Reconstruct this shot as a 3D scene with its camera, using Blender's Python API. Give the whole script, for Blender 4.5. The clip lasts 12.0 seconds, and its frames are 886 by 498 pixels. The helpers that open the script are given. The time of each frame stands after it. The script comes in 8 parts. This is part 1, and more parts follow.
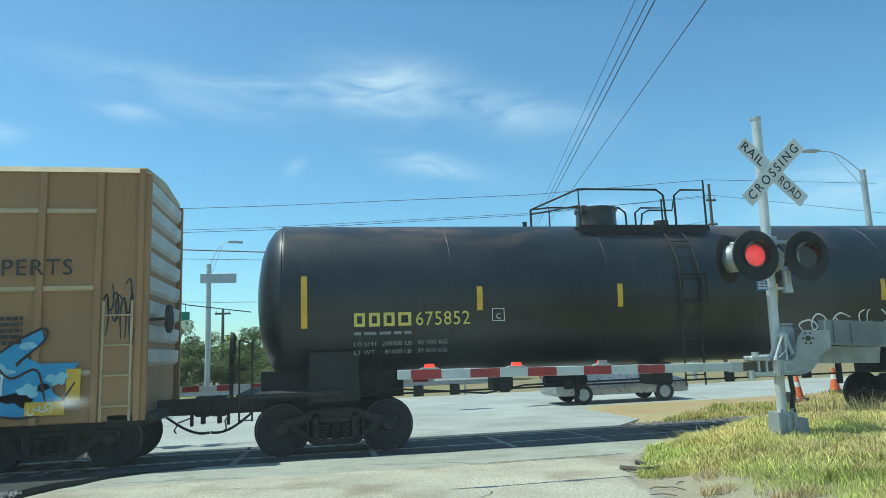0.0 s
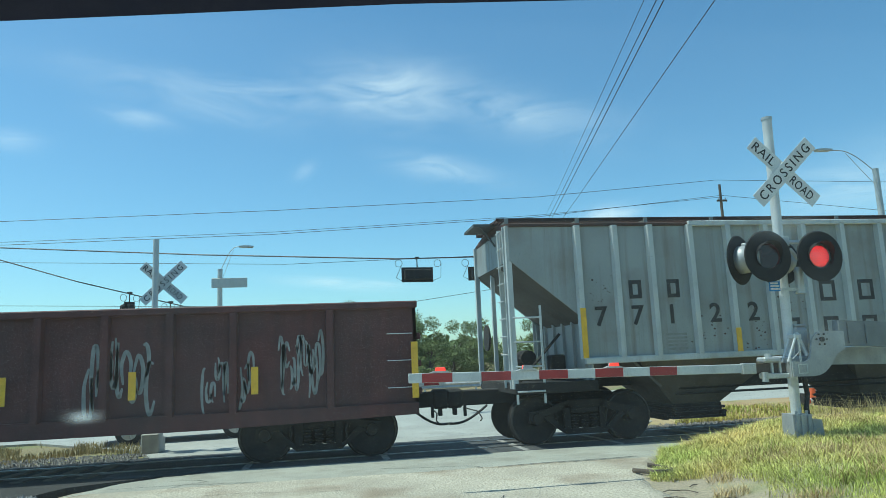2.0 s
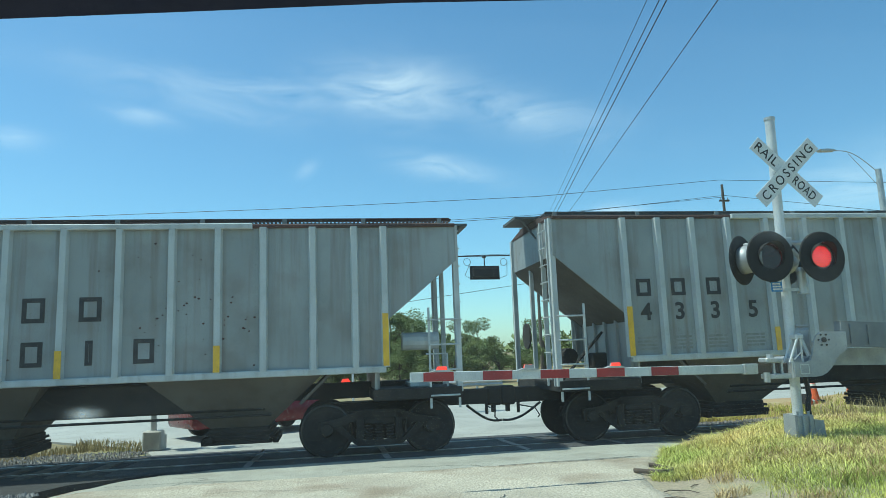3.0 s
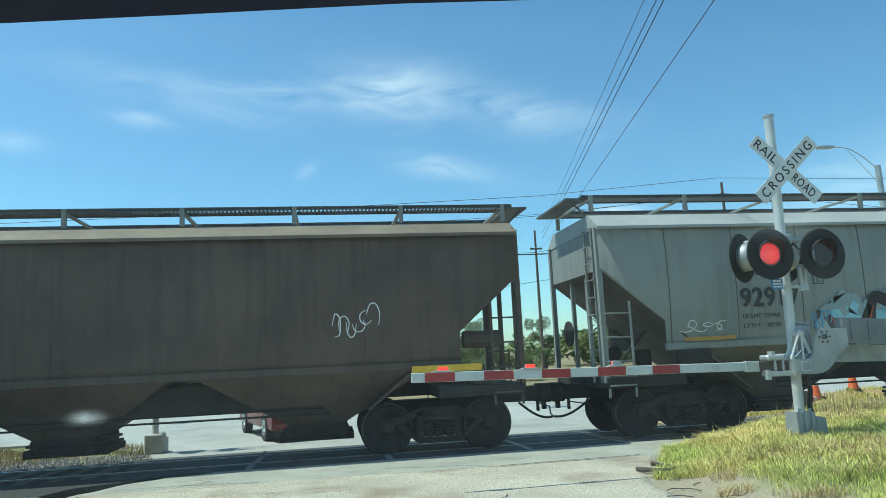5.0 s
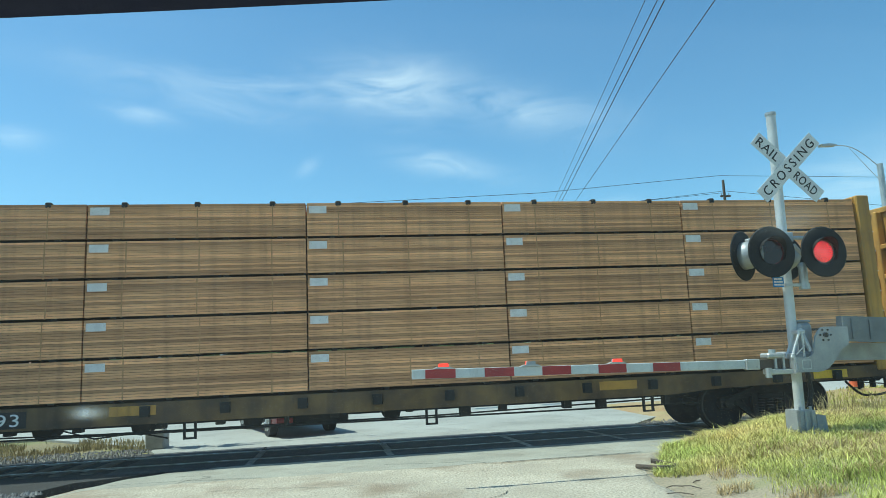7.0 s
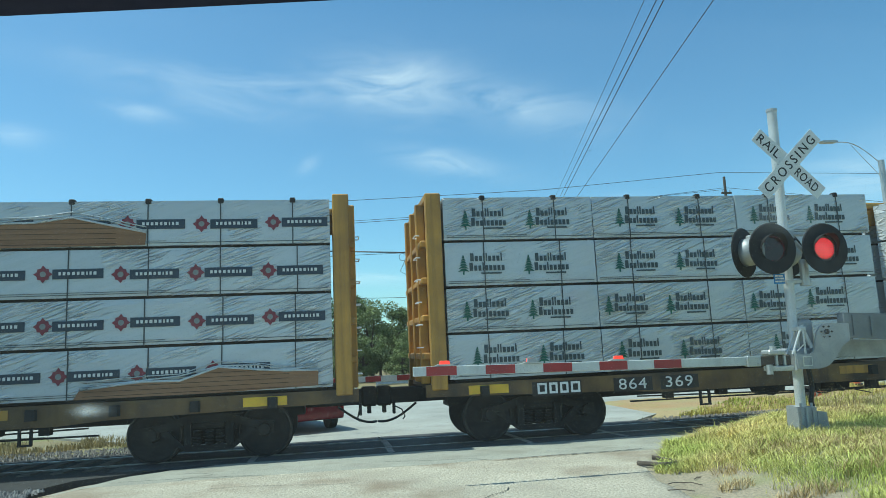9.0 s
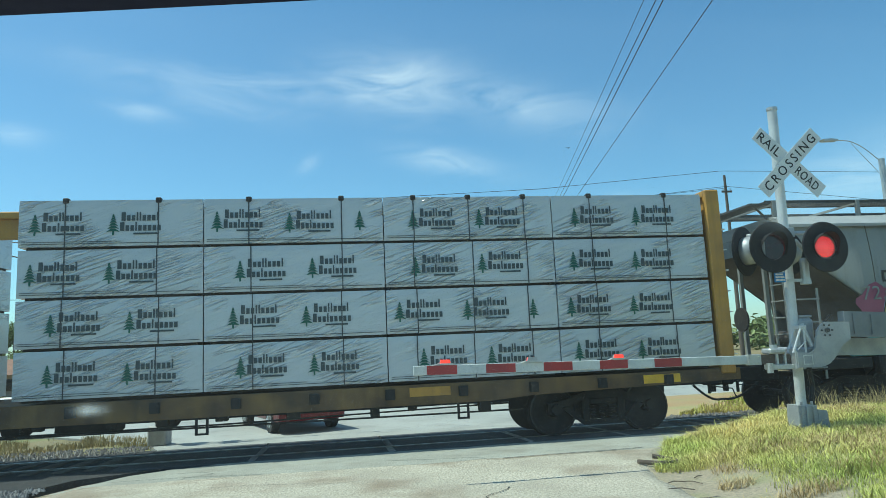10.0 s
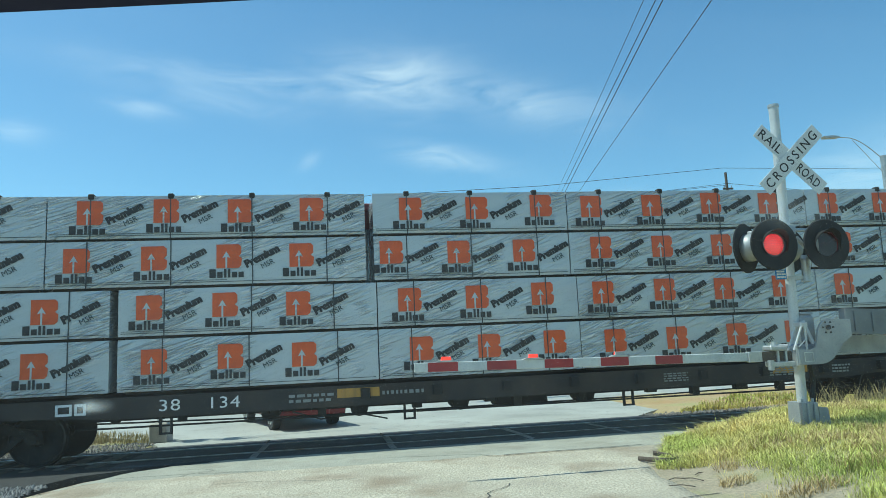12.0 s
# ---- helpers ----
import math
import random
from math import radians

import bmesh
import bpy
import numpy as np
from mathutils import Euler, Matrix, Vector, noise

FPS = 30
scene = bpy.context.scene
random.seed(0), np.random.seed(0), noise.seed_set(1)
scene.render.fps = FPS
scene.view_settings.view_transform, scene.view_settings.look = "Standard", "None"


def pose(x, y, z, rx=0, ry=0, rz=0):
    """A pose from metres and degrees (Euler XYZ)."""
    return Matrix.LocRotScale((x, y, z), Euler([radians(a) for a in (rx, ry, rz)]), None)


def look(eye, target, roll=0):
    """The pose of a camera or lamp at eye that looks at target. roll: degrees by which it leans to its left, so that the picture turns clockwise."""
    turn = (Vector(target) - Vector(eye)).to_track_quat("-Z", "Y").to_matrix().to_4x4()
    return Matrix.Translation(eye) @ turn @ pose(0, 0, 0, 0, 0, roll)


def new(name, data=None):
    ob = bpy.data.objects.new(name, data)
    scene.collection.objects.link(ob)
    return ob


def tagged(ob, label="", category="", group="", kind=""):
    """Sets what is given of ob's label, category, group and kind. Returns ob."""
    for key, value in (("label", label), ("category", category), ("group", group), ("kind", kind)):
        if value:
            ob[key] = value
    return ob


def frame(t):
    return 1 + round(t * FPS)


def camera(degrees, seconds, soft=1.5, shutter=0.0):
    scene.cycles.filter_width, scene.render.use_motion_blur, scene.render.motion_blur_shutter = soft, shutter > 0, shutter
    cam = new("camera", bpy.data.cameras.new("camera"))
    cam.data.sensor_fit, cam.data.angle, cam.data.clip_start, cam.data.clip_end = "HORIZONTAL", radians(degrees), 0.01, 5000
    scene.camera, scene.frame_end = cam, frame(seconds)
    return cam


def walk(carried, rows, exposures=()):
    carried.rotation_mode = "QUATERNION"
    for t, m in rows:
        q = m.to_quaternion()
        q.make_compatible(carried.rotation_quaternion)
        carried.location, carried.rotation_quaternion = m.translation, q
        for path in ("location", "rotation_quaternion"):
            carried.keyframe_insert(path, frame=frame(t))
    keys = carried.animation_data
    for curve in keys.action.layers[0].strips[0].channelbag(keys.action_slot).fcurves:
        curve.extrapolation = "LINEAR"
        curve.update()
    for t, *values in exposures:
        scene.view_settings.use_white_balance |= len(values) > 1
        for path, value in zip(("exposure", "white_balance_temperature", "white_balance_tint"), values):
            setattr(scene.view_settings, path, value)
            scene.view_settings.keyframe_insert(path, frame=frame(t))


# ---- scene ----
cam = camera(65.5, 12.0, soft=0.8)
EYE = (-0.000, -14.139, 1.685)
AIM = [
    (0, 10.61, 8.50, -2.07),
    (0.5, 10.50, 8.50, -2.21),
    (1.05, 10.30, 8.62, -2.37),
    (1.2, 10.22, 8.62, -2.36),
    (1.5, 10.04, 8.63, -2.32),
    (2, 9.79, 8.75, -2.42),
    (2.5, 9.66, 8.72, -2.32),
    (3, 9.63, 8.68, -2.18),
    (3.5, 9.64, 8.71, -2.38),
    (5.5, 9.62, 8.71, -2.71),
    (6, 9.57, 8.59, -2.49),
    (6.5, 9.56, 8.47, -2.38),
    (7, 9.52, 8.44, -2.46),
    (9, 9.44, 8.22, -2.55),
    (9.5, 9.43, 8.13, -2.51),
    (10, 9.41, 8.14, -2.62),
    (10.5, 9.38, 8.07, -2.51),
    (11, 9.33, 8.08, -2.64),
    (11.5, 9.31, 8.06, -2.59),
    (12, 9.32, 7.90, -2.60),
]


def aim(t, yaw, pitch, roll):
    """The holder sinks a centimetre at first, then lifts again."""
    y, p = radians(yaw), radians(pitch)
    way = Vector((math.sin(y) * math.cos(p), math.cos(y) * math.cos(p), math.sin(p)))
    eye = Vector(EYE) + Vector((0, 0, -0.010 if t < 1.1 else 0.0))
    return look(eye, eye + way, roll)


walk(cam, [(t, aim(t, y, p, r)) for t, y, p, r in AIM], exposures=[(0, 0.05, 5950, -5), (0.8, 0.02, 5950, -5), (1.5, -0.08, 5950, -5), (2.3, 0.0, 5950, -5), (5.5, 0.07, 5950, -5), (7, 0.08, 5950, -5), (9.5, -0.02, 5950, -5), (12, 0.03, 5950, -5)])

# ---- sky and sun ----
SUN_FROM = Vector((-0.40, 0.09, 0.90)).normalized()
world = bpy.data.worlds.new("sky")
scene.world = world
world.use_nodes = True
nt = world.node_tree
nt.nodes.clear()


def wn(kind, **kw):
    n = nt.nodes.new(kind)
    for k, v in kw.items():
        n.inputs[k].default_value = v
    return n


def wmath(op, a, b=None, c=None, clamp=False):
    n = nt.nodes.new("ShaderNodeMath")
    n.operation, n.use_clamp = op, clamp
    for i, v in enumerate((a, b, c)):
        if v is None:
            continue
        if isinstance(v, (int, float)):
            n.inputs[i].default_value = v
        else:
            nt.links.new(v, n.inputs[i])
    return n.outputs[0]


sky = wn("ShaderNodeTexSky")
sky.sky_type, sky.sun_disc = "NISHITA", False
sky.sun_elevation = math.asin(SUN_FROM.z)
sky.sun_rotation = math.atan2(SUN_FROM.x, SUN_FROM.y)
sky.air_density, sky.dust_density, sky.ozone_density = 1.0, 0.6, 2.5
SKY_STRENGTH = 0.146

co = wn("ShaderNodeTexCoord")
sep = wn("ShaderNodeSeparateXYZ")
nt.links.new(co.outputs["Generated"], sep.inputs[0])
az = wmath("ARCTAN2", sep.outputs[0], sep.outputs[1])
el = wmath("ARCSINE", sep.outputs[2])
# thin cirrus streaks: (azimuth, elevation, half width, half height, tilt, weight), radians
CIRRUS = [(0.105, 0.378, 0.10, 0.036, -0.10, 0.62), (-0.10, 0.372, 0.20, 0.020, -0.04, 0.32),
          (0.25, 0.350, 0.16, 0.028, -0.24, 0.36), (0.175, 0.268, 0.075, 0.016, -0.22, 0.40),
          (-0.028, 0.269, 0.016, 0.008, 0.6, 0.22), (-0.254, 0.329, 0.045, 0.011, -0.1, 0.36),
          (-0.404, 0.284, 0.03, 0.011, 0.0, 0.36), (0.415, 0.187, 0.035, 0.011, 0.05, 0.8),
          (0.468, 0.146, 0.042, 0.016, 0.4, 0.7), (0.73, 0.19, 0.09, 0.04, 0.1, 0.35),
          (0.03, 0.107, 0.07, 0.007, -0.08, 0.6), (-0.174, 0.355, 0.13, 0.02, -0.12, 0.25)]
flat = wn("ShaderNodeCombineXYZ")
nt.links.new(az, flat.inputs[0]), nt.links.new(el, flat.inputs[1])
stretch = wn("ShaderNodeMapping")
stretch.inputs["Rotation"].default_value[2] = 0.25
stretch.inputs["Scale"].default_value = (5.0, 17.0, 1.0)
nt.links.new(flat.outputs[0], stretch.inputs[0])
wisp = wn("ShaderNodeTexNoise", Scale=1.4, Detail=9.0, Roughness=0.62, Distortion=0.9)
nt.links.new(stretch.outputs[0], wisp.inputs["Vector"])
fine = wmath("MULTIPLY", wmath("SUBTRACT", wisp.outputs["Fac"], 0.28, clamp=True), 2.3)
cover = 0.0
for a0, e0, w, h, tilt, weight in CIRRUS:
    da, de = wmath("SUBTRACT", az, a0), wmath("SUBTRACT", el, e0)
    u = wmath("ADD", wmath("MULTIPLY", da, math.cos(tilt) / w), wmath("MULTIPLY", de, math.sin(tilt) / w))
    v = wmath("SUBTRACT", wmath("MULTIPLY", de, math.cos(tilt) / h), wmath("MULTIPLY", da, math.sin(tilt) / h))
    d2 = wmath("ADD", wmath("MULTIPLY", u, u), wmath("MULTIPLY", v, v))
    g = wmath("MULTIPLY", wmath("POWER", 2.718, wmath("MULTIPLY", d2, -0.9)), weight)
    cover = wmath("MAXIMUM", g, cover)
# the sky elsewhere carries the same thin veils at random
veil = wn("ShaderNodeTexNoise", Scale=2.2, Detail=6.0, Roughness=0.6)
nt.links.new(co.outputs["Generated"], veil.inputs["Vector"])
spread = wmath("MULTIPLY", wmath("SUBTRACT", veil.outputs["Fac"], 0.58, clamp=True), 0.2)
cover = wmath("ADD", cover, spread)
cover = wmath("MULTIPLY", cover, fine, clamp=True)
tint = nt.nodes.new("ShaderNodeMixRGB")
tint.blend_type = "MULTIPLY"
tint.inputs[0].default_value = 1.0
tint.inputs[2].default_value = (0.78, 1.00, 1.04, 1)
nt.links.new(sky.outputs[0], tint.inputs[1])
mix = nt.nodes.new("ShaderNodeMixRGB")
nt.links.new(cover, mix.inputs[0])
nt.links.new(tint.outputs[0], mix.inputs[1])
mix.inputs[2].default_value = (7.2, 7.6, 7.9, 1)
bg = wn("ShaderNodeBackground", Strength=SKY_STRENGTH)
nt.links.new(mix.outputs[0], bg.inputs[0])
wout = wn("ShaderNodeOutputWorld")
nt.links.new(bg.outputs[0], wout.inputs[0])

sun_data = bpy.data.lights.new("sun", "SUN")
sun_data.energy, sun_data.angle, sun_data.color = 4.6, radians(0.5), (1.0, 0.955, 0.87)
sun = new("sun", sun_data)
sun.matrix_world = look(SUN_FROM * 60, (0, 0, 0))
scene.view_settings.exposure = 0.0


# ---- materials ----
def material(name, base, other=None, rough=0.6, metal=0.0, scale=3.0, mixing=0.5, bump=0.1, bump_scale=60.0,
             streak=0.0, dirt=None, dirt_amount=0.0, dirt_scale=1.2, emit=0.0, island=0.0, stretch=(1, 1, 1), spec=0.5, grain=0.28):
    """Two-scale surface: a broad drift between two colours, grain, optional run-down streaks and dirt spots."""
    m = bpy.data.materials.new(name)
    m.use_nodes = True
    t = m.node_tree
    b = t.nodes["Principled BSDF"]
    if other is None:
        other = tuple(c * 0.72 for c in base)
    tc = t.nodes.new("ShaderNodeTexCoord")
    mp = t.nodes.new("ShaderNodeMapping")
    mp.inputs["Scale"].default_value = stretch
    t.links.new(tc.outputs["Object"], mp.inputs[0])

    def noise_node(s, detail=6.0, vec=None):
        n = t.nodes.new("ShaderNodeTexNoise")
        n.inputs["Scale"].default_value, n.inputs["Detail"].default_value = s, detail
        t.links.new(vec or mp.outputs[0], n.inputs["Vector"])
        return n.outputs["Fac"]

    def ramp(fac, lo, hi):
        r = t.nodes.new("ShaderNodeMapRange")
        r.inputs["From Min"].default_value, r.inputs["From Max"].default_value = lo, hi
        t.links.new(fac, r.inputs["Value"])
        return r.outputs[0]

    def blend(fac, a, c, mode="MIX"):
        x = t.nodes.new("ShaderNodeMixRGB")
        x.blend_type = mode
        for i, v in enumerate((fac, a, c)):
            if isinstance(v, (int, float)):
                x.inputs[i].default_value = v
            elif isinstance(v, tuple):
                x.inputs[i].default_value = (*v, 1)
            else:
                t.links.new(v, x.inputs[i])
        return x.outputs[0]

    def scaled(fac, k):
        n = t.nodes.new("ShaderNodeMath")
        n.operation = "MULTIPLY"
        n.inputs[1].default_value = k
        t.links.new(fac, n.inputs[0])
        return n.outputs[0]

    col = blend(scaled(ramp(noise_node(scale), 0.35, 0.68), mixing * 2), base, other)
    speck = noise_node(bump_scale, 4.0)
    col = blend(scaled(ramp(speck, 0.36, 0.66), grain), col, tuple(c * 0.5 for c in base))
    if streak:
        ms = t.nodes.new("ShaderNodeMapping")
        ms.inputs["Scale"].default_value = (7.0, 7.0, 0.35)
        t.links.new(tc.outputs["Object"], ms.inputs[0])
        col = blend(scaled(ramp(noise_node(1.0, 7.0, ms.outputs[0]), 0.48, 0.8), streak), col, dirt or tuple(c * 0.45 for c in base))
    if dirt_amount:
        col = blend(scaled(ramp(noise_node(dirt_scale, 9.0), 0.50, 0.68), dirt_amount), col, dirt or tuple(c * 0.4 for c in base))
    if island:
        info = t.nodes.new("ShaderNodeObjectInfo")
        geo = t.nodes.new("ShaderNodeNewGeometry")
        add = t.nodes.new("ShaderNodeMath")
        add.operation = "ADD"
        t.links.new(info.outputs["Random"], add.inputs[0])
        t.links.new(geo.outputs["Random Per Island"], add.inputs[1])
        fr = t.nodes.new("ShaderNodeMath")
        fr.operation = "FRACT"
        t.links.new(add.outputs[0], fr.inputs[0])
        hv = t.nodes.new("ShaderNodeHueSaturation")
        t.links.new(ramp2(t, fr.outputs[0], 1 - island, 1 + island), hv.inputs["Value"])
        t.links.new(col, hv.inputs["Color"])
        col = hv.outputs[0]
    t.links.new(col, b.inputs["Base Color"])
    b.inputs["Roughness"].default_value, b.inputs["Metallic"].default_value = rough, metal
    b.inputs["Specular IOR Level"].default_value = spec
    t.links.new(ramp2(t, noise_node(scale * 3), max(rough - 0.12, 0.05), min(rough + 0.12, 1)), b.inputs["Roughness"])
    if bump:
        bp = t.nodes.new("ShaderNodeBump")
        bp.inputs["Strength"].default_value, bp.inputs["Distance"].default_value = bump, 0.02
        t.links.new(speck, bp.inputs["Height"])
        t.links.new(bp.outputs[0], b.inputs["Normal"])
    if emit:
        b.inputs["Emission Color"].default_value, b.inputs["Emission Strength"].default_value = (*base, 1), emit
    return m


def ramp2(t, fac, lo, hi):
    r = t.nodes.new("ShaderNodeMapRange")
    r.inputs["To Min"].default_value, r.inputs["To Max"].default_value = lo, hi
    t.links.new(fac, r.inputs["Value"])
    return r.outputs[0]


M = {}
M["asphalt"] = material("asphalt", (0.62, 0.56, 0.435), (0.44, 0.39, 0.30), 0.9, scale=0.9, mixing=0.6, bump=1.3, bump_scale=30, dirt=(0.24, 0.185, 0.125), dirt_amount=0.85, dirt_scale=0.75, grain=1.0)
M["road_patch"] = material("road_patch", (0.42, 0.415, 0.345), (0.33, 0.325, 0.27), 0.9, scale=0.9, bump=0.5, bump_scale=70, dirt=(0.22, 0.20, 0.155), dirt_amount=0.5, dirt_scale=1.3, grain=0.6)
M["far_road"] = material("far_road", (0.40, 0.40, 0.36), (0.30, 0.30, 0.265), 0.9, scale=0.4, bump=0.3, bump_scale=40, dirt_amount=0.25)
M["track_panel"] = material("track_panel", (0.075, 0.078, 0.08), (0.045, 0.045, 0.045), 0.85, scale=1.5, bump=0.4, bump_scale=50)
M["rail_steel"] = material("rail_steel", (0.32, 0.31, 0.30), (0.16, 0.12, 0.09), 0.35, 0.9, scale=4)
M["concrete"] = material("concrete", (0.52, 0.50, 0.45), (0.38, 0.37, 0.34), 0.9, scale=3, bump=0.4, dirt_amount=0.2)
M["soil"] = material("soil", (0.281, 0.204, 0.102), (0.187, 0.162, 0.0765), 0.95, scale=0.35, bump=0.8, bump_scale=12, dirt=(0.16, 0.20, 0.06), dirt_amount=0.7, dirt_scale=0.5)
M["orange_soil"] = material("orange_soil", (0.374, 0.23, 0.102), (0.374, 0.315, 0.162), 0.95, scale=0.6, bump=0.9, bump_scale=10, dirt=(0.26, 0.28, 0.09), dirt_amount=0.5, dirt_scale=0.9)
M["sand"] = material("sand", (0.399, 0.332, 0.23), (0.306, 0.264, 0.178), 0.95, scale=1.5, bump=1.0, bump_scale=30, dirt=(0.25, 0.27, 0.10), dirt_amount=0.5, dirt_scale=1.6, grain=0.7)
M["arm_white"] = material("arm_white", (0.65, 0.675, 0.65), (0.525, 0.55, 0.537), 0.5, scale=5, streak=0.3)
M["ballast"] = material("ballast", (0.30, 0.29, 0.27), (0.14, 0.13, 0.125), 0.95, scale=9, bump=0.8, bump_scale=20, island=0.35)
M["ballast_dark"] = material("ballast_dark", (0.045, 0.045, 0.043), (0.025, 0.025, 0.025), 0.95, scale=6, bump=1.0, bump_scale=22, grain=0.8)
M["grass"] = material("grass", (0.45, 0.49, 0.12), (0.74, 0.60, 0.23), 0.8, scale=0.9, mixing=0.55, bump=0, island=0.5, spec=0.2)
M["dry_grass"] = material("dry_grass", (0.442, 0.365, 0.187), (0.306, 0.255, 0.119), 0.8, scale=2, bump=0, island=0.3, spec=0.2)
M["straw"] = material("straw", (0.578, 0.442, 0.221), (0.442, 0.323, 0.145), 0.8, scale=2, bump=0, island=0.35, spec=0.2)
M["leaf"] = material("leaf", (0.24, 0.28, 0.11), (0.14, 0.19, 0.075), 0.7, scale=0.5, bump=0, island=0.45, spec=0.2)
M["bark"] = material("bark", (0.13, 0.10, 0.075), None, 0.95, scale=3, bump=0.6, bump_scale=25)
M["galvanised"] = material("galvanised", (0.56, 0.57, 0.55), (0.45, 0.46, 0.45), 0.45, 0.55, scale=5, streak=0.25)
M["mast_paint"] = material("mast_paint", (0.66, 0.67, 0.65), (0.54, 0.55, 0.54), 0.45, 0.25, scale=4, streak=0.3)
M["white_sign"] = material("white_sign", (0.78, 0.79, 0.77), (0.68, 0.69, 0.68), 0.4, scale=4, bump=0.03, streak=0.12)
M["black_paint"] = material("black_paint", (0.010, 0.010, 0.011), (0.02, 0.02, 0.02), 0.75, scale=5, bump=0.05)
M["letter_black"] = material("letter_black", (0.02, 0.02, 0.022), (0.05, 0.05, 0.05), 0.6, scale=6, bump=0.05)
M["red_sheeting"] = material("red_sheeting", (0.40, 0.035, 0.035), (0.28, 0.025, 0.03), 0.4, scale=4, bump=0.04)
M["lamp_red"] = material("lamp_red", (1.0, 0.012, 0.02), None, 0.4, scale=9, bump=0, emit=1.7)
M["lamp_soft"] = material("lamp_soft", (1.0, 0.05, 0.03), None, 0.4, scale=9, bump=0, emit=1.1)
M["red_lens"] = material("red_lens", (0.035, 0.008, 0.009), (0.02, 0.006, 0.006), 0.15, scale=8, bump=0.05)
M["cast_grey"] = material("cast_grey", (0.413, 0.431, 0.438), (0.312, 0.331, 0.338), 0.5, 0.3, scale=4, streak=0.3, dirt_amount=0.15)
M["weight_grey"] = material("weight_grey", (0.22, 0.24, 0.25), (0.16, 0.175, 0.185), 0.55, 0.2, scale=4, streak=0.3)
M["blue_sign"] = material("blue_sign", (0.03, 0.22, 0.55), None, 0.4, scale=5, bump=0.02)
M["green_sign"] = material("green_sign", (0.01, 0.28, 0.16), None, 0.4, scale=5, bump=0.02)
M["wood_pole"] = material("wood_pole", (0.16, 0.13, 0.10), (0.09, 0.075, 0.06), 0.9, scale=3, stretch=(1, 1, 0.1), bump=0.4)
M["wire"] = material("wire", (0.03, 0.03, 0.035), None, 0.6, scale=3, bump=0)
M["cone"] = material("cone", (0.85, 0.16, 0.05), (0.6, 0.12, 0.05), 0.6, scale=5)
M["rubber"] = material("rubber", (0.02, 0.02, 0.021), (0.04, 0.038, 0.035), 0.8, scale=6)
M["roof_tile"] = material("roof_tile", (0.30, 0.16, 0.10), (0.22, 0.13, 0.09), 0.9, scale=2, bump=0.5, bump_scale=15)
M["stucco"] = material("stucco", (0.42, 0.33, 0.24), (0.34, 0.27, 0.2), 0.9, scale=1.5)
M["trim_black"] = material("trim_black", (0.008, 0.012, 0.034), (0.014, 0.016, 0.04), 0.9, scale=8, bump=0.1)
# rolling stock
M["undercarriage"] = material("undercarriage", (0.016, 0.016, 0.016), (0.034, 0.03, 0.026), 0.85, scale=3, dirt=(0.05, 0.04, 0.03), dirt_amount=0.3)
M["wheel_steel"] = material("wheel_steel", (0.018, 0.018, 0.019), (0.034, 0.031, 0.028), 0.7, 0.3, scale=5)
M["wheel_rim"] = material("wheel_rim", (0.09, 0.088, 0.085), (0.05, 0.048, 0.046), 0.4, 0.8, scale=5)
M["tank_black"] = material("tank_black", (0.009, 0.014, 0.019), (0.026, 0.034, 0.040), 0.38, scale=0.5, mixing=0.35, bump=0.05, streak=0.22, dirt=(0.07, 0.062, 0.056), dirt_amount=0.14, dirt_scale=0.45)
M["gondola_red"] = material("gondola_red", (0.115, 0.0413, 0.0387), (0.0688, 0.0325, 0.0325), 0.75, scale=0.8, bump=0.2, bump_scale=25, streak=0.5, dirt=(0.03, 0.022, 0.022), dirt_amount=0.3)
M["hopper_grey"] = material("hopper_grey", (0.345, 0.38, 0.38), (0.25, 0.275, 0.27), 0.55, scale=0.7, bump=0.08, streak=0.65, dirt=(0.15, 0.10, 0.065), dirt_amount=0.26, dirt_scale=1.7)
# paler than the sheets: sunlight on the ribs is put into the colour
M["hopper_rib_sunlit"] = material("hopper_rib_sunlit", (0.60, 0.64, 0.64), (0.45, 0.49, 0.485), 0.55, scale=1.2, bump=0.06, streak=0.35, dirt=(0.17, 0.12, 0.08), dirt_amount=0.14, dirt_scale=3)
M["hopper_smooth"] = material("hopper_smooth", (0.30, 0.315, 0.30), (0.23, 0.243, 0.23), 0.55, scale=0.5, bump=0.04, streak=0.5, dirt=(0.13, 0.12, 0.10), dirt_amount=0.15, dirt_scale=0.8)
M["hopper_light"] = material("hopper_light", (0.42, 0.43, 0.415), (0.34, 0.35, 0.335), 0.55, scale=0.8, bump=0.05, streak=0.25)
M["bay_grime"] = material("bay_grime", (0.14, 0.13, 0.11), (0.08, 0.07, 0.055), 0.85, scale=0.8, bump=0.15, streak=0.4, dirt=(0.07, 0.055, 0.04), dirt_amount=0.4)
M["hopper_brown"] = material("hopper_brown", (0.085, 0.063, 0.050), (0.13, 0.093, 0.068), 0.75, scale=0.7, bump=0.1, streak=0.6, dirt=(0.04, 0.03, 0.026), dirt_amount=0.4)
M["roof_brown"] = material("roof_brown", (0.22, 0.18, 0.125), (0.15, 0.12, 0.09), 0.8, scale=1.2, streak=0.3)
M["grating"] = material("grating", (0.13, 0.135, 0.13), (0.08, 0.08, 0.08), 0.6, 0.4, scale=4)
M["roof_dark"] = material("roof_dark", (0.06, 0.045, 0.04), (0.10, 0.05, 0.04), 0.85, scale=1.5)
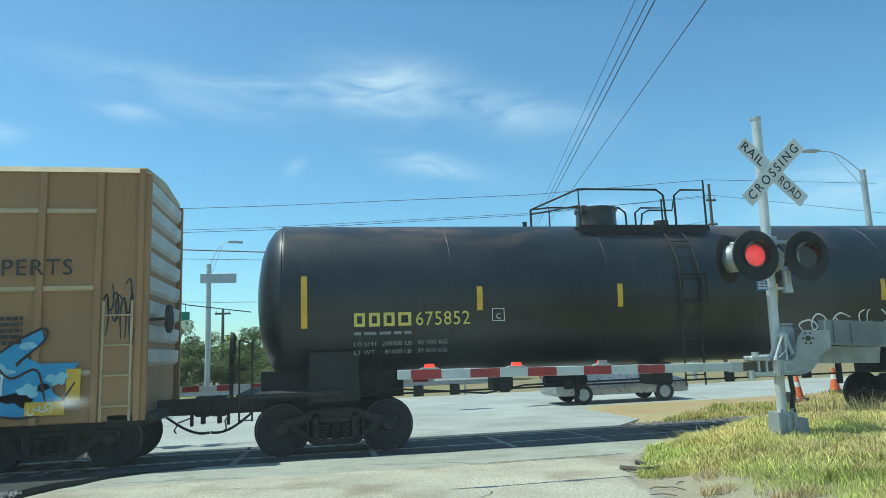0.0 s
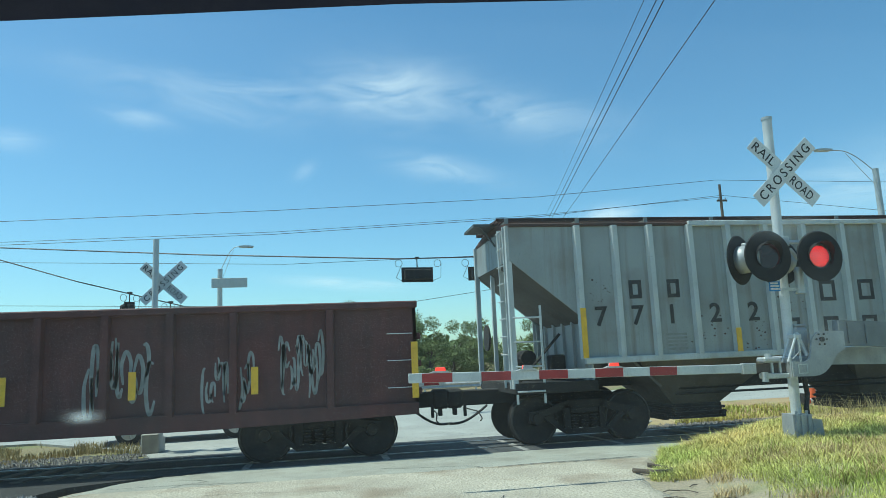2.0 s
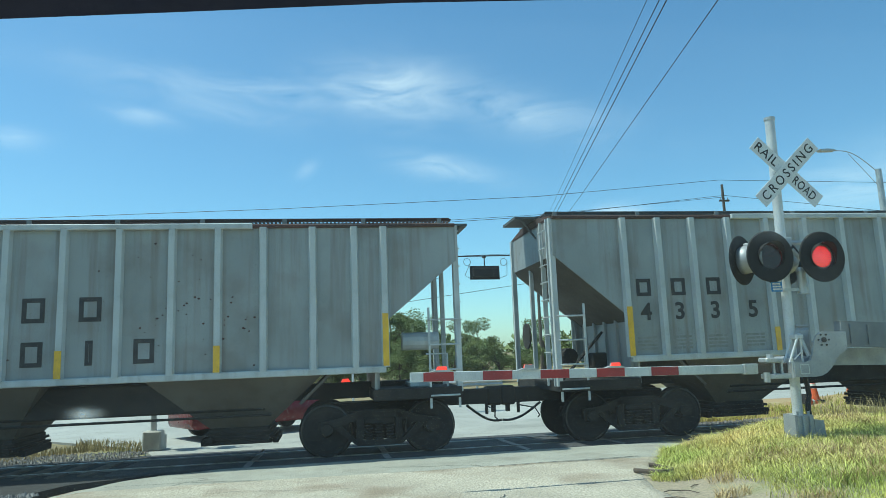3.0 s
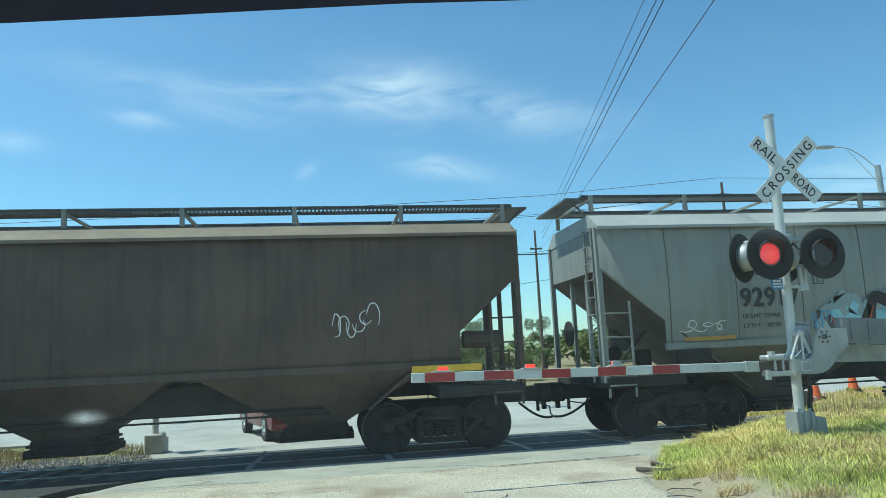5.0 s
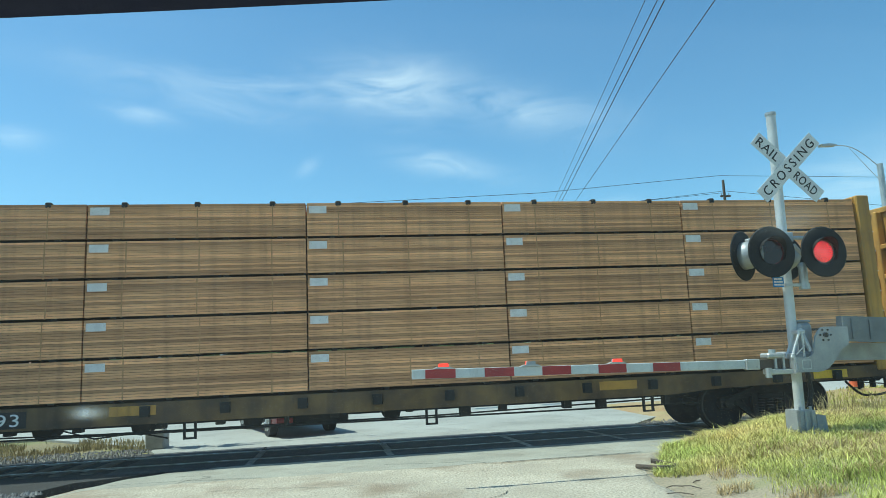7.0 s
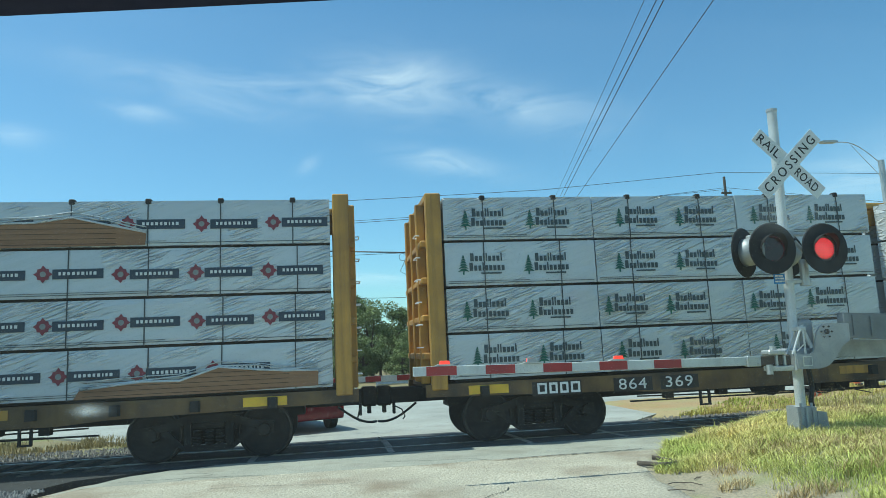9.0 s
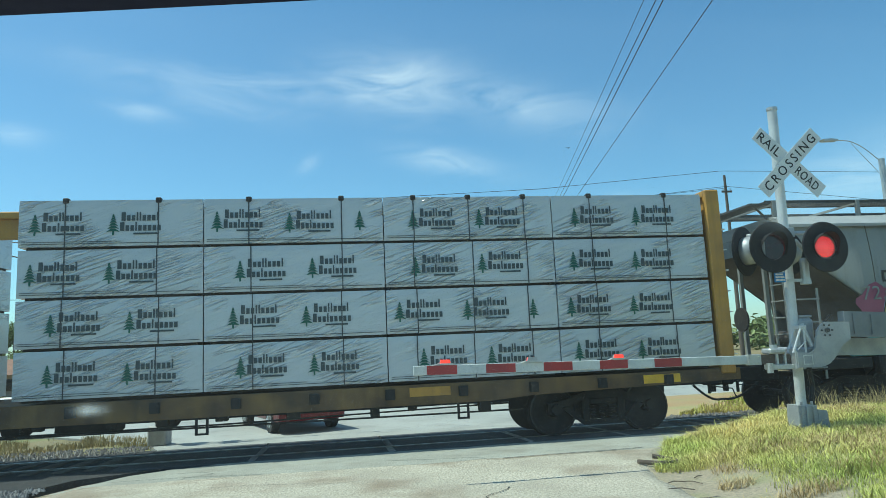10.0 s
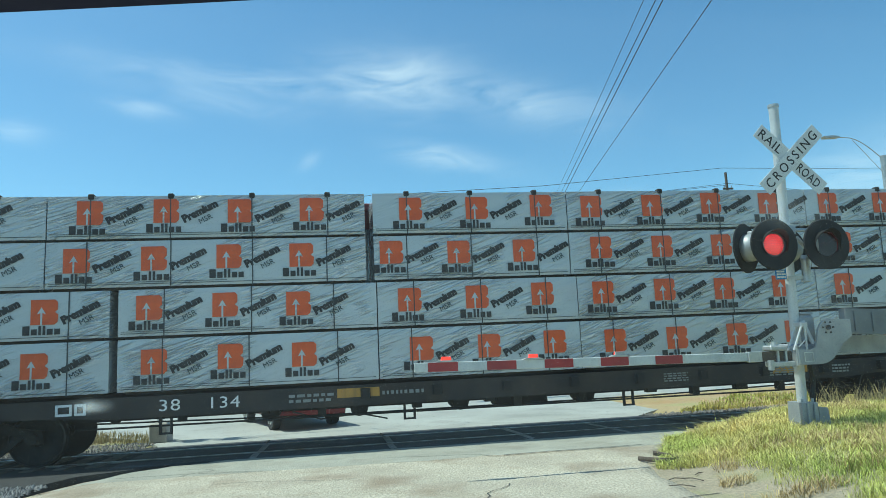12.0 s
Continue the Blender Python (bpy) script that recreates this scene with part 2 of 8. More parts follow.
M["yellow_frame"] = material("yellow_frame", (0.575, 0.312, 0.0562), (0.4, 0.213, 0.05), 0.6, scale=1.5, bump=0.1, streak=0.55, dirt=(0.10, 0.06, 0.035), dirt_amount=0.3)
M["deck_rust"] = material("deck_rust", (0.106, 0.0688, 0.04), (0.225, 0.138, 0.05), 0.8, scale=2.2, bump=0.2, streak=0.4, dirt=(0.03, 0.025, 0.02), dirt_amount=0.5)
M["red_frame"] = material("red_frame", (0.188, 0.0312, 0.0375), (0.125, 0.025, 0.03), 0.6, scale=1.5, bump=0.1, streak=0.4)
M["boxcar_tan"] = material("boxcar_tan", (0.413, 0.225, 0.0938), (0.338, 0.188, 0.0813), 0.65, scale=0.6, bump=0.06, streak=0.25)
M["boxcar_trim"] = material("boxcar_trim", (0.65, 0.5, 0.275), None, 0.6, scale=2)
M["boxcar_end"] = material("boxcar_end", (0.688, 0.688, 0.65), (0.525, 0.525, 0.5), 0.6, scale=1.5, streak=0.4)
M["reflector"] = material("reflector", (0.85, 0.525, 0.0375), (0.688, 0.4, 0.0375), 0.45, scale=5, bump=0.03)
M["yellow_letter"] = material("yellow_letter", (0.80, 0.66, 0.12), (0.65, 0.52, 0.12), 0.5, scale=6, bump=0.03)
M["faint_letter"] = material("faint_letter", (0.30, 0.31, 0.30), (0.20, 0.21, 0.2), 0.6, scale=6, bump=0.03)
M["white_letter"] = material("white_letter", (0.85, 0.85, 0.85), (0.75, 0.75, 0.72), 0.6, scale=6, bump=0.03)
M["lumber"] = material("lumber", (0.84, 0.455, 0.22), (0.54, 0.275, 0.13), 0.8, scale=1.5, stretch=(0.25, 1, 6), bump=0.3, bump_scale=30, island=0.36, streak=0.45, dirt=(0.24, 0.13, 0.07))
M["bared_board"] = material("bared_board", (0.34, 0.19, 0.10), (0.22, 0.12, 0.065), 0.8, scale=1.5, stretch=(0.25, 1, 6), bump=0.3, bump_scale=30)
M["lumber_gap"] = material("lumber_gap", (0.07, 0.045, 0.025), None, 0.9, scale=3)
# near-black: the shade between lumber tiers is put into the batten colour
M["batten_shade"] = material("batten_shade", (0.045, 0.036, 0.028), None, 0.9, scale=3)
M["strap_tan"] = material("strap_tan", (0.55, 0.31, 0.14), None, 0.6, scale=3, bump=0)
M["strap_grey"] = material("strap_grey", (0.06, 0.07, 0.075), None, 0.45, 0.2, scale=3, bump=0)
M["deck_black"] = material("deck_black", (0.03, 0.028, 0.028), (0.06, 0.045, 0.035), 0.75, scale=1.5, streak=0.3)
M["strap"] = material("strap", (0.06, 0.06, 0.06), None, 0.5, scale=3, bump=0)
M["tag_paper"] = material("tag_paper", (0.82, 0.80, 0.78), (0.7, 0.67, 0.64), 0.7, scale=8, bump=0)
M["hose"] = material("hose", (0.015, 0.015, 0.016), None, 0.6, scale=4, bump=0.05)
M["car_red"] = material("car_red", (0.17, 0.010, 0.018), None, 0.25, 0.1, scale=3, bump=0)
M["car_dark"] = material("car_dark", (0.02, 0.022, 0.03), None, 0.25, 0.1, scale=3, bump=0)
M["car_white"] = material("car_white", (0.70, 0.71, 0.71), None, 0.25, 0.0, scale=3, bump=0)
M["car_silver"] = material("car_silver", (0.45, 0.46, 0.47), None, 0.3, 0.5, scale=3, bump=0)
M["car_glass"] = material("car_glass", (0.02, 0.025, 0.03), None, 0.06, 0.0, scale=3, bump=0, spec=0.8)
M["paint_blue"] = material("paint_blue", (0.075, 0.375, 0.625), (0.05, 0.275, 0.525), 0.6, scale=3)
M["paint_sky"] = material("paint_sky", (0.375, 0.688, 0.775), (0.275, 0.525, 0.625), 0.6, scale=3)
M["paint_haze"] = material("paint_haze", (0.31, 0.37, 0.375), (0.34, 0.42, 0.43), 0.6, scale=2)
M["paint_black"] = material("paint_black", (0.02, 0.018, 0.022), (0.05, 0.02, 0.02), 0.6, scale=3)
M["paint_orange"] = material("paint_orange", (0.625, 0.112, 0.0375), (0.438, 0.0625, 0.0375), 0.6, scale=3)
M["paint_yellow"] = material("paint_yellow", (0.75, 0.575, 0.1), (0.625, 0.562, 0.175), 0.6, scale=1.5)
M["paint_plum"] = material("paint_plum", (0.275, 0.0688, 0.125), (0.35, 0.1, 0.163), 0.6, scale=2)
M["paint_teal"] = material("paint_teal", (0.125, 0.325, 0.375), (0.175, 0.4, 0.4), 0.6, scale=2)
def fade_material():
    """Spray paint that fades from yellow above to grey-teal below, as painted."""
    m = material("paint_fade", (0.58, 0.42, 0.08), (0.50, 0.40, 0.12), 0.6, scale=2)
    t = m.node_tree
    b = t.nodes["Principled BSDF"]
    src = b.inputs["Base Color"].links[0].from_socket
    tc, sp, r, x = (t.nodes.new(k) for k in ("ShaderNodeTexCoord", "ShaderNodeSeparateXYZ", "ShaderNodeMapRange", "ShaderNodeMixRGB"))
    t.links.new(tc.outputs["Object"], sp.inputs[0]), t.links.new(sp.outputs[2], r.inputs["Value"])
    r.inputs["From Min"].default_value, r.inputs["From Max"].default_value = 1.78, 2.08
    t.links.new(r.outputs[0], x.inputs[0]), t.links.new(src, x.inputs[2])
    x.inputs[1].default_value = (0.15, 0.26, 0.26, 1)
    t.links.new(x.outputs[0], b.inputs["Base Color"])
    return m


M["paint_fade"] = fade_material()


def rusty_top(m):
    """Orange rust and grey dust that have run down from the tank's crown."""
    t = m.node_tree
    b = t.nodes["Principled BSDF"]
    src = b.inputs["Base Color"].links[0].from_socket
    tc, sp, r, mp, n, r2, mul, x = (t.nodes.new("ShaderNode" + k) for k in ("TexCoord", "SeparateXYZ", "MapRange", "Mapping", "TexNoise", "MapRange", "Math", "MixRGB"))
    t.links.new(tc.outputs["Object"], sp.inputs[0]), t.links.new(sp.outputs[2], r.inputs["Value"])
    r.inputs["From Min"].default_value, r.inputs["From Max"].default_value = 3.55, 4.15
    mp.inputs["Scale"].default_value = (0.55, 0.9, 1.6)
    t.links.new(tc.outputs["Object"], mp.inputs[0]), t.links.new(mp.outputs[0], n.inputs["Vector"])
    n.inputs["Scale"].default_value, n.inputs["Detail"].default_value, n.inputs["Roughness"].default_value = 1.6, 9.0, 0.65
    t.links.new(n.outputs["Fac"], r2.inputs["Value"])
    r2.inputs["From Min"].default_value, r2.inputs["From Max"].default_value = 0.46, 0.80
    mul.operation = "MULTIPLY"
    t.links.new(r.outputs[0], mul.inputs[0]), t.links.new(r2.outputs[0], mul.inputs[1])
    t.links.new(mul.outputs[0], x.inputs[0]), t.links.new(src, x.inputs[1])
    x.inputs[2].default_value = (0.20, 0.11, 0.06, 1)
    t.links.new(x.outputs[0], b.inputs["Base Color"])


rusty_top(M["tank_black"])
M["logo_green"] = material("logo_green", (0.012, 0.12, 0.085), None, 0.4, scale=6, bump=0)
M["logo_grey"] = material("logo_grey", (0.05, 0.075, 0.085), None, 0.4, scale=6, bump=0)
M["logo_orange"] = material("logo_orange", (0.775, 0.125, 0.025), (0.65, 0.1, 0.025), 0.4, scale=6, bump=0)
M["logo_red"] = material("logo_red", (0.24, 0.035, 0.055), None, 0.4, scale=6, bump=0)
M["logo_navy"] = material("logo_navy", (0.03, 0.05, 0.08), None, 0.4, scale=6, bump=0)


def wrap_material():
    """Pale woven plastic wrap, taut over the boards, with folds that catch the sky and painted highlights."""
    m = bpy.data.materials.new("lumber_wrap")
    m.use_nodes = True
    t = m.node_tree
    b = t.nodes["Principled BSDF"]
    tc = t.nodes.new("ShaderNodeTexCoord")
    info = t.nodes.new("ShaderNodeObjectInfo")
    mp = t.nodes.new("ShaderNodeMapping")
    turn = t.nodes.new("ShaderNodeMapping")
    turn.inputs["Rotation"].default_value = (0, 0.33, 0)
    mp.inputs["Scale"].default_value = (0.45, 1.0, 5.5)
    t.links.new(tc.outputs["Object"], turn.inputs[0])
    t.links.new(turn.outputs[0], mp.inputs[0])
    shift = t.nodes.new("ShaderNodeVectorMath")
    shift.operation = "ADD"
    t.links.new(mp.outputs[0], shift.inputs[0])
    t.links.new(info.outputs["Random"], shift.inputs[1])
    n = t.nodes.new("ShaderNodeTexNoise")
    n.inputs["Scale"].default_value, n.inputs["Detail"].default_value, n.inputs["Distortion"].default_value = 2.4, 2.0, 0.30
    t.links.new(shift.outputs[0], n.inputs["Vector"])
    # sharp taut creases run in patches; between them the wrap lies nearly flat
    patch = t.nodes.new("ShaderNodeTexNoise")
    patch.inputs["Scale"].default_value, patch.inputs["Detail"].default_value = 0.9, 2.0
    far = t.nodes.new("ShaderNodeVectorMath")
    far.operation = "MULTIPLY_ADD"
    t.links.new(info.outputs["Random"], far.inputs[0])
    far.inputs[1].default_value = (37.0, 11.0, 23.0)
    t.links.new(tc.outputs["Object"], far.inputs[2])
    t.links.new(far.outputs[0], patch.inputs["Vector"])
    mask = t.nodes.new("ShaderNodeMapRange")
    mask.inputs["From Min"].default_value, mask.inputs["From Max"].default_value = 0.45, 0.58
    mask.inputs["To Min"].default_value = 0.03
    t.links.new(patch.outputs["Fac"], mask.inputs["Value"])

    def step(op, a, c):
        q = t.nodes.new("ShaderNodeMath")
        q.operation = op
        for i, v in enumerate((a, c)):
            if isinstance(v, (int, float)):
                q.inputs[i].default_value = v
            else:
                t.links.new(v, q.inputs[i])
        return q.outputs[0]
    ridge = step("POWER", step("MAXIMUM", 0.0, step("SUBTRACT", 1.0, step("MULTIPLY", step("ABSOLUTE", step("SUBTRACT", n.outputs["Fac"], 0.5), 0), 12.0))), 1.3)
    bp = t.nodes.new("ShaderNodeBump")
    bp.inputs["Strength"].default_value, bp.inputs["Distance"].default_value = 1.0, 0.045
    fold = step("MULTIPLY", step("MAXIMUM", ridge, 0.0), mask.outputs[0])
    t.links.new(fold, bp.inputs["Height"])
    t.links.new(bp.outputs[0], b.inputs["Normal"])
    r = t.nodes.new("ShaderNodeMixRGB")
    r.inputs[1].default_value, r.inputs[2].default_value = (0.45, 0.495, 0.52, 1), (0.56, 0.60, 0.625, 1)
    t.links.new(n.outputs["Fac"], r.inputs[0])
    # bright highlights along the folds are painted into the base colour
    fold_glint = t.nodes.new("ShaderNodeMixRGB")
    t.links.new(step("MULTIPLY", fold, 1.0), fold_glint.inputs[0])
    t.links.new(r.outputs[0], fold_glint.inputs[1])
    fold_glint.inputs[2].default_value = (0.84, 0.86, 0.87, 1)
    t.links.new(fold_glint.outputs[0], b.inputs["Base Color"])
    b.inputs["Roughness"].default_value = 0.24
    b.inputs["Coat Weight"].default_value, b.inputs["Coat Roughness"].default_value = 0.7, 0.12
    return m


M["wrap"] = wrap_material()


# ---- mesh helpers ----
def box(bm, x0, x1, y0, y1, z0, z1, bevel=0.0):
    vs = [bm.verts.new((x, y, z)) for x in (x0, x1) for y in (y0, y1) for z in (z0, z1)]
    fs = [bm.faces.new([vs[i] for i in q]) for q in ((0, 1, 3, 2), (4, 6, 7, 5), (0, 4, 5, 1), (2, 3, 7, 6), (0, 2, 6, 4), (1, 5, 7, 3))]
    if bevel:
        es = list({e for f in fs for e in f.edges})
        bmesh.ops.bevel(bm, geom=es, offset=bevel, segments=1, affect="EDGES", profile=0.5)
    return bm


def rod(bm, a, b, r, seg=8, r2=None):
    """A round bar from a to b, tapered to r2."""
    a, b = Vector(a), Vector(b)
    d = (b - a).normalized()
    side = d.cross(Vector((0, 0, 1)) if abs(d.z) < 0.9 else Vector((1, 0, 0))).normalized()
    up = side.cross(d)
    rings = []
    for p, rr in ((a, r), (b, r if r2 is None else r2)):
        rings.append([bm.verts.new(p + rr * (math.cos(2 * math.pi * k / seg) * side + math.sin(2 * math.pi * k / seg) * up)) for k in range(seg)])
    for k in range(seg):
        bm.faces.new((rings[0][k], rings[0][(k + 1) % seg], rings[1][(k + 1) % seg], rings[1][k]))
    bm.faces.new(rings[0][::-1]), bm.faces.new(rings[1])
    return bm


def pipe(bm, pts, r, seg=6):
    """A bent round bar, one ring at each point."""
    P = [Vector(p) for p in pts]
    side = None
    rings = []
    for i, p in enumerate(P):
        d = (P[min(i + 1, len(P) - 1)] - P[max(i - 1, 0)]).normalized()
        if side is None:
            side = d.cross(Vector((0, 0, 1)) if abs(d.z) < 0.9 else Vector((1, 0, 0)))
        side = (side - d * side.dot(d)).normalized()
        up = side.cross(d)
        rings.append([p + r * (math.cos(2 * math.pi * k / seg) * side + math.sin(2 * math.pi * k / seg) * up) for k in range(seg)])
    return loft(bm, rings)


def prism(bm, outline, lo, hi, axis="y"):
    """A flat outline pushed out along an axis. The outline is in the other two axes, in alphabetical order."""
    def place(p, h):
        return {"x": (h, p[0], p[1]), "y": (p[0], h, p[1]), "z": (p[0], p[1], h)}[axis]
    a = [bm.verts.new(place(p, lo)) for p in outline]
    b = [bm.verts.new(place(p, hi)) for p in outline]
    n = len(outline)
    for k in range(n):
        bm.faces.new((a[k], a[(k + 1) % n], b[(k + 1) % n], b[k]))
    bm.faces.new(a[::-1]), bm.faces.new(b)
    return bm


def loft(bm, rings, cap=True):
    vs = [[bm.verts.new(p) for p in ring] for ring in rings]
    n = len(rings[0])
    for a, b in zip(vs, vs[1:]):
        for k in range(n):
            bm.faces.new((a[k], a[(k + 1) % n], b[(k + 1) % n], b[k]))
    if cap:
        bm.faces.new(vs[0][::-1]), bm.faces.new(vs[-1])
    return bm


def mesh_of(name, bm, mat, smooth=False):
    bmesh.ops.recalc_face_normals(bm, faces=bm.faces)
    me = bpy.data.meshes.new(name)
    bm.to_mesh(me)
    bm.free()
    me.materials.append(mat)
    if smooth:
        me.polygons.foreach_set("use_smooth", [True] * len(me.polygons))
    return me


def part(name, bm, mat, parent=None, label="", smooth=False):
    ob = new(name, mesh_of(name, bm, mat, smooth))
    ob.parent = parent
    return tagged(ob, label)


def piece(name, me, parent, m=None):
    """One more object on an existing mesh."""
    ob = new(name, me)
    ob.parent = parent
    if m is not None:
        ob.matrix_basis = m
    return ob


def thing(name, label, category, group="", kind="", m=None):
    ob = new(name)
    ob.empty_display_size = 0.2
    if m is not None:
        ob.matrix_basis = m
    return tagged(ob, label, category, group, kind)


B = bmesh.new
GZ = -0.33            # the open ground lies below the rail heads


def words(text, height, depth=0.006, mat=None, spacing=1.0, width=0.0, bold=0.0):
    """Lettering as a mesh that faces -y, its lower left corner at the origin, capitals of that height."""
    cu = bpy.data.curves.new("lettering", "FONT")
    cu.body, cu.size, cu.extrude, cu.space_character, cu.offset = text, height / 0.69, depth / 2, spacing, bold
    cu.resolution_u = 3
    tmp = bpy.data.objects.new("lettering", cu)
    scene.collection.objects.link(tmp)
    me = bpy.data.meshes.new_from_object(tmp.evaluated_get(bpy.context.evaluated_depsgraph_get()))
    bpy.data.objects.remove(tmp)
    bpy.data.curves.remove(cu)
    co = np.empty(len(me.vertices) * 3)
    me.vertices.foreach_get("co", co)
    co = co.reshape(-1, 3)
    co[:, 0] -= co[:, 0].min()
    if width:
        co[:, 0] *= width / co[:, 0].max()
    co = np.stack([co[:, 0], -co[:, 2], co[:, 1]], 1)
    me.vertices.foreach_set("co", co.ravel())
    me.update()
    me.materials.clear()
    me.materials.append(mat or M["letter_black"])
    return me


def frame_marks(bm, x, y, z, h, widths, gap, stroke):
    """Plain hollow blocks in a row, in place of a mark."""
    for w in widths:
        box(bm, x, x + stroke, y - 0.006, y, z, z + h)
        box(bm, x + w - stroke, x + w, y - 0.006, y, z, z + h)
        box(bm, x + stroke, x + w - stroke, y - 0.006, y, z, z + stroke)
        box(bm, x + stroke, x + w - stroke, y - 0.006, y, z + h - stroke, z + h)
        x += w + gap
    return bm


def bars(bm, x, y, z, w, h, rows, fill=0.6, broken=3, seed=1):
    """Unreadable print: rows of short bars."""
    rnd = random.Random(seed)
    for k in range(rows):
        zz = z + h * (1 - (k + 1) / rows)
        hh = h / rows * fill
        xx = x
        while xx < x + w - 0.02:
            ww = w / broken * rnd.uniform(0.4, 0.95)
            box(bm, xx, min(xx + ww, x + w), y - 0.005, y, zz, zz + hh)
            xx += ww + w * 0.05
    return bm


# ---- ground, roads, track ----
def smooth(a, b, x):
    k = min(max((x - a) / (b - a), 0), 1)
    return k * k * (3 - 2 * k)


def road_right(y):
    """The worn right-hand edge of the near road."""
    pts = [(-45, 4.4), (-9, 3.8), (-6.7, 3.85), (-5.6, 3.98), (-3.5, 5.2), (-1.7, 7.0)]
    for (a, xa), (b, xb) in zip(pts, pts[1:]):
        if y <= b:
            return xa + (xb - xa) * (y - a) / (b - a)
    return pts[-1][1]


def verge_height(x, y):
    """The grassy bank round the signal mast, from the road's edge up."""
    rise = smooth(0.0, 2.2, x - road_right(y))
    return 0.33 * rise * smooth(-1.6, -3.2, y) * smooth(-16, -8, y) - 0.01 - 0.085 * smooth(-4.2, -1.75, y)


def sheet(name, outline, z, mat, label, category, kind="structure"):
    bm = B()
    prism(bm, outline, z - 0.25, z, "z")
    return tagged(part(name, bm, mat), label, category, kind=kind)


bm = B()
bmesh.ops.create_grid(bm, x_segments=40, y_segments=40, size=2500)
ground = part("ground", bm, M["soil"])
ground.location.z = GZ
tagged(ground, "dry brown earth with patchy thin grass out to the horizon", "ground", kind="structure")

def road_left(y):
    """The ragged left-hand edge of the near road, rounded off by the track."""
    pts = [(-45, -5.4), (-8, -5.2), (-3.4, -4.1), (-2.4, -3.85), (-1.95, -3.4), (-1.70, -2.7)]
    for (a, xa), (b, xb) in zip(pts, pts[1:]):
        if y <= b:
            return xa + (xb - xa) * (y - a) / (b - a)
    return pts[-1][1]


def road_height(x, y):
    """The road falls to the track and crumbles away along its left edge."""
    return -0.085 * smooth(-4.2, -1.75, y) - 0.10 * (1 - smooth(0.0, 0.8, x - road_left(y))) + 0.006 * noise.noise((x * 1.1, y * 1.1, 4))


def road_sheet(name, rows, left, right, lift, mat, label, category):
    """A sheet of paving on the road's own falls, with a turned-down rim."""
    n = 36
    bm = B()
    grid = []
    for y in rows:
        a, b = left(y), right(y)
        line_ = [(a, y, road_height(a, y) - 0.25)] + [(a + (b - a) * i / n, y, road_height(a + (b - a) * i / n, y) + lift) for i in range(n + 1)] + [(b, y, -0.3)]
        grid.append([bm.verts.new(p) for p in line_])
    for p, q in zip(grid, grid[1:]):
        for i in range(len(p) - 1):
            bm.faces.new((p[i], p[i + 1], q[i + 1], q[i]))
    front = [bm.verts.new((v.co.x, v.co.y, -0.35)) for v in grid[-1]]
    for i in range(len(front) - 1):
        bm.faces.new((grid[-1][i], grid[-1][i + 1], front[i + 1], front[i]))
    return tagged(part(name, bm, mat, smooth=True), label, category, kind="structure")


road_sheet("road", [-45, -30, -20] + [-14 + 0.35 * k for k in range(30)] + [-3.4, -3.0, -2.7, -2.4, -2.2, -2.0, -1.9, -1.8, -1.7],
           road_left, road_right, 0.0, M["asphalt"], "worn pale grey asphalt approach road with cracks", "road")


def patch_rim(x):
    return -3.55 + 0.22 * noise.noise((x * 0.5, 1, 1)) + 0.07 * noise.noise((x * 2.5, 1, 5)) - 0.10 * x / 4


bm = B()
grid = []
for i in range(61):
    rim = [(-4.0 + 10.2 * i / 60, patch_rim(-4.0 + 10.2 * i / 60) + (-1.71 - patch_rim(-4.0 + 10.2 * i / 60)) * j / 8) for j in range(9)]
    grid.append([bm.verts.new((min(max(x, road_left(y) + 0.06), road_right(y) - 0.05), y, road_height(min(max(x, road_left(y) + 0.06), road_right(y) - 0.05), y) + (0.005 if 0 < j else 0.0005))) for j, (x, y) in enumerate(rim)])
for p, q in zip(grid, grid[1:]):
    for j in range(8):
        bm.faces.new((p[j], q[j], q[j + 1], p[j + 1]))
tagged(part("road_patch", bm, M["road_patch"], smooth=True), "smooth grey-green asphalt patch along the crossing", "road", kind="structure")
FAR_Z = -0.27
sheet("far_pavement", [(-4.4, 3.7), (8.7, 3.7), (9.6, 4.9), (16, 7.0), (60, 8.4), (60, 17), (-60, 17), (-60, 8.2), (-8, 7.2), (-4.8, 4.1)], FAR_Z,
      M["far_road"], "bright sun-bleached concrete street beyond the tracks", "road")
bm = B()
loft(bm, [[(-3.72, 1.74, -0.205), (-3.72, 1.74, -0.45), (-4.4, 3.695, -0.50), (-4.4, 3.695, FAR_Z)], [(7.1, 1.74, -0.205), (7.1, 1.74, -0.45), (8.7, 3.695, -0.50), (8.7, 3.695, FAR_Z)]])
tagged(part("crossing_ramp", bm, M["far_road"]), "pale concrete ramp down from the tracks", "road", kind="structure")

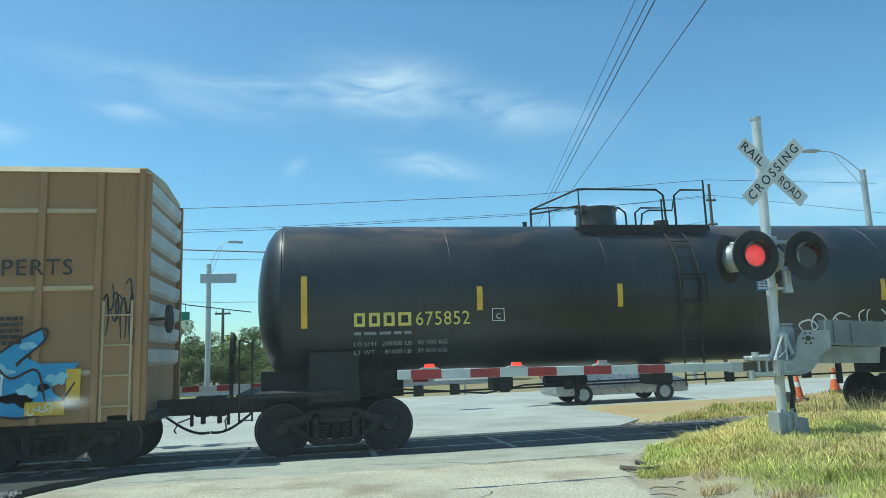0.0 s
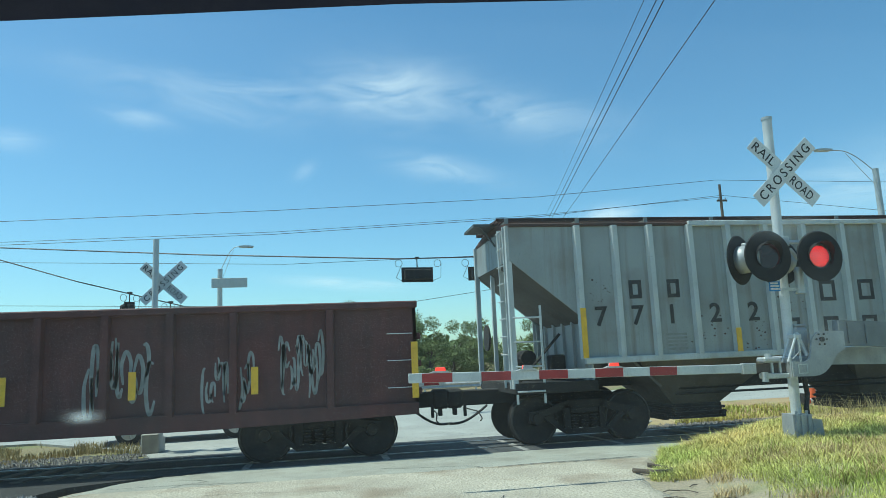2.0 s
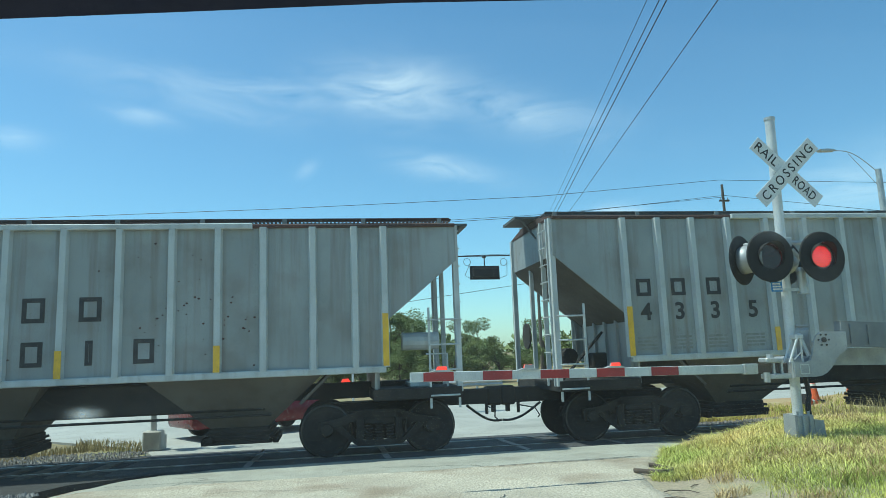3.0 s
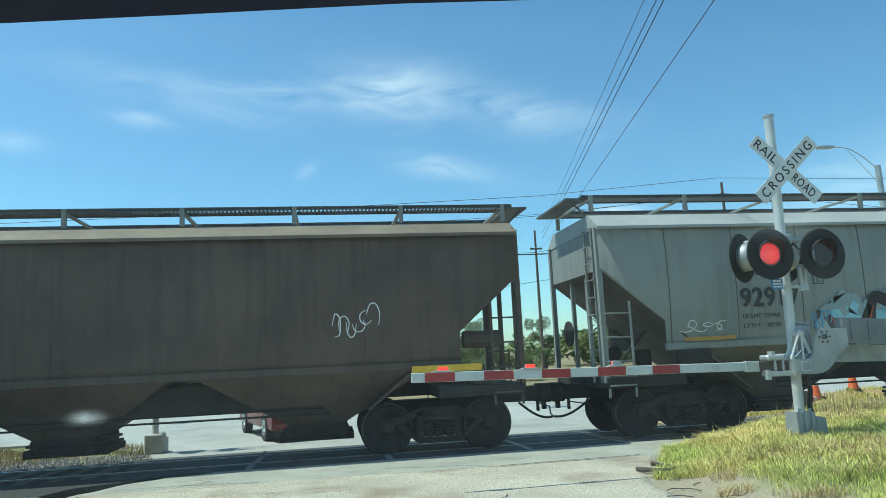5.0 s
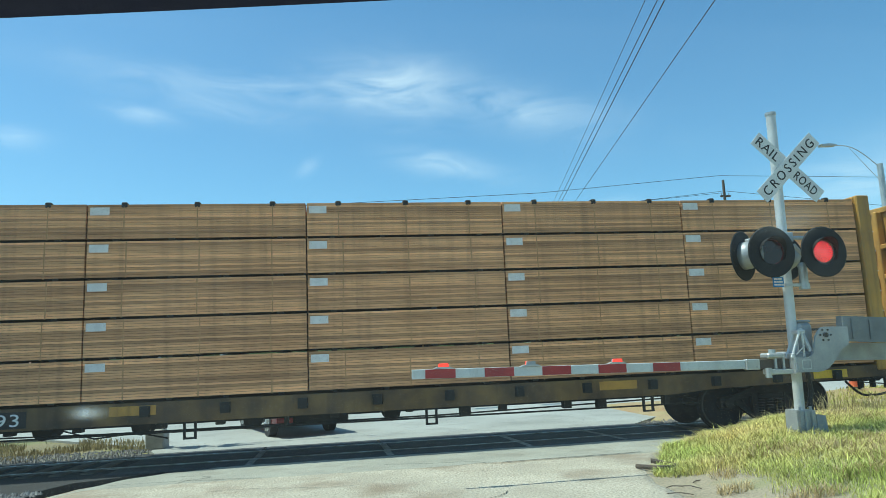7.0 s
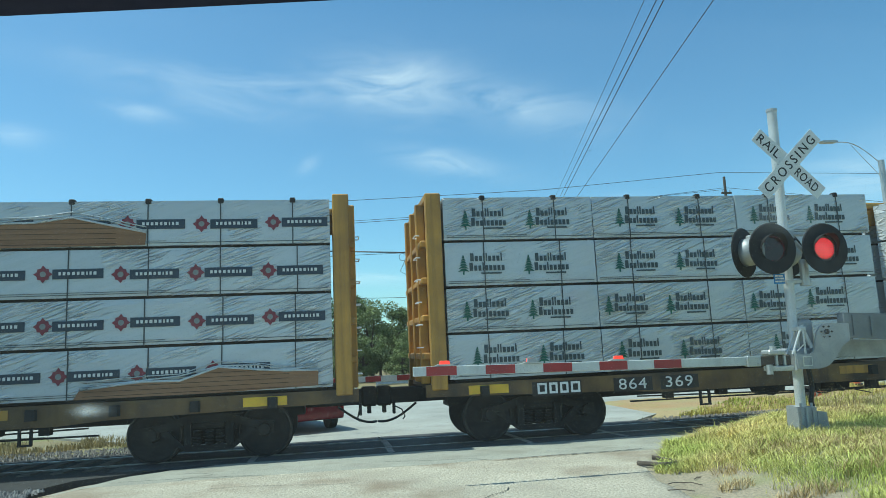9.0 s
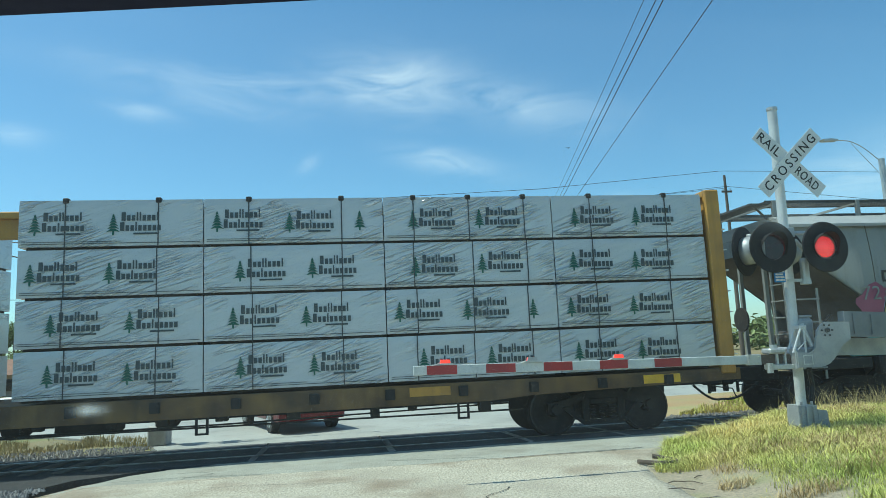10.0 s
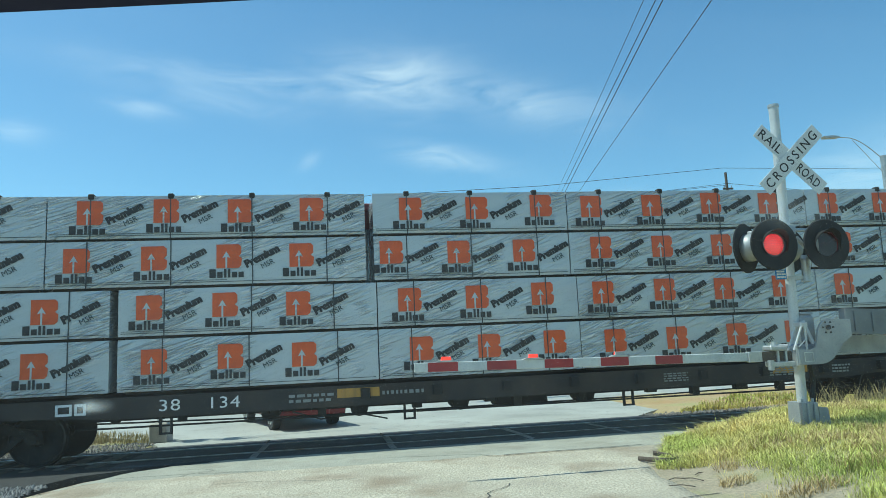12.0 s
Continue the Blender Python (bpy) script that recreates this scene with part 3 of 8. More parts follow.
TRACK_Z, TRACK_TILT = -0.13, -2.0      # the track leans a little away from the road
bed = thing("track_bed", "railway track set in dark crossing panels with ballast beside", "railway track", kind="structure", m=pose(0, 0, TRACK_Z, TRACK_TILT))
bm = B()
prism(bm, [(-60, -3.5), (-4.3, -3.5), (-3.95, -2.4), (-2.74, -1.66), (-3.75, -1.60), (-3.75, 2.0), (-60, 2.6)], -0.2, -0.03, "z")
prism(bm, [(7.1, -1.75), (60, -1.75), (60, 1.9), (7.1, 1.9)], -0.2, -0.03, "z")
# the whole bed has the near-black ballast colour
part("ballast_bed", bm, M["ballast_dark"], bed, "near-black ballast")
for y in (-0.755, 0.755):
    bm = B()
    prism(bm, [(y - 0.07, -0.17), (y + 0.07, -0.17), (y + 0.012, -0.13), (y + 0.012, -0.04), (y + 0.036, -0.03), (y + 0.036, 0.0), (y - 0.036, 0.0), (y - 0.036, -0.03), (y - 0.012, -0.04), (y - 0.012, -0.13)], -70, 70, "x")
    part("rail", bm, M["rail_steel"], bed, "polished steel rail")
xs = [-3.72, -1.42, 1.0, 3.55, 5.4, 7.08]
for x0, x1 in zip(xs, xs[1:]):
    for y0, y1 in ((-1.62, -0.83), (-0.67, 0.67), (0.83, 1.72)):
        bm = B()
        box(bm, x0 + 0.02, x1 - 0.02, y0, y1, -0.2, -0.012 + 0.004 * (x0 > 0), 0.012)
        part("crossing_panel", bm, M["track_panel"], bed)
for x in xs[1:-1]:
    bm = B()
    box(bm, x - 0.05, x + 0.07, -1.60, -0.85, -0.18, -0.006)
    box(bm, x - 0.02, x + 0.10, -0.66, 0.66, -0.18, -0.006)
    part("joint_filler", bm, M["ballast"], bed, "pale filler strip between panels")
tie = B()
box(tie, -0.11, 0.11, -1.3, 1.3, -0.2, -0.005, 0.015)
tie = mesh_of("sleeper", tie, M["wood_pole"])
for k in range(46):
    x = -4.1 - 0.5 * k if k < 18 else 7.5 + 0.5 * (k - 18)
    piece("sleeper", tie, bed, pose(x, 0, 0, 0, 0, random.uniform(-1, 1)))

# loose ballast stones
rnd = random.Random(4)
verts, faces = [], []
for k in range(5200):
    if k % 3 < 2:
        x, y = rnd.uniform(-9, -4.0), rnd.choice([rnd.uniform(-5.0, -3.3), rnd.uniform(1.6, 3.2), rnd.uniform(-5.6, -3.4)])
    else:
        x, y = rnd.uniform(7.4, 22), rnd.choice([rnd.uniform(1.2, 2.2), rnd.uniform(1.5, 2.0)])
    s = rnd.uniform(0.018, 0.045)
    base = len(verts)
    ring = [(x + s * rnd.uniform(0.6, 1.2) * math.cos(a), y + s * rnd.uniform(0.6, 1.2) * math.sin(a), -0.035 + s * rnd.uniform(0, 0.5)) for a in (0.3, 1.9, 3.4, 5.0)]
    verts += ring + [(x, y, -0.03 + s * 1.4)]
    faces += [(base + i, base + (i + 1) % 4, base + 4) for i in range(4)]
me = bpy.data.meshes.new("ballast_stones")
me.from_pydata(verts, [], faces)
me.materials.append(M["ballast"])
stones = tagged(new("ballast_stones", me), "loose grey and rusty ballast stones by the rails", "gravel", kind="stuff")
stones.matrix_basis = pose(0, 0, TRACK_Z, TRACK_TILT)

# cracks and the tar line across the near road
def ribbon(bm, pts, w, z):
    for (ax, ay), (bx, by) in zip(pts, pts[1:]):
        d = Vector((bx - ax, by - ay)).normalized()
        n = Vector((-d.y, d.x)) * w / 2
        vs = [bm.verts.new((px + s * n.x, py + s * n.y, road_height(px, py) + z)) for px, py, s in ((ax, ay, 1), (ax, ay, -1), (bx, by, -1), (bx, by, 1))]
        bm.faces.new(vs)


cracks = B()
ribbon(cracks, [(2.5, -3.70), (3.1, -3.68), (3.7, -3.66), (4.3, -3.66), (4.75, -3.64)], 0.032, 0.012)
rnd = random.Random(9)
for x, y, n, turn in ((-3.2, -3.2, 9, 0.1), (0.8, -2.9, 10, -0.2), (1.6, -6.6, 7, 1.2), (-1.6, -4.4, 8, 0.4), (2.6, -7.4, 9, 0.8), (-2.4, -2.6, 9, -0.05)):
    pts = [(x, y)]
    for k in range(n):
        turn += rnd.uniform(-0.5, 0.5)
        x, y = x + 0.26 * math.cos(turn), y + 0.12 * math.sin(turn)
        pts.append((x, y))
    ribbon(cracks, pts, rnd.uniform(0.008, 0.018), 0.010)
tagged(part("road_cracks", cracks, M["rubber"]), "dark tar line and hairline cracks in the asphalt", "cracks", kind="structure")

# a curl of perished rubber seal at the road's edge
scrap = thing("rubber_scrap", "curled scrap of grey rubber seal at the road edge", "debris", m=pose(4.25, -5.35, 0.03) @ Matrix.Diagonal((0.62, 0.9, 1.0, 1)))
bm = B()
pipe(bm, [(-0.28, 0.42, 0.0), (-0.26, 0.2, 0.02), (-0.12, 0.0, 0.03), (0.12, -0.08, 0.03), (0.34, 0.0, 0.03), (0.42, 0.2, 0.02), (0.3, 0.36, 0.03), (0.1, 0.48, 0.05)], 0.032, 7)
part("strip", bm, M["bark"], scrap)
twig = B()
pipe(twig, [(-0.16, 0, 0.0), (-0.03, 0.03, 0.01), (0.12, 0.0, 0.0)], 0.006, 5)
twig = mesh_of("twig", twig, M["bark"])
rnd = random.Random(8)
for k in range(14):
    yy = rnd.uniform(-7.4, -4.8)
    tagged(piece("twig", twig, None, pose(road_right(yy) + rnd.uniform(-0.1, 0.9), yy, 0.03, rnd.uniform(-5, 5), rnd.uniform(-5, 5), rnd.uniform(0, 360))), "dry brown twig on the sandy edge", "twig", "twigs")

# the verge
bm = B()
nx, ny = 60, 60
grid = {}
for i in range(nx + 1):
    for j in range(ny + 1):
        y = -20 + 18.2 * j / ny
        x = road_right(y) - 0.10 + 0.16 * noise.noise((y * 1.3, 2, 7)) + 0.06 * noise.noise((y * 5, 3, 7)) + (45 * (i / nx) ** 2)
        z = verge_height(x, y) + 0.02 * noise.noise((x * 2, y * 2, 0)) * smooth(0, 1, x - road_right(y)) - 0.03 * (i == 0)
        grid[i, j] = bm.verts.new((x, y, z + 0.012))
for i in range(nx):
    for j in range(ny):
        bm.faces.new((grid[i, j], grid[i + 1, j], grid[i + 1, j + 1], grid[i, j + 1]))
tagged(part("verge", bm, M["sand"], smooth=True), "sandy bank under the grass beside the road", "ground", kind="structure")


def earth_height(x, y):
    """Bare earth heaped beyond the track."""
    lim = smooth(0, 1.2, (1.0 + 0.33 * (x - 8.0) + 2) - y + 0.4)
    return GZ + 0.12 * smooth(0.0, 1.0, x - 8.0) + (0.18 * smooth(0, 1.5, y - 1.9) * (0.6 + noise.noise((x * 0.7, y * 0.9, 4)))) * lim + 0.14 * math.exp(-((x - 15) / 3) ** 2 - ((y - 4.6) / 0.8) ** 2)


def blades(name, n, spot, height, mat, label, width=0.009, seed=1, lean=0.5):
    rnd = random.Random(seed)
    verts, faces = [], []
    while len(faces) < n * 2:
        x, y, ok = spot(rnd)
        if not ok:
            continue
        z = verge_height(x, y) if y < -1.6 else earth_height(x, y) - 0.02 if x > 8 else GZ
        h = height * rnd.uniform(0.4, 1.25) * (1.0 + 0.6 * noise.noise((x * 2.3, y * 2.3, 9)))
        a, l = rnd.uniform(0, 6.283), rnd.uniform(0.05, lean) * h
        w = width * rnd.uniform(0.6, 1.3)
        dx, dy = math.cos(a + 1.57) * w, math.sin(a + 1.57) * w
        mx, my, tx, ty = x + math.cos(a) * l * 0.35, y + math.sin(a) * l * 0.35, x + math.cos(a) * l, y + math.sin(a) * l
        b = len(verts)
        verts += [(x - dx, y - dy, z), (x + dx, y + dy, z), (mx + dx * 0.8, my + dy * 0.8, z + h * 0.6), (mx - dx * 0.8, my - dy * 0.8, z + h * 0.6), (tx, ty, z + h)]
        faces += [(b, b + 1, b + 2, b + 3), (b + 3, b + 2, b + 4)]
    me = bpy.data.meshes.new(name)
    me.from_pydata(verts, [], faces)
    me.materials.append(mat)
    return tagged(new(name, me), label, "grass", kind="stuff")


def verge_spot(r):
    y = -1.9 - 7.5 * r.random() ** 1.1
    x = road_right(y) + 0.05 + 9.5 * r.random() ** 1.4
    d = noise.noise((x * 0.9, y * 0.9, 3.0))
    edge = smooth(0.0, 0.3 + 0.5 * smooth(-5.3, -6.6, y), x - road_right(y) - 0.75 * smooth(-5.4, -6.3, y) + 0.15 + 0.35 * noise.noise((x * 1.7, y * 1.7, 8)))
    return x, y, r.random() < edge * (0.8 + 0.9 * (d + 0.3))


def straw_spot(r):
    y = -1.9 - 6.0 * r.random()
    x = road_right(y) + 0.1 + 4.5 * r.random()
    return x, y, noise.noise((x * 0.55, y * 0.55, 11.0)) + 0.3 * noise.noise((x * 2.1, y * 2.1, 4.0)) > 0.04 + 0.12 * smooth(2.0, 4.5, x - road_right(y))


def tall_spot(r):
    y = r.uniform(-3.6, -1.5)
    x = r.uniform(7.6, 16)
    return x, y, r.random() < 0.05 + 0.95 * smooth(7.8, 9.5, x) and noise.noise((x * 1.3, y * 1.3, 5)) > -0.25


def rough_spot(r):
    x, y = r.uniform(-14, -3.4), r.uniform(2.4, 6.5)
    return x, y, noise.noise((x * 0.8, y * 0.8, 1)) > 0.05 and x < -3.6 - 0.35 * (y - 2)


def soil_spot(r):
    x, y = r.uniform(8.4, 24), 2.0 + 4.2 * r.random() ** 1.8
    return x, y, noise.noise((x * 0.5, y * 0.9, 2)) > -0.25 + 0.35 * smooth(2.6, 4.5, y) and y < 2.0 + 0.6 * (x - 8)


blades("verge_grass", 135000, verge_spot, 0.105, M["grass"], "sunlit green and straw-coloured grass on the verge", width=0.0042, seed=2, lean=1.5)
blades("straw_grass", 24000, straw_spot, 0.11, M["straw"], "pale dead straw among the verge grass", width=0.0038, seed=12, lean=1.8)
blades("tuft_grass", 5000, verge_spot, 0.16, M["grass"], "longer bent tufts of green grass on the verge", width=0.005, seed=22, lean=2.2)
blades("tall_dry_grass", 4200, tall_spot, 0.40, M["dry_grass"], "tall dry seed grass beside the signal base", width=0.004, seed=3, lean=0.8)
blades("rough_grass", 6000, rough_spot, 0.16, M["dry_grass"], "thin dry grass on the far trackside", seed=5)
blades("soil_grass", 16000, soil_spot, 0.13, M["grass"], "low grass on the bare earth lot", seed=6)

# bare orange earth beyond the track
bm = B()
grid = {}
for i in range(50):
    for j in range(14):
        x, y = 8.0 + 0.75 * i, 1.95 + 0.42 * j
        grid[i, j] = bm.verts.new((x, y, earth_height(x, y)))
for i in range(49):
    for j in range(13):
        bm.faces.new((grid[i, j], grid[i + 1, j], grid[i + 1, j + 1], grid[i, j + 1]))
tagged(part("bare_earth", bm, M["orange_soil"], smooth=True), "heaped orange construction soil with grass patches", "soil", kind="structure")


# ---- crossing signal ----
MAST = (6.50, -5.2, 0.33)


def crossbuck(parent, cx, cy, cz, turn=0.0, facing=1):
    out = []
    for ang, text in ((-42, ("RAIL", "ROAD")), (44, ("CROSSING",))):
        bm = B()
        box(bm, -0.65, 0.65, -0.004, 0.004, -0.115, 0.115, 0.003)
        dy = -0.02 if ang > 0 else 0.0
        board = part("crossbuck_board", bm, M["white_sign"], parent, "white reflective board with black capitals")
        board.matrix_basis = pose(cx, cy + dy * facing, cz) @ pose(0, 0, 0, 0, 0, turn) @ pose(0, 0, 0, 0, -ang, 0)
        if len(text) == 2:
            for w, x in ((text[0], -0.60), (text[1], 0.15)):
                me = words(w, 0.135, 0.004, spacing=1.1, width=0.41, bold=0.001)
                piece("lettering", me, board, pose(x, -0.006, -0.067))
        else:
            me = words(text[0], 0.135, 0.004, spacing=1.4, width=1.15, bold=0.001)
            piece("lettering", me, board, pose(-0.575, -0.006, -0.067))
        out.append(board)
    return out


BOARDS = []


def led_mesh():
    """Ring pattern of glowing diodes on one face, a dark lens on the other."""
    bm = B()
    for ring, n in ((0, 1), (0.024, 6), (0.048, 12), (0.072, 18), (0.096, 24), (0.120, 30), (0.142, 34)):
        for k in range(n):
            a = 2 * math.pi * k / n
            x, z = ring * math.cos(a), ring * math.sin(a)
            rod(bm, (x, -0.006, z), (x, -0.016, z), 0.0058, 6)
    cut = len(bm.faces)
    rod(bm, (0, -0.006, 0), (0, 0.012, 0), 0.174, 24)
    me = mesh_of("led_board", bm, M["lamp_red"])
    me.materials.append(M["red_lens"])
    for p in me.polygons:
        if len(p.vertices) > 8 or p.area > 0.0009:
            p.material_index = 1
    return me


LED = led_mesh()


def flasher(parent, x, y, z, turn=0.0, name="flasher"):
    """Round black backing with a recessed lamp, a visor and a housing behind."""
    bm = B()
    seg, r_out, r_in = 32, 0.362, 0.178
    ring = []
    for rr, yy in ((r_in, -0.012), (r_out - 0.012, -0.012), (r_out, 0.0), (r_out - 0.012, 0.012), (r_in, 0.012)):
        ring.append([bm.verts.new((rr * math.cos(2 * math.pi * k / seg), yy, rr * math.sin(2 * math.pi * k / seg))) for k in range(seg)])
    for a, b in zip(ring, ring[1:] + ring[:1]):
        for k in range(seg):
            bm.faces.new((a[k], a[(k + 1) % seg], b[(k + 1) % seg], b[k]))
    # visor over the lens
    for k in range(-3, 19):
        a0, a1 = math.pi * k / 15 , math.pi * (k + 1) / 15
        def q(a, yy, r):
            return bm.verts.new((r * math.cos(a), yy, r * math.sin(a)))
        d0, d1 = -0.035 - 0.11 * max(math.sin(a0), 0), -0.035 - 0.11 * max(math.sin(a1), 0)
        bm.faces.new((q(a0, -0.01, 0.195), q(a1, -0.01, 0.195), q(a1, d1, 0.200), q(a0, d0, 0.200)))
        bm.faces.new((q(a0, -0.01, 0.189), q(a0, d0, 0.194), q(a1, d1, 0.194), q(a1, -0.01, 0.189)))
    f = part(name, bm, M["black_paint"], parent, "black round backing with hooded red lamp", smooth=False)
    f.matrix_basis = pose(x, y, z, 0, 0, turn)
    bm = B()
    rings = []
    for yy, r in ((0.012, 0.205), (0.10, 0.20), (0.20, 0.165), (0.24, 0.10), (0.25, 0.02)):
        rings.append([(r * math.cos(2 * math.pi * k / 20), yy, r * math.sin(2 * math.pi * k / 20)) for k in range(20)])
    loft(bm, rings)
    box(bm, -0.03, 0.03, 0.05, 0.13, 0.14, 0.24, 0.01)
    part("housing", bm, M["cast_grey"], f, "grey cast lamp housing", smooth=True)
    led = piece("led_board", LED, f)
    return f, led


def rail_signal(name, m, label):
    s = thing(name, label, "railroad signal", m=m)
    bm = B()
    rod(bm, (0, 0, -0.1), (0, 0, 4.62), 0.068, 20)
    part("mast", bm, M["mast_paint"], s, "pale round metal mast", smooth=False)
    bm = B()
    rod(bm, (0, 0, 4.62), (0, 0, 4.66), 0.078, 20)
    part("cap", bm, M["galvanised"], s)
    bm = B()
    prism(bm, [(-0.13, -0.10), (0.13, -0.10), (0.115, 0.34), (-0.115, 0.34)], -0.16, 0.16)
    prism(bm, [(0.15, -0.10), (0.33, -0.10), (0.29, 0.26), (0.15, 0.28)], -0.13, 0.13)
    for x in (-0.05, 0.05):
        box(bm, x - 0.012, x + 0.012, -0.19, -0.16, -0.08, 0.33, 0.004)
    for x in (-0.08, 0.08):
        rod(bm, (x, -0.11, 0.31), (x, -0.11, 0.39), 0.018, 8)
    part("base", bm, M["cast_grey"], s, "weathered grey cast base with bolts")
    crossbuck(s, 0.12, -0.10, 3.80)
    bm = B()
    box(bm, -0.06, 0.2, -0.09, 0.02, 3.77, 3.83, 0.006)
    part("bracket", bm, M["galvanised"], s)
    # cross arm with lamps
    bm = B()
    rod(bm, (-0.45, -0.02, 2.77), (0.42, -0.02, 2.77), 0.028, 10)
    box(bm, -0.10, 0.10, -0.10, 0.10, 2.70, 2.84, 0.01)
    pipe(bm, [(0.10, -0.08, 2.66), (0.22, -0.1, 2.50), (0.34, -0.1, 2.44)], 0.03, 8)
    part("cross_arm", bm, M["galvanised"], s)
    for x, y, turn, key in ((-0.41, -0.30, 0, "L"), (0.40, -0.30, 0, "R"), (-0.57, 0.12, -150, "bl"), (0.20, 0.34, 180, "br")):
        f, led = flasher(s, x, y, 2.525, turn)
        BOARDS.append((led, key, (0, 0.02, 0)))
    # bell, blue notice, gate machine
    bm = B()
    rod(bm, (0.23, -0.05, 2.10), (0.23, -0.05, 2.34), 0.06, 12)
    rod(bm, (0.23, -0.05, 2.02), (0.23, -0.05, 2.1), 0.075, 14, 0.07)
    rod(bm, (0.23, -0.05, 2.34), (0.23, -0.05, 2.40), 0.07, 14, 0.05)
    box(bm, -0.08, 0.26, -0.07, -0.02, 2.06, 2.10)
    part("bell", bm, M["galvanised"], s, "grey crossing bell")
    bm = B()
    box(bm, -0.29, -0.12, -0.10, -0.085, 2.05, 2.29, 0.004)
    plate = part("notice", bm, M["blue_sign"], s, "small blue notice plate")
    bm = B()
    bars(bm, -0.275, -0.101, 2.07, 0.14, 0.20, 5, broken=2)
    part("notice_print", bm, M["white_sign"], plate)
    return s


signal = rail_signal("crossing_signal", pose(MAST[0] - 0.05, MAST[1], MAST[2], 0, 1.0, 0), "tall railroad crossing signal with crossbuck, flashing red lamps and lowered gate")
# gate machine, swung arm and counterweight, in the mast's space
bm = B()
box(bm, -0.16, 0.26, -0.18, 0.24, 0.90, 1.14, 0.03)
box(bm, 0.03, 0.27, -0.10, 0.14, 1.14, 1.55, 0.05)
box(bm, 0.05, 0.25, -0.08, 0.12, 1.55, 1.58, 0.01)
part("gate_machine", bm, M["cast_grey"], signal, "grey cast gate machine with a rounded motor cover")
bm = B()
for y in (-0.24, -0.12):
    rod(bm, (-0.22, y, 1.06), (-0.06, y, 1.42), 0.016, 8)
    rod(bm, (-0.06, y, 1.42), (0.0, y, 1.42), 0.016, 8)
    rod(bm, (-0.03, y, 1.42), (-0.02, y, 1.06), 0.014, 8)
rod(bm, (-0.16, -0.26, 1.10), (-0.02, -0.26, 1.22), 0.008, 6)
rod(bm, (0.02, -0.14, 1.46), (0.11, -0.20, 1.14), 0.028, 8)
box(bm, -0.10, 0.02, -0.25, -0.10, 1.38, 1.44, 0.01)
part("link_rods", bm, M["mast_paint"], signal, "pale steel link rods beside the mast")
bm = B()
prism(bm, [(-0.19, 0.86), (0.13, 0.86), (0.22, 0.875), (0.30, 0.91), (0.37, 0.97), (0.43, 1.04), (0.51, 1.15), (0.65, 1.23), (0.65, 1.47), (0.30, 1.475), (0.24, 1.46), (0.185, 1.41), (0.14, 1.34), (0.10, 1.16), (0.08, 1.11), (0.05, 1.08), (0.0, 1.06), (-0.19, 1.07)], -0.29, -0.255)
part("swing_plate", bm, M["cast_grey"], signal, "curved grey steel plate of the gate arm")
bm = B()
for k in range(6):
    a = 2 * math.pi * k / 6
    rod(bm, (0.29 + 0.08 * math.cos(a), -0.29, 1.36 + 0.08 * math.sin(a)), (0.29 + 0.08 * math.cos(a), -0.303, 1.36 + 0.08 * math.sin(a)), 0.013, 8)
rod(bm, (0.29, -0.29, 1.36), (0.29, -0.315, 1.36), 0.035, 10)
part("pivot_bolts", bm, M["black_paint"], signal, "ring of dark pivot bolts")
bm = B()
frame_marks(bm, -0.11, -0.292, 0.90, 0.13, (0.14,), 0, 0.010)
part("plate_marks", bm, M["arm_white"], signal)
bm = B()
prism(bm, [(0.60, 1.27), (1.98, 1.20), (2.0, 1.56), (0.62, 1.62)], -0.25, -0.12)
box(bm, 0.74, 0.77, -0.27, -0.25, 1.30, 1.58)
box(bm, 1.02, 1.05, -0.27, -0.25, 1.29, 1.56)
part("counterweight", bm, M["weight_grey"], signal, "dark grey bolted counterweight plates")
bm = B()
prism(bm, [(0.36, 1.0), (1.9, 0.98), (1.95, 1.22), (0.46, 1.26)], 0.26, 0.30)
part("rear_arm", bm, M["cast_grey"], signal, "rear steel counterweight arm")
bm = B()
box(bm, -0.70, -0.19, -0.17, -0.05, 0.92, 1.05, 0.008)
part("arm_insert", bm, M["bark"], signal, "rusty brown arm bracket")
bm = B()
box(bm, -0.56, -0.30, -0.22, -0.02, 1.055, 1.13, 0.02)
rod(bm, (-0.43, -0.12, 1.13), (-0.43, -0.12, 1.18), 0.05, 10)
box(bm, -0.54, -0.19, -0.23, -0.03, 0.84, 0.91, 0.01)
rod(bm, (-0.56, -0.20, 0.80), (-0.56, -0.20, 0.93), 0.045, 10)
box(bm, -0.45, -0.42, -0.20, -0.03, 0.90, 1.07)
box(bm, -0.33, -0.30, -0.20, -0.03, 0.90, 1.07)
box(bm, -0.21, -0.18, -0.27, -0.03, 0.84, 1.12, 0.006)
box(bm, -0.86, -0.66, -0.175, -0.10, 0.91, 1.055, 0.006)
for x in (-0.83, -0.70):
    for z in (0.945, 1.02):
        rod(bm, (x, -0.175, z), (x, -0.19, z), 0.012, 6)
part("arm_clamp", bm, M["galvanised"], signal, "bolted gate arm clamp")
arm = B()
box(arm, -5.46, -0.76, -0.145, -0.11, 0.925, 1.045, 0.006)
arm = part("gate_arm", arm, M["arm_white"], signal, "long white gate arm with red reflective bands and lamps")
for k in range(5):
    bm = B()
    box(bm, -5.29 + 0.77 * k, -4.90 + 0.77 * k, -0.150, -0.106, 0.928, 1.042)
    part("red_band", bm, M["red_sheeting"], arm)
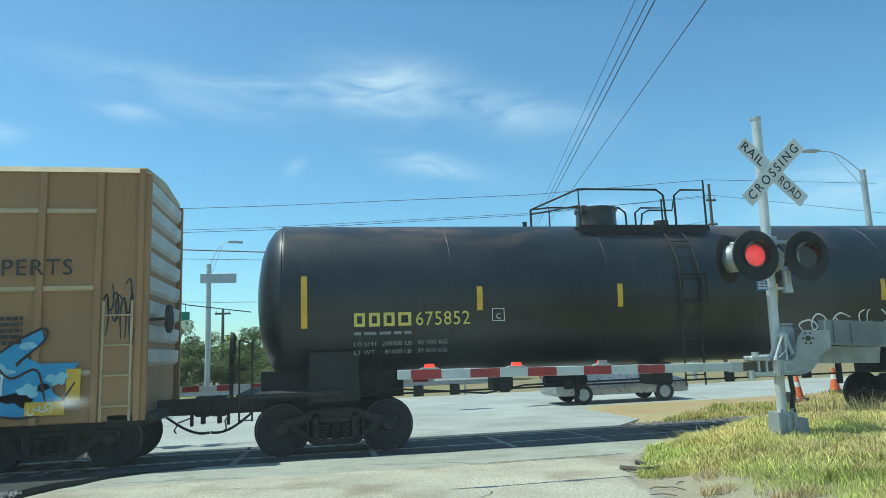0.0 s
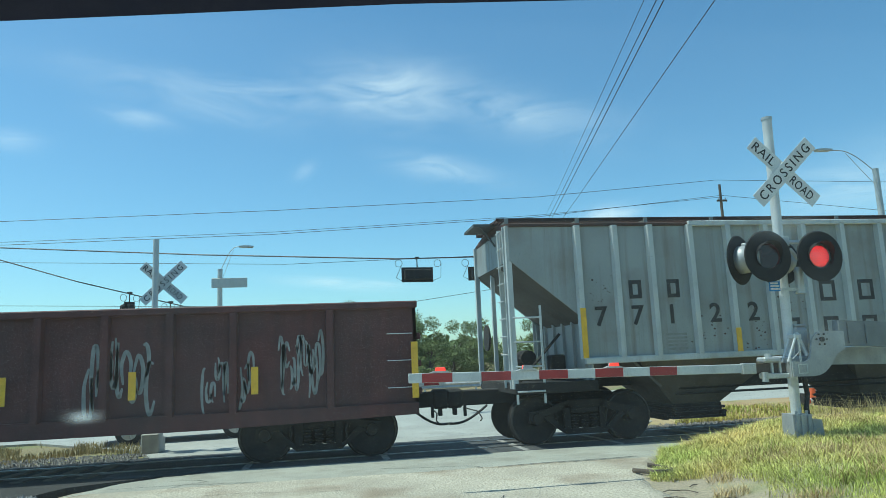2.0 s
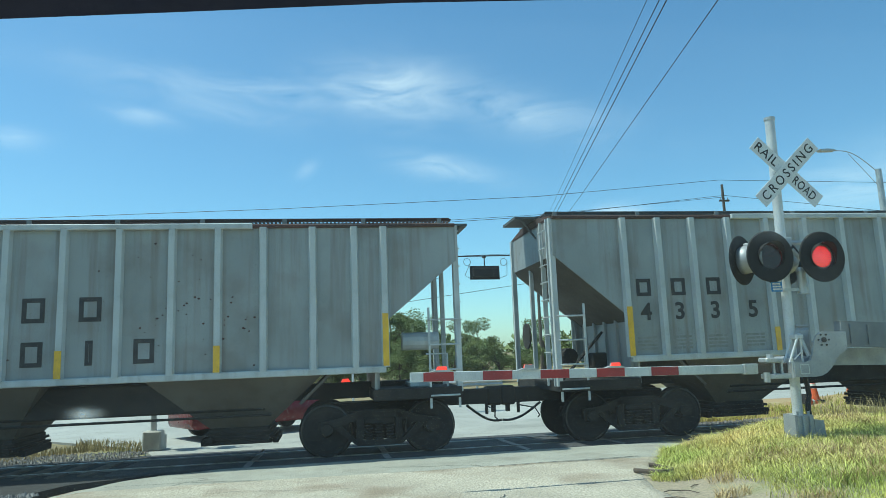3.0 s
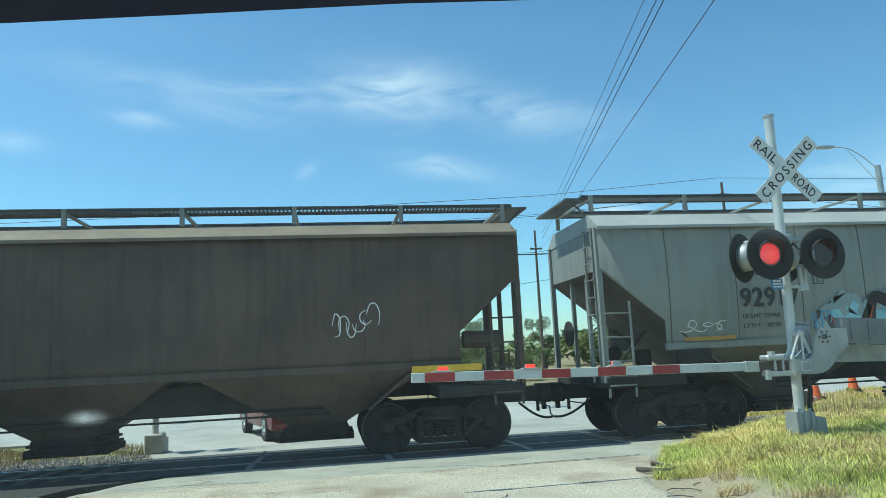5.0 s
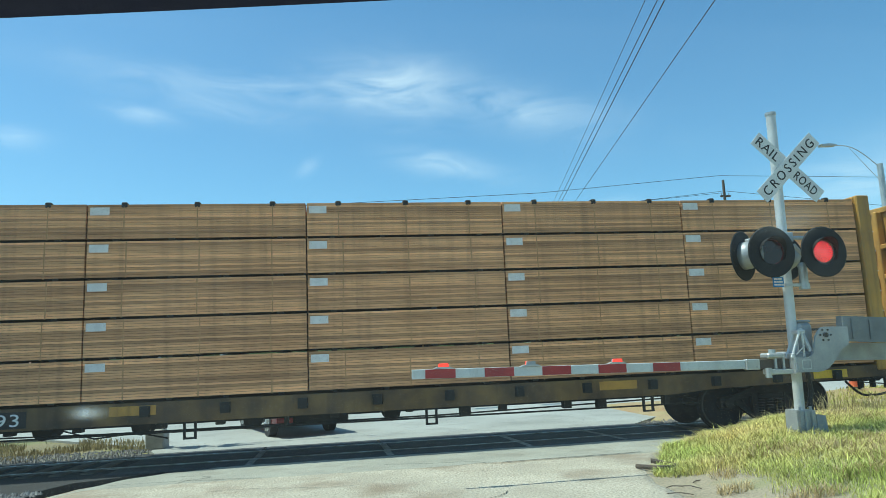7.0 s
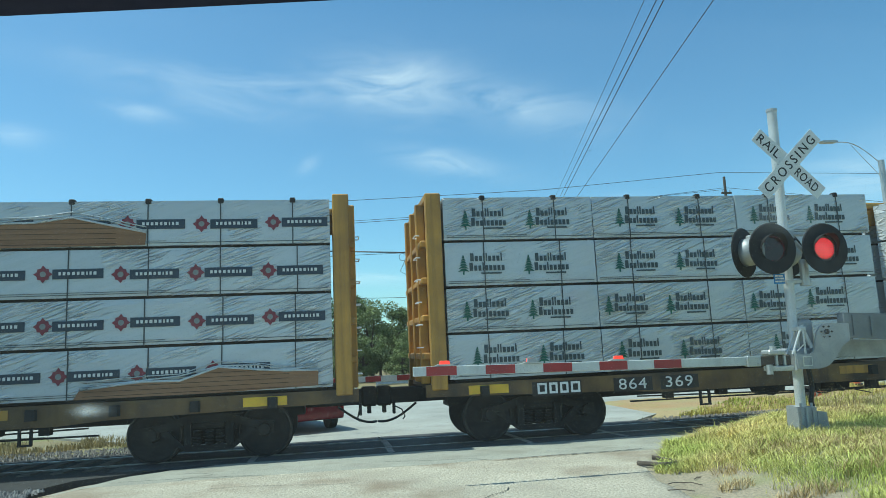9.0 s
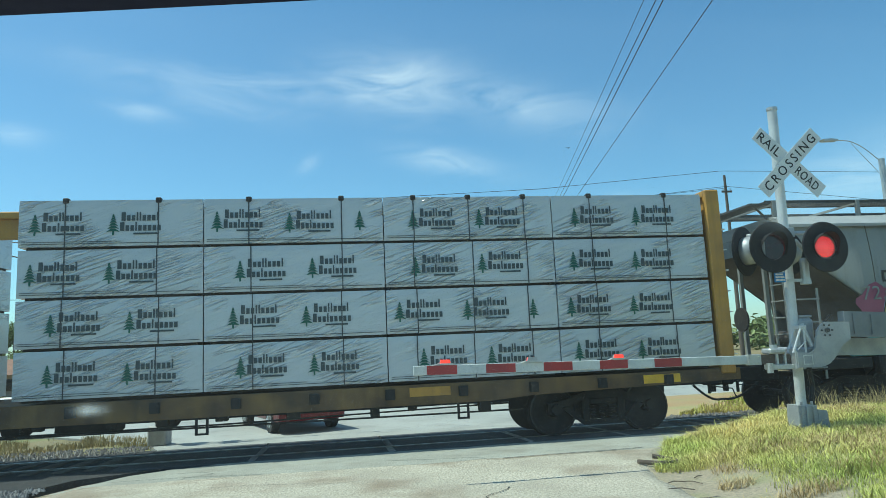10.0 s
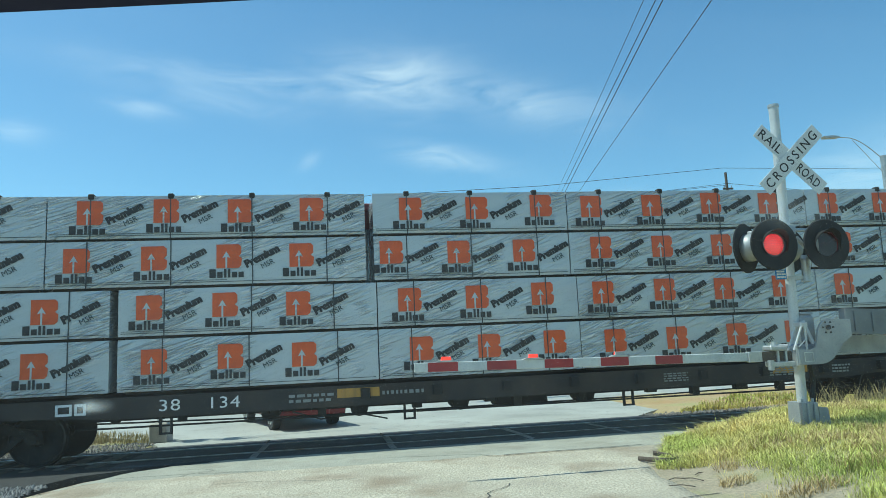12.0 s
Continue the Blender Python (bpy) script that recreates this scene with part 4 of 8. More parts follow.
for k, x in enumerate((-5.05, -3.90, -2.71)):
    bm = B()
    prism(bm, [(x - 0.14, 1.045), (x + 0.14, 1.045), (x + 0.085, 1.068), (x - 0.085, 1.068)], -0.17, -0.08)
    part("lamp_foot", bm, M["galvanised"], arm)
    bm = B()
    prism(bm, [(x - 0.065, 1.068), (x + 0.065, 1.068), (x + 0.055, 1.112), (x - 0.055, 1.112)], -0.165, -0.09)
    if k == 0:
        part("arm_lamp", bm, M["lamp_soft"], arm, "small red arm lamp, lit")
        continue
    bm.free()
    bm = B()
    prism(bm, [(-0.065, 0), (0.065, 0), (0.055, 0.044), (-0.055, 0.044)], -0.037, 0.0)
    front = len(bm.faces)
    prism(bm, [(-0.065, 0), (0.065, 0), (0.055, 0.044), (-0.055, 0.044)], 0.0, 0.037)
    lamp = part("arm_lamp", bm, M["lamp_soft"], arm, "small blinking red arm lamp")
    lamp.data.materials.append(M["cast_grey"])
    for p in lamp.data.polygons:
        if p.center.y > 0.0005:
            p.material_index = 1
    BOARDS.append((lamp, "L" if k == 1 else "R", (x, -0.1275, 1.068)))
bm = B()
pipe(bm, [(0.18, 0.02, 0.92), (0.24, 0.05, 0.6), (0.20, 0.05, 0.40), (0.26, 0.05, 0.15)], 0.035, 8)
part("conduit", bm, M["hose"], signal)

# its twin across the track, seen from behind
twin = thing("crossing_signal", "railroad crossing signal across the tracks with lettered crossbuck", "railroad signal", m=pose(-4.0, 3.05, -0.10, 0, 0, 0))
bm = B()
rod(bm, (0, 0, 0), (0, 0, 4.82), 0.07, 16)
part("mast", bm, M["mast_paint"], twin)
bm = B()
box(bm, -0.2, 0.2, -0.2, 0.2, -0.15, 0.3, 0.03)
part("base", bm, M["concrete"], twin)
crossbuck(twin, 0.16, 0.12, 3.77, 0, 1)
bm = B()
rod(bm, (-0.5, 0, 2.75), (0.5, 0, 2.75), 0.028, 8)
part("cross_arm", bm, M["galvanised"], twin)
for x, y, turn, key in ((-0.40, -0.26, 0, "L"), (0.42, -0.26, 0, "R"), (-0.42, 0.26, 180, "bl"), (0.42, 0.26, 180, "br")):
    f, led = flasher(twin, x, y, 2.62, turn)
    BOARDS.append((led, key, (0, 0.02, 0)))
bm = B()
box(bm, 0.1, 0.5, -0.25, 0.25, 0.8, 1.3, 0.04)
prism(bm, [(-1.6, 0.95), (0.2, 0.85), (0.5, 1.35), (-1.5, 1.35)], 0.2, 0.24)
part("gate_machine", bm, M["cast_grey"], twin)
bm = B()
box(bm, 0.5, 6.9, 0.10, 0.14, 1.05, 1.19)
tarm = part("gate_arm", bm, M["white_sign"], twin, "white gate arm with red bands and lamps")
for k in range(8):
    bm = B()
    box(bm, 0.9 + 0.78 * k, 1.28 + 0.78 * k, 0.094, 0.146, 1.053, 1.187)
    part("red_band", bm, M["red_sheeting"], tarm)
for x in (3.0, 4.4, 6.6):
    bm = B()
    prism(bm, [(x - 0.12, 1.19), (x + 0.12, 1.19), (x + 0.07, 1.28), (x - 0.07, 1.28)], 0.07, 0.17)
    part("arm_lamp", bm, M["lamp_soft"], tarm, "small red arm lamp")


# ---- street furniture beyond the track ----
def line(name, pts, r, label, sag=0.0):
    bm = B()
    full = []
    for a, b in zip(pts, pts[1:]):
        a, b = Vector(a), Vector(b)
        for k in range(6):
            u = k / 6
            full.append(a.lerp(b, u) - Vector((0, 0, sag * 4 * u * (1 - u))))
    full.append(Vector(pts[-1]))
    pipe(bm, full, r, 5)
    return tagged(part(name, bm, M["wire"]), label, "cable")


line("power_line", [(-30, 17, 8.0), (-13.82, 18.11, 8.25), (-2.39, 19.07, 8.87), (10.93, 19.68, 9.64), (22.34, 21.55, 11.05), (35.5, 23.3, 11.4)], 0.013, "thin black overhead power line")
line("power_line", [(-32, 21.5, 7.8), (-15.68, 22.59, 7.97), (-2.7, 23.3, 8.48), (12.26, 24.59, 9.56), (25.48, 26.1, 11.22), (40, 18, 7.5)], 0.014, "thin black overhead power line")
line("power_line", [(-32, 21.5, 7.95), (-15.67, 22.57, 8.11), (-2.7, 23.28, 8.6), (12.26, 24.58, 9.66), (25.48, 26.12, 11.11)], 0.012, "thin black overhead power line")
line("power_line", [(-30, 17.5, 6.5), (-13.84, 18.39, 6.47), (-1.89, 19.38, 6.3), (11.34, 22.07, 7.01), (25.64, 26.33, 9.57)], 0.012, "thin black overhead power line")
line("power_line", [(-40, 30, 6.0), (-18.49, 29.62, 5.58), (-5.84, 29.5, 5.15), (4.65, 30.73, 5.1), (15.29, 33.75, 6.65), (25.42, 26.71, 7.32)], 0.016, "thin black overhead power line")
line("span_wire", [(-20, 16.5, 6.9), (-13.25, 14.17, 6.48), (-4.46, 11.72, 5.65), (2.5, 9.55, 5.06), (7.66, 9.66, 5.12), (15.12, 9.33, 5.32), (21.33, 9.19, 5.78)], 0.024, "heavy black span wire that carries the traffic signals")
line("span_wire", [(-20, 13, 8.0), (-11.85, 11.97, 5.82), (-8.56, 11.56, 4.75), (-6.8, 12.34, 4.29), (-4.77, 13.09, 3.77), (-2.5, 14, 3.5)], 0.02, "black span wire that carries the traffic signals")
for a, b, r in (((6.22, -2.88, 8.12), (16.26, 36.07, 10.47), 0.010), ((6.36, -2.90, 8.12), (16.30, 36.2, 10.1), 0.012), ((7.31, -3.06, 8.08), (16.5, 36.1, 9.7), 0.010), ((5.99, -2.84, 8.13), (16.35, 35.9, 11.2), 0.007)):
    a, b = Vector(a), Vector(b)
    d = a - b
    line("service_line", [tuple(a + d * 0.6 + Vector((0, 0, 1.2))), tuple(a), tuple(a.lerp(b, 0.5) - Vector((0, 0, 0.05))), tuple(b)], r, "service cable that climbs from the pole overhead")


def utility_pole(x, y, h, arms, label):
    p = thing("utility_pole", label, "utility pole", "utility poles", m=pose(x, y, GZ))
    bm = B()
    rod(bm, (0, 0, 0), (0, 0, h), 0.15, 12, 0.08)
    part("shaft", bm, M["wood_pole"], p)
    for z, w in arms:
        bm = B()
        box(bm, -w, w, -0.16, -0.06, z - 0.06, z + 0.06, 0.01)
        part("crossarm", bm, M["wood_pole"], p)
        for xx in (-w + 0.1, w - 0.1):
            bm = B()
            rod(bm, (xx, -0.11, z + 0.06), (xx, -0.11, z + 0.2), 0.04, 8, 0.025)
            part("insulator", bm, M["galvanised"], p)
    return p


utility_pole(16.4, 38.3, 11.5, ((10.0, 0.5),), "weathered wooden utility pole with a short crossarm")
utility_pole(25.5, 26.2, 12.3, ((11.2, 0.35), (9.6, 0.3)), "tall weathered wooden utility pole with wires")
utility_pole(17.0, 48.0, 8.2, (), "distant wooden utility pole")
utility_pole(-6.0, 33.0, 5.3, ((5.0, 0.5),), "short wooden utility pole before the trees")


def street_lamp(x, y, h, reach, rise, label, sign=False):
    p = thing("street_lamp", label, "street lamp", "street lamps", m=pose(x, y, GZ))
    bm = B()
    rod(bm, (0, 0, 0), (0, 0, h), 0.13, 14, 0.11)
    part("pole", bm, M["galvanised"], p)
    bm = B()
    pts = [(reach * u, 0.1 * u, h - 0.15 + (rise + 0.15) * math.sin(min(u * 2.0, 1.57))) for u in [k / 9 for k in range(10)]]
    pipe(bm, pts, 0.016, 6)
    pipe(bm, [(0, 0, h - 0.75), (reach * 0.62, 0.06, h + rise * 0.85)], 0.010, 6)
    part("bracket_arm", bm, M["galvanised"], p)
    bm = B()
    e = pts[-1]
    s = 1 if reach > 0 else -1
    prism(bm, [(e[0] - 0.1 * s, e[2] - 0.03), (e[0] + 0.5 * s, e[2] - 0.05), (e[0] + 0.55 * s, e[2] + 0.02), (e[0] + 0.2 * s, e[2] + 0.05), (e[0] - 0.1 * s, e[2] + 0.03)], -0.05, 0.20)
    part("lamp_head", bm, M["galvanised"], p)
    return p


lamp_r = street_lamp(21.2, 8.8, 8.5, -1.9, 0.75, "grey steel pole with a curved lamp arm and street sign")
bm = B()
box(bm, -0.95, 0.35, -0.25, -0.22, 3.80, 4.22, 0.01)
sg = part("street_sign", bm, M["green_sign"], lamp_r, "green street name sign with white print")
bm = B()
bars(bm, -0.85, -0.252, 3.92, 1.1, 0.18, 1, fill=1.0, broken=4)
part("sign_print", bm, M["white_sign"], sg)
bm = B()
rod(bm, (0, 0, 5.86), (-0.7, -0.2, 5.86), 0.03, 6)
part("signal_hook", bm, M["wire"], lamp_r)
lamp_l = street_lamp(-4.85, 18.9, 6.4, 0.95, 1.05, "grey steel street lamp pole with a blank sign panel")
bm = B()
box(bm, -0.35, 1.25, -0.2, -0.17, 5.5, 5.95, 0.01)
part("sign_panel", bm, M["galvanised"], lamp_l, "plain grey back of a street sign")
p = thing("steel_post", "plain grey steel signal post", "post", m=pose(21.1, 22.4, GZ))
bm = B()
rod(bm, (0, 0, 0), (0, 0, 7.3), 0.14, 12, 0.11)
part("shaft", bm, M["galvanised"], p)


def traffic_signal(x, y, z, w, h, turn, label):
    """Horizontal head under a span wire, with backplate and hangers."""
    s = thing("traffic_signal", label, "traffic signal", "traffic signals", m=pose(x, y, z, 0, 0, turn))
    bm = B()
    box(bm, -w / 2, w / 2, -0.012, 0.012, -h / 2, h / 2, 0.006)
    part("backplate", bm, M["black_paint"], s)
    bm = B()
    box(bm, -w / 2 + 0.08, w / 2 - 0.08, -0.16, -0.012, -h / 2 + 0.08, h / 2 - 0.08, 0.03)
    part("body", bm, M["black_paint"], s)
    for k in (-1, 0, 1):
        bm = B()
        rod(bm, (k * w * 0.29, 0.012, 0), (k * w * 0.29, 0.2, 0), h * 0.3, 14)
        part("visor", bm, M["black_paint"], s)
    bm = B()
    rod(bm, (0, 0, h / 2), (0, 0, h / 2 + 0.34), 0.02, 6)
    box(bm, -0.05, 0.05, -0.09, 0.09, h / 2 + 0.29, h / 2 + 0.36)
    part("hanger", bm, M["wire"], s)
    for sgn, cx in ((-1, -w * 0.58), (1, w * 0.66)):
        bm = B()
        ring = [(cx + 0.13 * math.cos(a), 0, h / 2 + 0.14 + 0.13 * math.sin(a)) for a in [k * 0.7 for k in range(10)]]
        pipe(bm, ring, 0.009, 5)
        pipe(bm, [ring[0], (cx + sgn * 0.1, 0, -0.1), (sgn * w * 0.5, 0, -h * 0.4)], 0.009, 5)
        part("cable_loop", bm, M["wire"], s)
    return s


traffic_signal(3.14, 9.53, 4.49, 1.12, 0.52, 5, "black horizontal traffic signal hung on a span wire, seen from behind")
traffic_signal(5.5, 9.6, 4.49, 1.1, 0.49, 5, "black horizontal traffic signal hung on a span wire, seen from behind")
traffic_signal(-7.0, 12.2, 3.85, 0.42, 0.40, 50, "black traffic signal hung on a span wire, seen edge on")
traffic_signal(-5.7, 12.7, 3.55, 0.45, 0.34, 50, "black traffic signal hung on a span wire, seen edge on")
hs = thing("hanging_sign", "green street sign hung on the span wire", "sign", m=pose(-5.1, 13.0, 3.35, 0, 0, 20))
bm = B()
box(bm, -0.45, 0.45, -0.015, 0.015, -0.16, 0.16, 0.01)
part("panel", bm, M["green_sign"], hs)
bm = B()
rod(bm, (-0.3, 0, 0.16), (-0.3, 0, 0.62), 0.01, 5)
part("hanger", bm, M["wire"], hs)
bm = B()
rod(bm, (0.3, 0, 0.16), (0.3, 0, 0.50), 0.01, 5)
part("hanger", bm, M["wire"], hs)

# small things on the far lot
for x, y, turn, tip in ((12.6, 3.1, 20, 96), (13.9, 4.3, 0, 0), (15.4, 4.6, 50, 0)):
    c = thing("traffic_cone", "orange traffic cone " + ("tipped over on" if tip else "standing on") + " bare earth", "traffic cone", "traffic cones", m=pose(x, y, earth_height(x, y) + (0.15 if tip else 0.0), 0, tip, turn))
    bm = B()
    rod(bm, (0, 0, 0.03), (0, 0, 0.7), 0.15, 14, 0.035)
    body = part("body", bm, M["cone"], c)
    bm = B()
    rod(bm, (0, 0, 0.36), (0, 0, 0.50), 0.096, 14, 0.075)
    part("white_collar", bm, M["white_sign"], c)
    bm = B()
    box(bm, -0.2, 0.2, -0.2, 0.2, 0, 0.035, 0.01)
    part("foot", bm, M["rubber"], c)
cb = thing("concrete_block", "small weathered concrete marker in dry grass", "block", m=pose(-4.0, 3.4, GZ))
bm = B()
box(bm, -0.18, 0.18, -0.18, 0.18, 0, 0.42, 0.03)
part("body", bm, M["concrete"], cb)
pl = thing("marker_post", "thin white marker post before the trees", "post", m=pose(1.1, 19, GZ))
bm = B()
rod(bm, (0, 0, 0), (0, 0, 1.9), 0.05, 8)
part("shaft", bm, M["white_sign"], pl)


def guard_rail(x0, x1, y):
    g = thing("guard_rail", "low grey steel guard rail along the far street", "guard rail", m=pose(x0, y, GZ))
    for k in range(int((x1 - x0) / 2.4) + 1):
        bm = B()
        box(bm, 2.4 * k - 0.05, 2.4 * k + 0.05, 0.03, 0.13, 0, 0.75, 0.01)
        part("post", bm, M["galvanised"], g)
    bm = B()
    prism(bm, [(0.03, 0.48), (-0.03, 0.54), (0.02, 0.62), (-0.03, 0.70), (0.03, 0.78), (0.04, 0.62)], 0, x1 - x0, "x")
    part("beam", bm, M["galvanised"], g)


guard_rail(-30, -2, 17.6)
guard_rail(2, 8, 17.8)


def leaf_crown(centres, n, size, seed):
    """Many small folded leaf clumps round a few uneven centres."""
    r = random.Random(seed)
    verts, faces = [], []
    for k in range(n):
        cx, cy, cz, rx, rz = centres[r.randrange(len(centres))]
        while True:
            p = Vector((r.uniform(-1, 1), r.uniform(-1, 1), r.uniform(-1, 1)))
            if 0.1 < p.length < 1:
                break
        p *= (0.75 + 0.5 * abs(noise.noise(p * 2.1 + Vector((cx, cy, cz)))))
        x, y, z = cx + p.x * rx, cy + p.y * rx, cz + p.z * rz
        s = size * r.uniform(0.5, 1.3)
        e = Euler((r.uniform(-0.9, 0.9), r.uniform(-0.9, 0.9), r.uniform(0, 6.28))).to_matrix()
        b = len(verts)
        for q in ((-1, 0, 0), (0, -0.45, 0.12), (1, 0, -0.1), (0.1, 0.5, 0.12)):
            verts.append(Vector((x, y, z)) + e @ (Vector(q) * s))
        faces += [(b, b + 1, b + 2), (b, b + 2, b + 3)]
    me = bpy.data.meshes.new("crown")
    me.from_pydata(verts, [], faces)
    me.materials.append(M["leaf"])
    return me


def tree_data(seed, h, spread, low):
    r = random.Random(seed)
    bm = B()
    rod(bm, (0, 0, 0), (0.1, 0, h * 0.55), 0.16, 8, 0.09)
    centres = []
    for k in range(13):
        a = r.uniform(0, 6.28)
        d = spread * r.uniform(0.2, 1.0)
        z = h * r.uniform(low, 0.88)
        e = (math.cos(a) * d, math.sin(a) * d, z)
        rod(bm, (0.05, 0, h * r.uniform(0.25, 0.5)), e, 0.06, 6, 0.02)
        centres.append((*e, spread * r.uniform(0.25, 0.48), h * r.uniform(0.08, 0.17)))
    centres.append((0, 0, h * 0.86, spread * 0.4, h * 0.14))
    return mesh_of("trunk", bm, M["bark"]), leaf_crown(centres, 6500, 0.105 * h / 6, seed)


KINDS = [tree_data(s, 6.0, 2.3, lo) for s, lo in ((11, 0.42), (12, 0.18), (13, 0.5), (14, 0.12))]


def tree(x, y, h, kind, label="broad green tree in full leaf beyond the street", wide=1.0):
    t = thing("tree", label, "tree", "trees beyond the street", m=pose(x, y, GZ - 0.03, 0, 0, 37 * (x + y)) @ Matrix.Diagonal((h / 6 * wide, h / 6 * wide, h / 6, 1)))
    piece("trunk", KINDS[kind][0], t)
    piece("crown", KINDS[kind][1], t)


rnd = random.Random(21)
for k in range(26):
    tree(-16 + 1.15 * k + rnd.uniform(-0.4, 0.4), 32.5 + rnd.uniform(-1.5, 2.5), rnd.uniform(2.4, 3.4), 1 if k % 2 else 3, "low leafy shrub in the hedge beyond the street", 1.25)
for x, y, h, k in ((-9.2, 33, 5.0, 0), (-7.2, 38, 4.2, 1), (-11.5, 36, 4.6, 3), (-14.5, 40, 4.4, 1), (-4.5, 40, 4.6, 3), (-2.3, 37, 3.6, 1), (-0.3, 41, 6.6, 2), (1.7, 44, 7.0, 0), (0.4, 37, 3.4, 3),
                   (3.0, 39, 5.6, 0), (4.8, 42, 6.2, 2), (6.5, 40, 5.0, 3), (8.6, 43, 5.4, 1), (-18, 46, 5.4, 0), (-23, 50, 5.4, 3), (-30, 58, 6.6, 0), (-33, 60, 6.2, 2), (-5.8, 34, 3.3, 3), (2.4, 35, 3.2, 1), (5.6, 36, 3.6, 3),
                   (11, 46, 5.2, 1), (14, 48, 5.4, 3), (48, 44, 9.6, 0), (52, 46, 11.4, 2), (56, 44, 11.0, 0), (46, 48, 8.0, 3), (60, 50, 11, 1), (50, 40, 6.5, 1), (38, 56, 7.0, 3), (28, 55, 6.0, 1), (21, 52, 5.5, 3)):
    tree(x, y, h, k)
tagged(new("far_woods", leaf_crown([(x, 75 + 10 * math.sin(x), 1.6 + 0.7 * math.sin(x * 1.7), 5.0, 2.6 + 0.8 * math.sin(x * 0.6)) for x in range(-110, 130, 5)], 22000, 0.6, 77)), "low green woods in the distance", "woods", kind="stuff")

house = thing("house", "low tan house with a brown tiled hip roof beyond the street", "house", m=pose(-24, 42, GZ))
bm = B()
box(bm, -5, 6, -3, 3, 0, 1.55)
part("wall", bm, M["stucco"], house)
bm = B()
loft(bm, [[(-5.6, -3.6, 1.5), (6.6, -3.6, 1.5), (6.6, 3.6, 1.5), (-5.6, 3.6, 1.5)], [(-2.8, -0.2, 2.6), (3.8, -0.2, 2.6), (3.8, 0.2, 2.6), (-2.8, 0.2, 2.6)]])
part("roof", bm, M["roof_tile"], house)
for x in (-2.5, 1.5, 4.2):
    w = B()
    box(w, x - 0.6, x + 0.6, -3.06, -2.98, 0.4, 1.2)
    w = part("window", w, M["car_glass"], house)


# ---- the train ----
SPEED = 17.8          # metres a second, towards -x
NEAR = -1.55          # the side of the cars that faces the road
WHEEL_R = 0.483
AXLE_Z = WHEEL_R - 0.125 + 0.085      # in the truck's space
ROLLING = []          # (thing, its pose at 0 s)
WHEELSETS = []


def wheelset_mesh():
    bm = B()
    rod(bm, (0, -1.05, 0), (0, 1.05, 0), 0.08, 10)
    for s in (-1, 1):
        prof = [(0.60, 0.10), (0.80, 0.12), (0.82, 0.35), (0.815, 0.425), (0.835, 0.45), (0.83, WHEEL_R - 0.01), (0.72, WHEEL_R + 0.0), (0.70, WHEEL_R + 0.027), (0.685, WHEEL_R + 0.02), (0.69, 0.40), (0.70, 0.2)]
        rings = [[(r * math.cos(2 * math.pi * k / 28), s * y, r * math.sin(2 * math.pi * k / 28)) for k in range(28)] for y, r in prof]
        loft(bm, rings)
        for k in range(3):
            a = 2 * math.pi * k / 3
            rod(bm, (0.05 * math.cos(a), s * 1.05, 0.05 * math.sin(a)), (0.05 * math.cos(a), s * 1.07, 0.05 * math.sin(a)), 0.014, 6)
    me = mesh_of("wheelset", bm, M["wheel_steel"])
    me.materials.append(M["wheel_rim"])
    for p in me.polygons:
        c = p.center
        rad = math.hypot(c.x, c.z)
        if 0.435 < rad < 0.49 and abs(c.y) > 0.826:
            p.material_index = 1
    return me


def truck_mesh():
    """Cast side frames with their openings, bolster, springs and brake beam."""
    bm = B()
    hw = 0.965
    for s in (-1, 1):
        y0, y1 = s * 0.93, s * 1.03
        lo, hi = min(y0, y1), max(y0, y1)
        prism(bm, [(-hw - 0.16, 0.40), (-hw - 0.16, 0.60), (-hw + 0.2, 0.66), (-0.35, 0.80), (0.35, 0.80), (hw - 0.2, 0.66), (hw + 0.16, 0.60), (hw + 0.16, 0.40),
                   (hw - 0.12, 0.42), (hw - 0.14, 0.52), (0.62, 0.56), (0.34, 0.66), (-0.34, 0.66), (-0.62, 0.56), (-hw + 0.14, 0.52), (-hw + 0.12, 0.42)], lo, hi)
        prism(bm, [(-hw + 0.12, 0.50), (-hw + 0.26, 0.54), (-0.42, 0.26), (0.42, 0.26), (hw - 0.26, 0.54), (hw - 0.12, 0.50), (0.40, 0.16), (-0.40, 0.16)], lo, hi)
        for x in (-0.36, 0.36):
            box(bm, x - 0.06, x + 0.06, lo, hi, 0.22, 0.74)
        for x in (-0.2, 0.0, 0.2):
            for k in range(5):
                rod(bm, (x, s * 0.98, 0.27 + k * 0.055), (x, s * 0.98, 0.30 + k * 0.055), 0.075, 8)
        box(bm, -0.28, 0.28, lo - 0.01, hi + 0.01, 0.55, 0.66, 0.02)
        for x in (-hw, hw):
            rod(bm, (x, s * 0.98, WHEEL_R), (x, s * 1.10, WHEEL_R), 0.12, 12, 0.10)
    box(bm, -0.2, 0.2, -0.95, 0.95, 0.5, 0.72, 0.03)
    box(bm, -0.60, 0.60, -0.60, 0.60, 0.22, 0.74, 0.05)
    box(bm, -0.9, 0.9, -0.3, 0.3, 0.66, 0.9, 0.03)
    rod(bm, (0, 0, 0.7), (0, 0, 0.86), 0.2, 14)
    for x in (-0.45, 0.45):
        box(bm, x - 0.06, x + 0.06, -0.7, 0.7, 0.36, 0.46)
    return mesh_of("truck", bm, M["undercarriage"])


WHEELSET, TRUCK = wheelset_mesh(), truck_mesh()


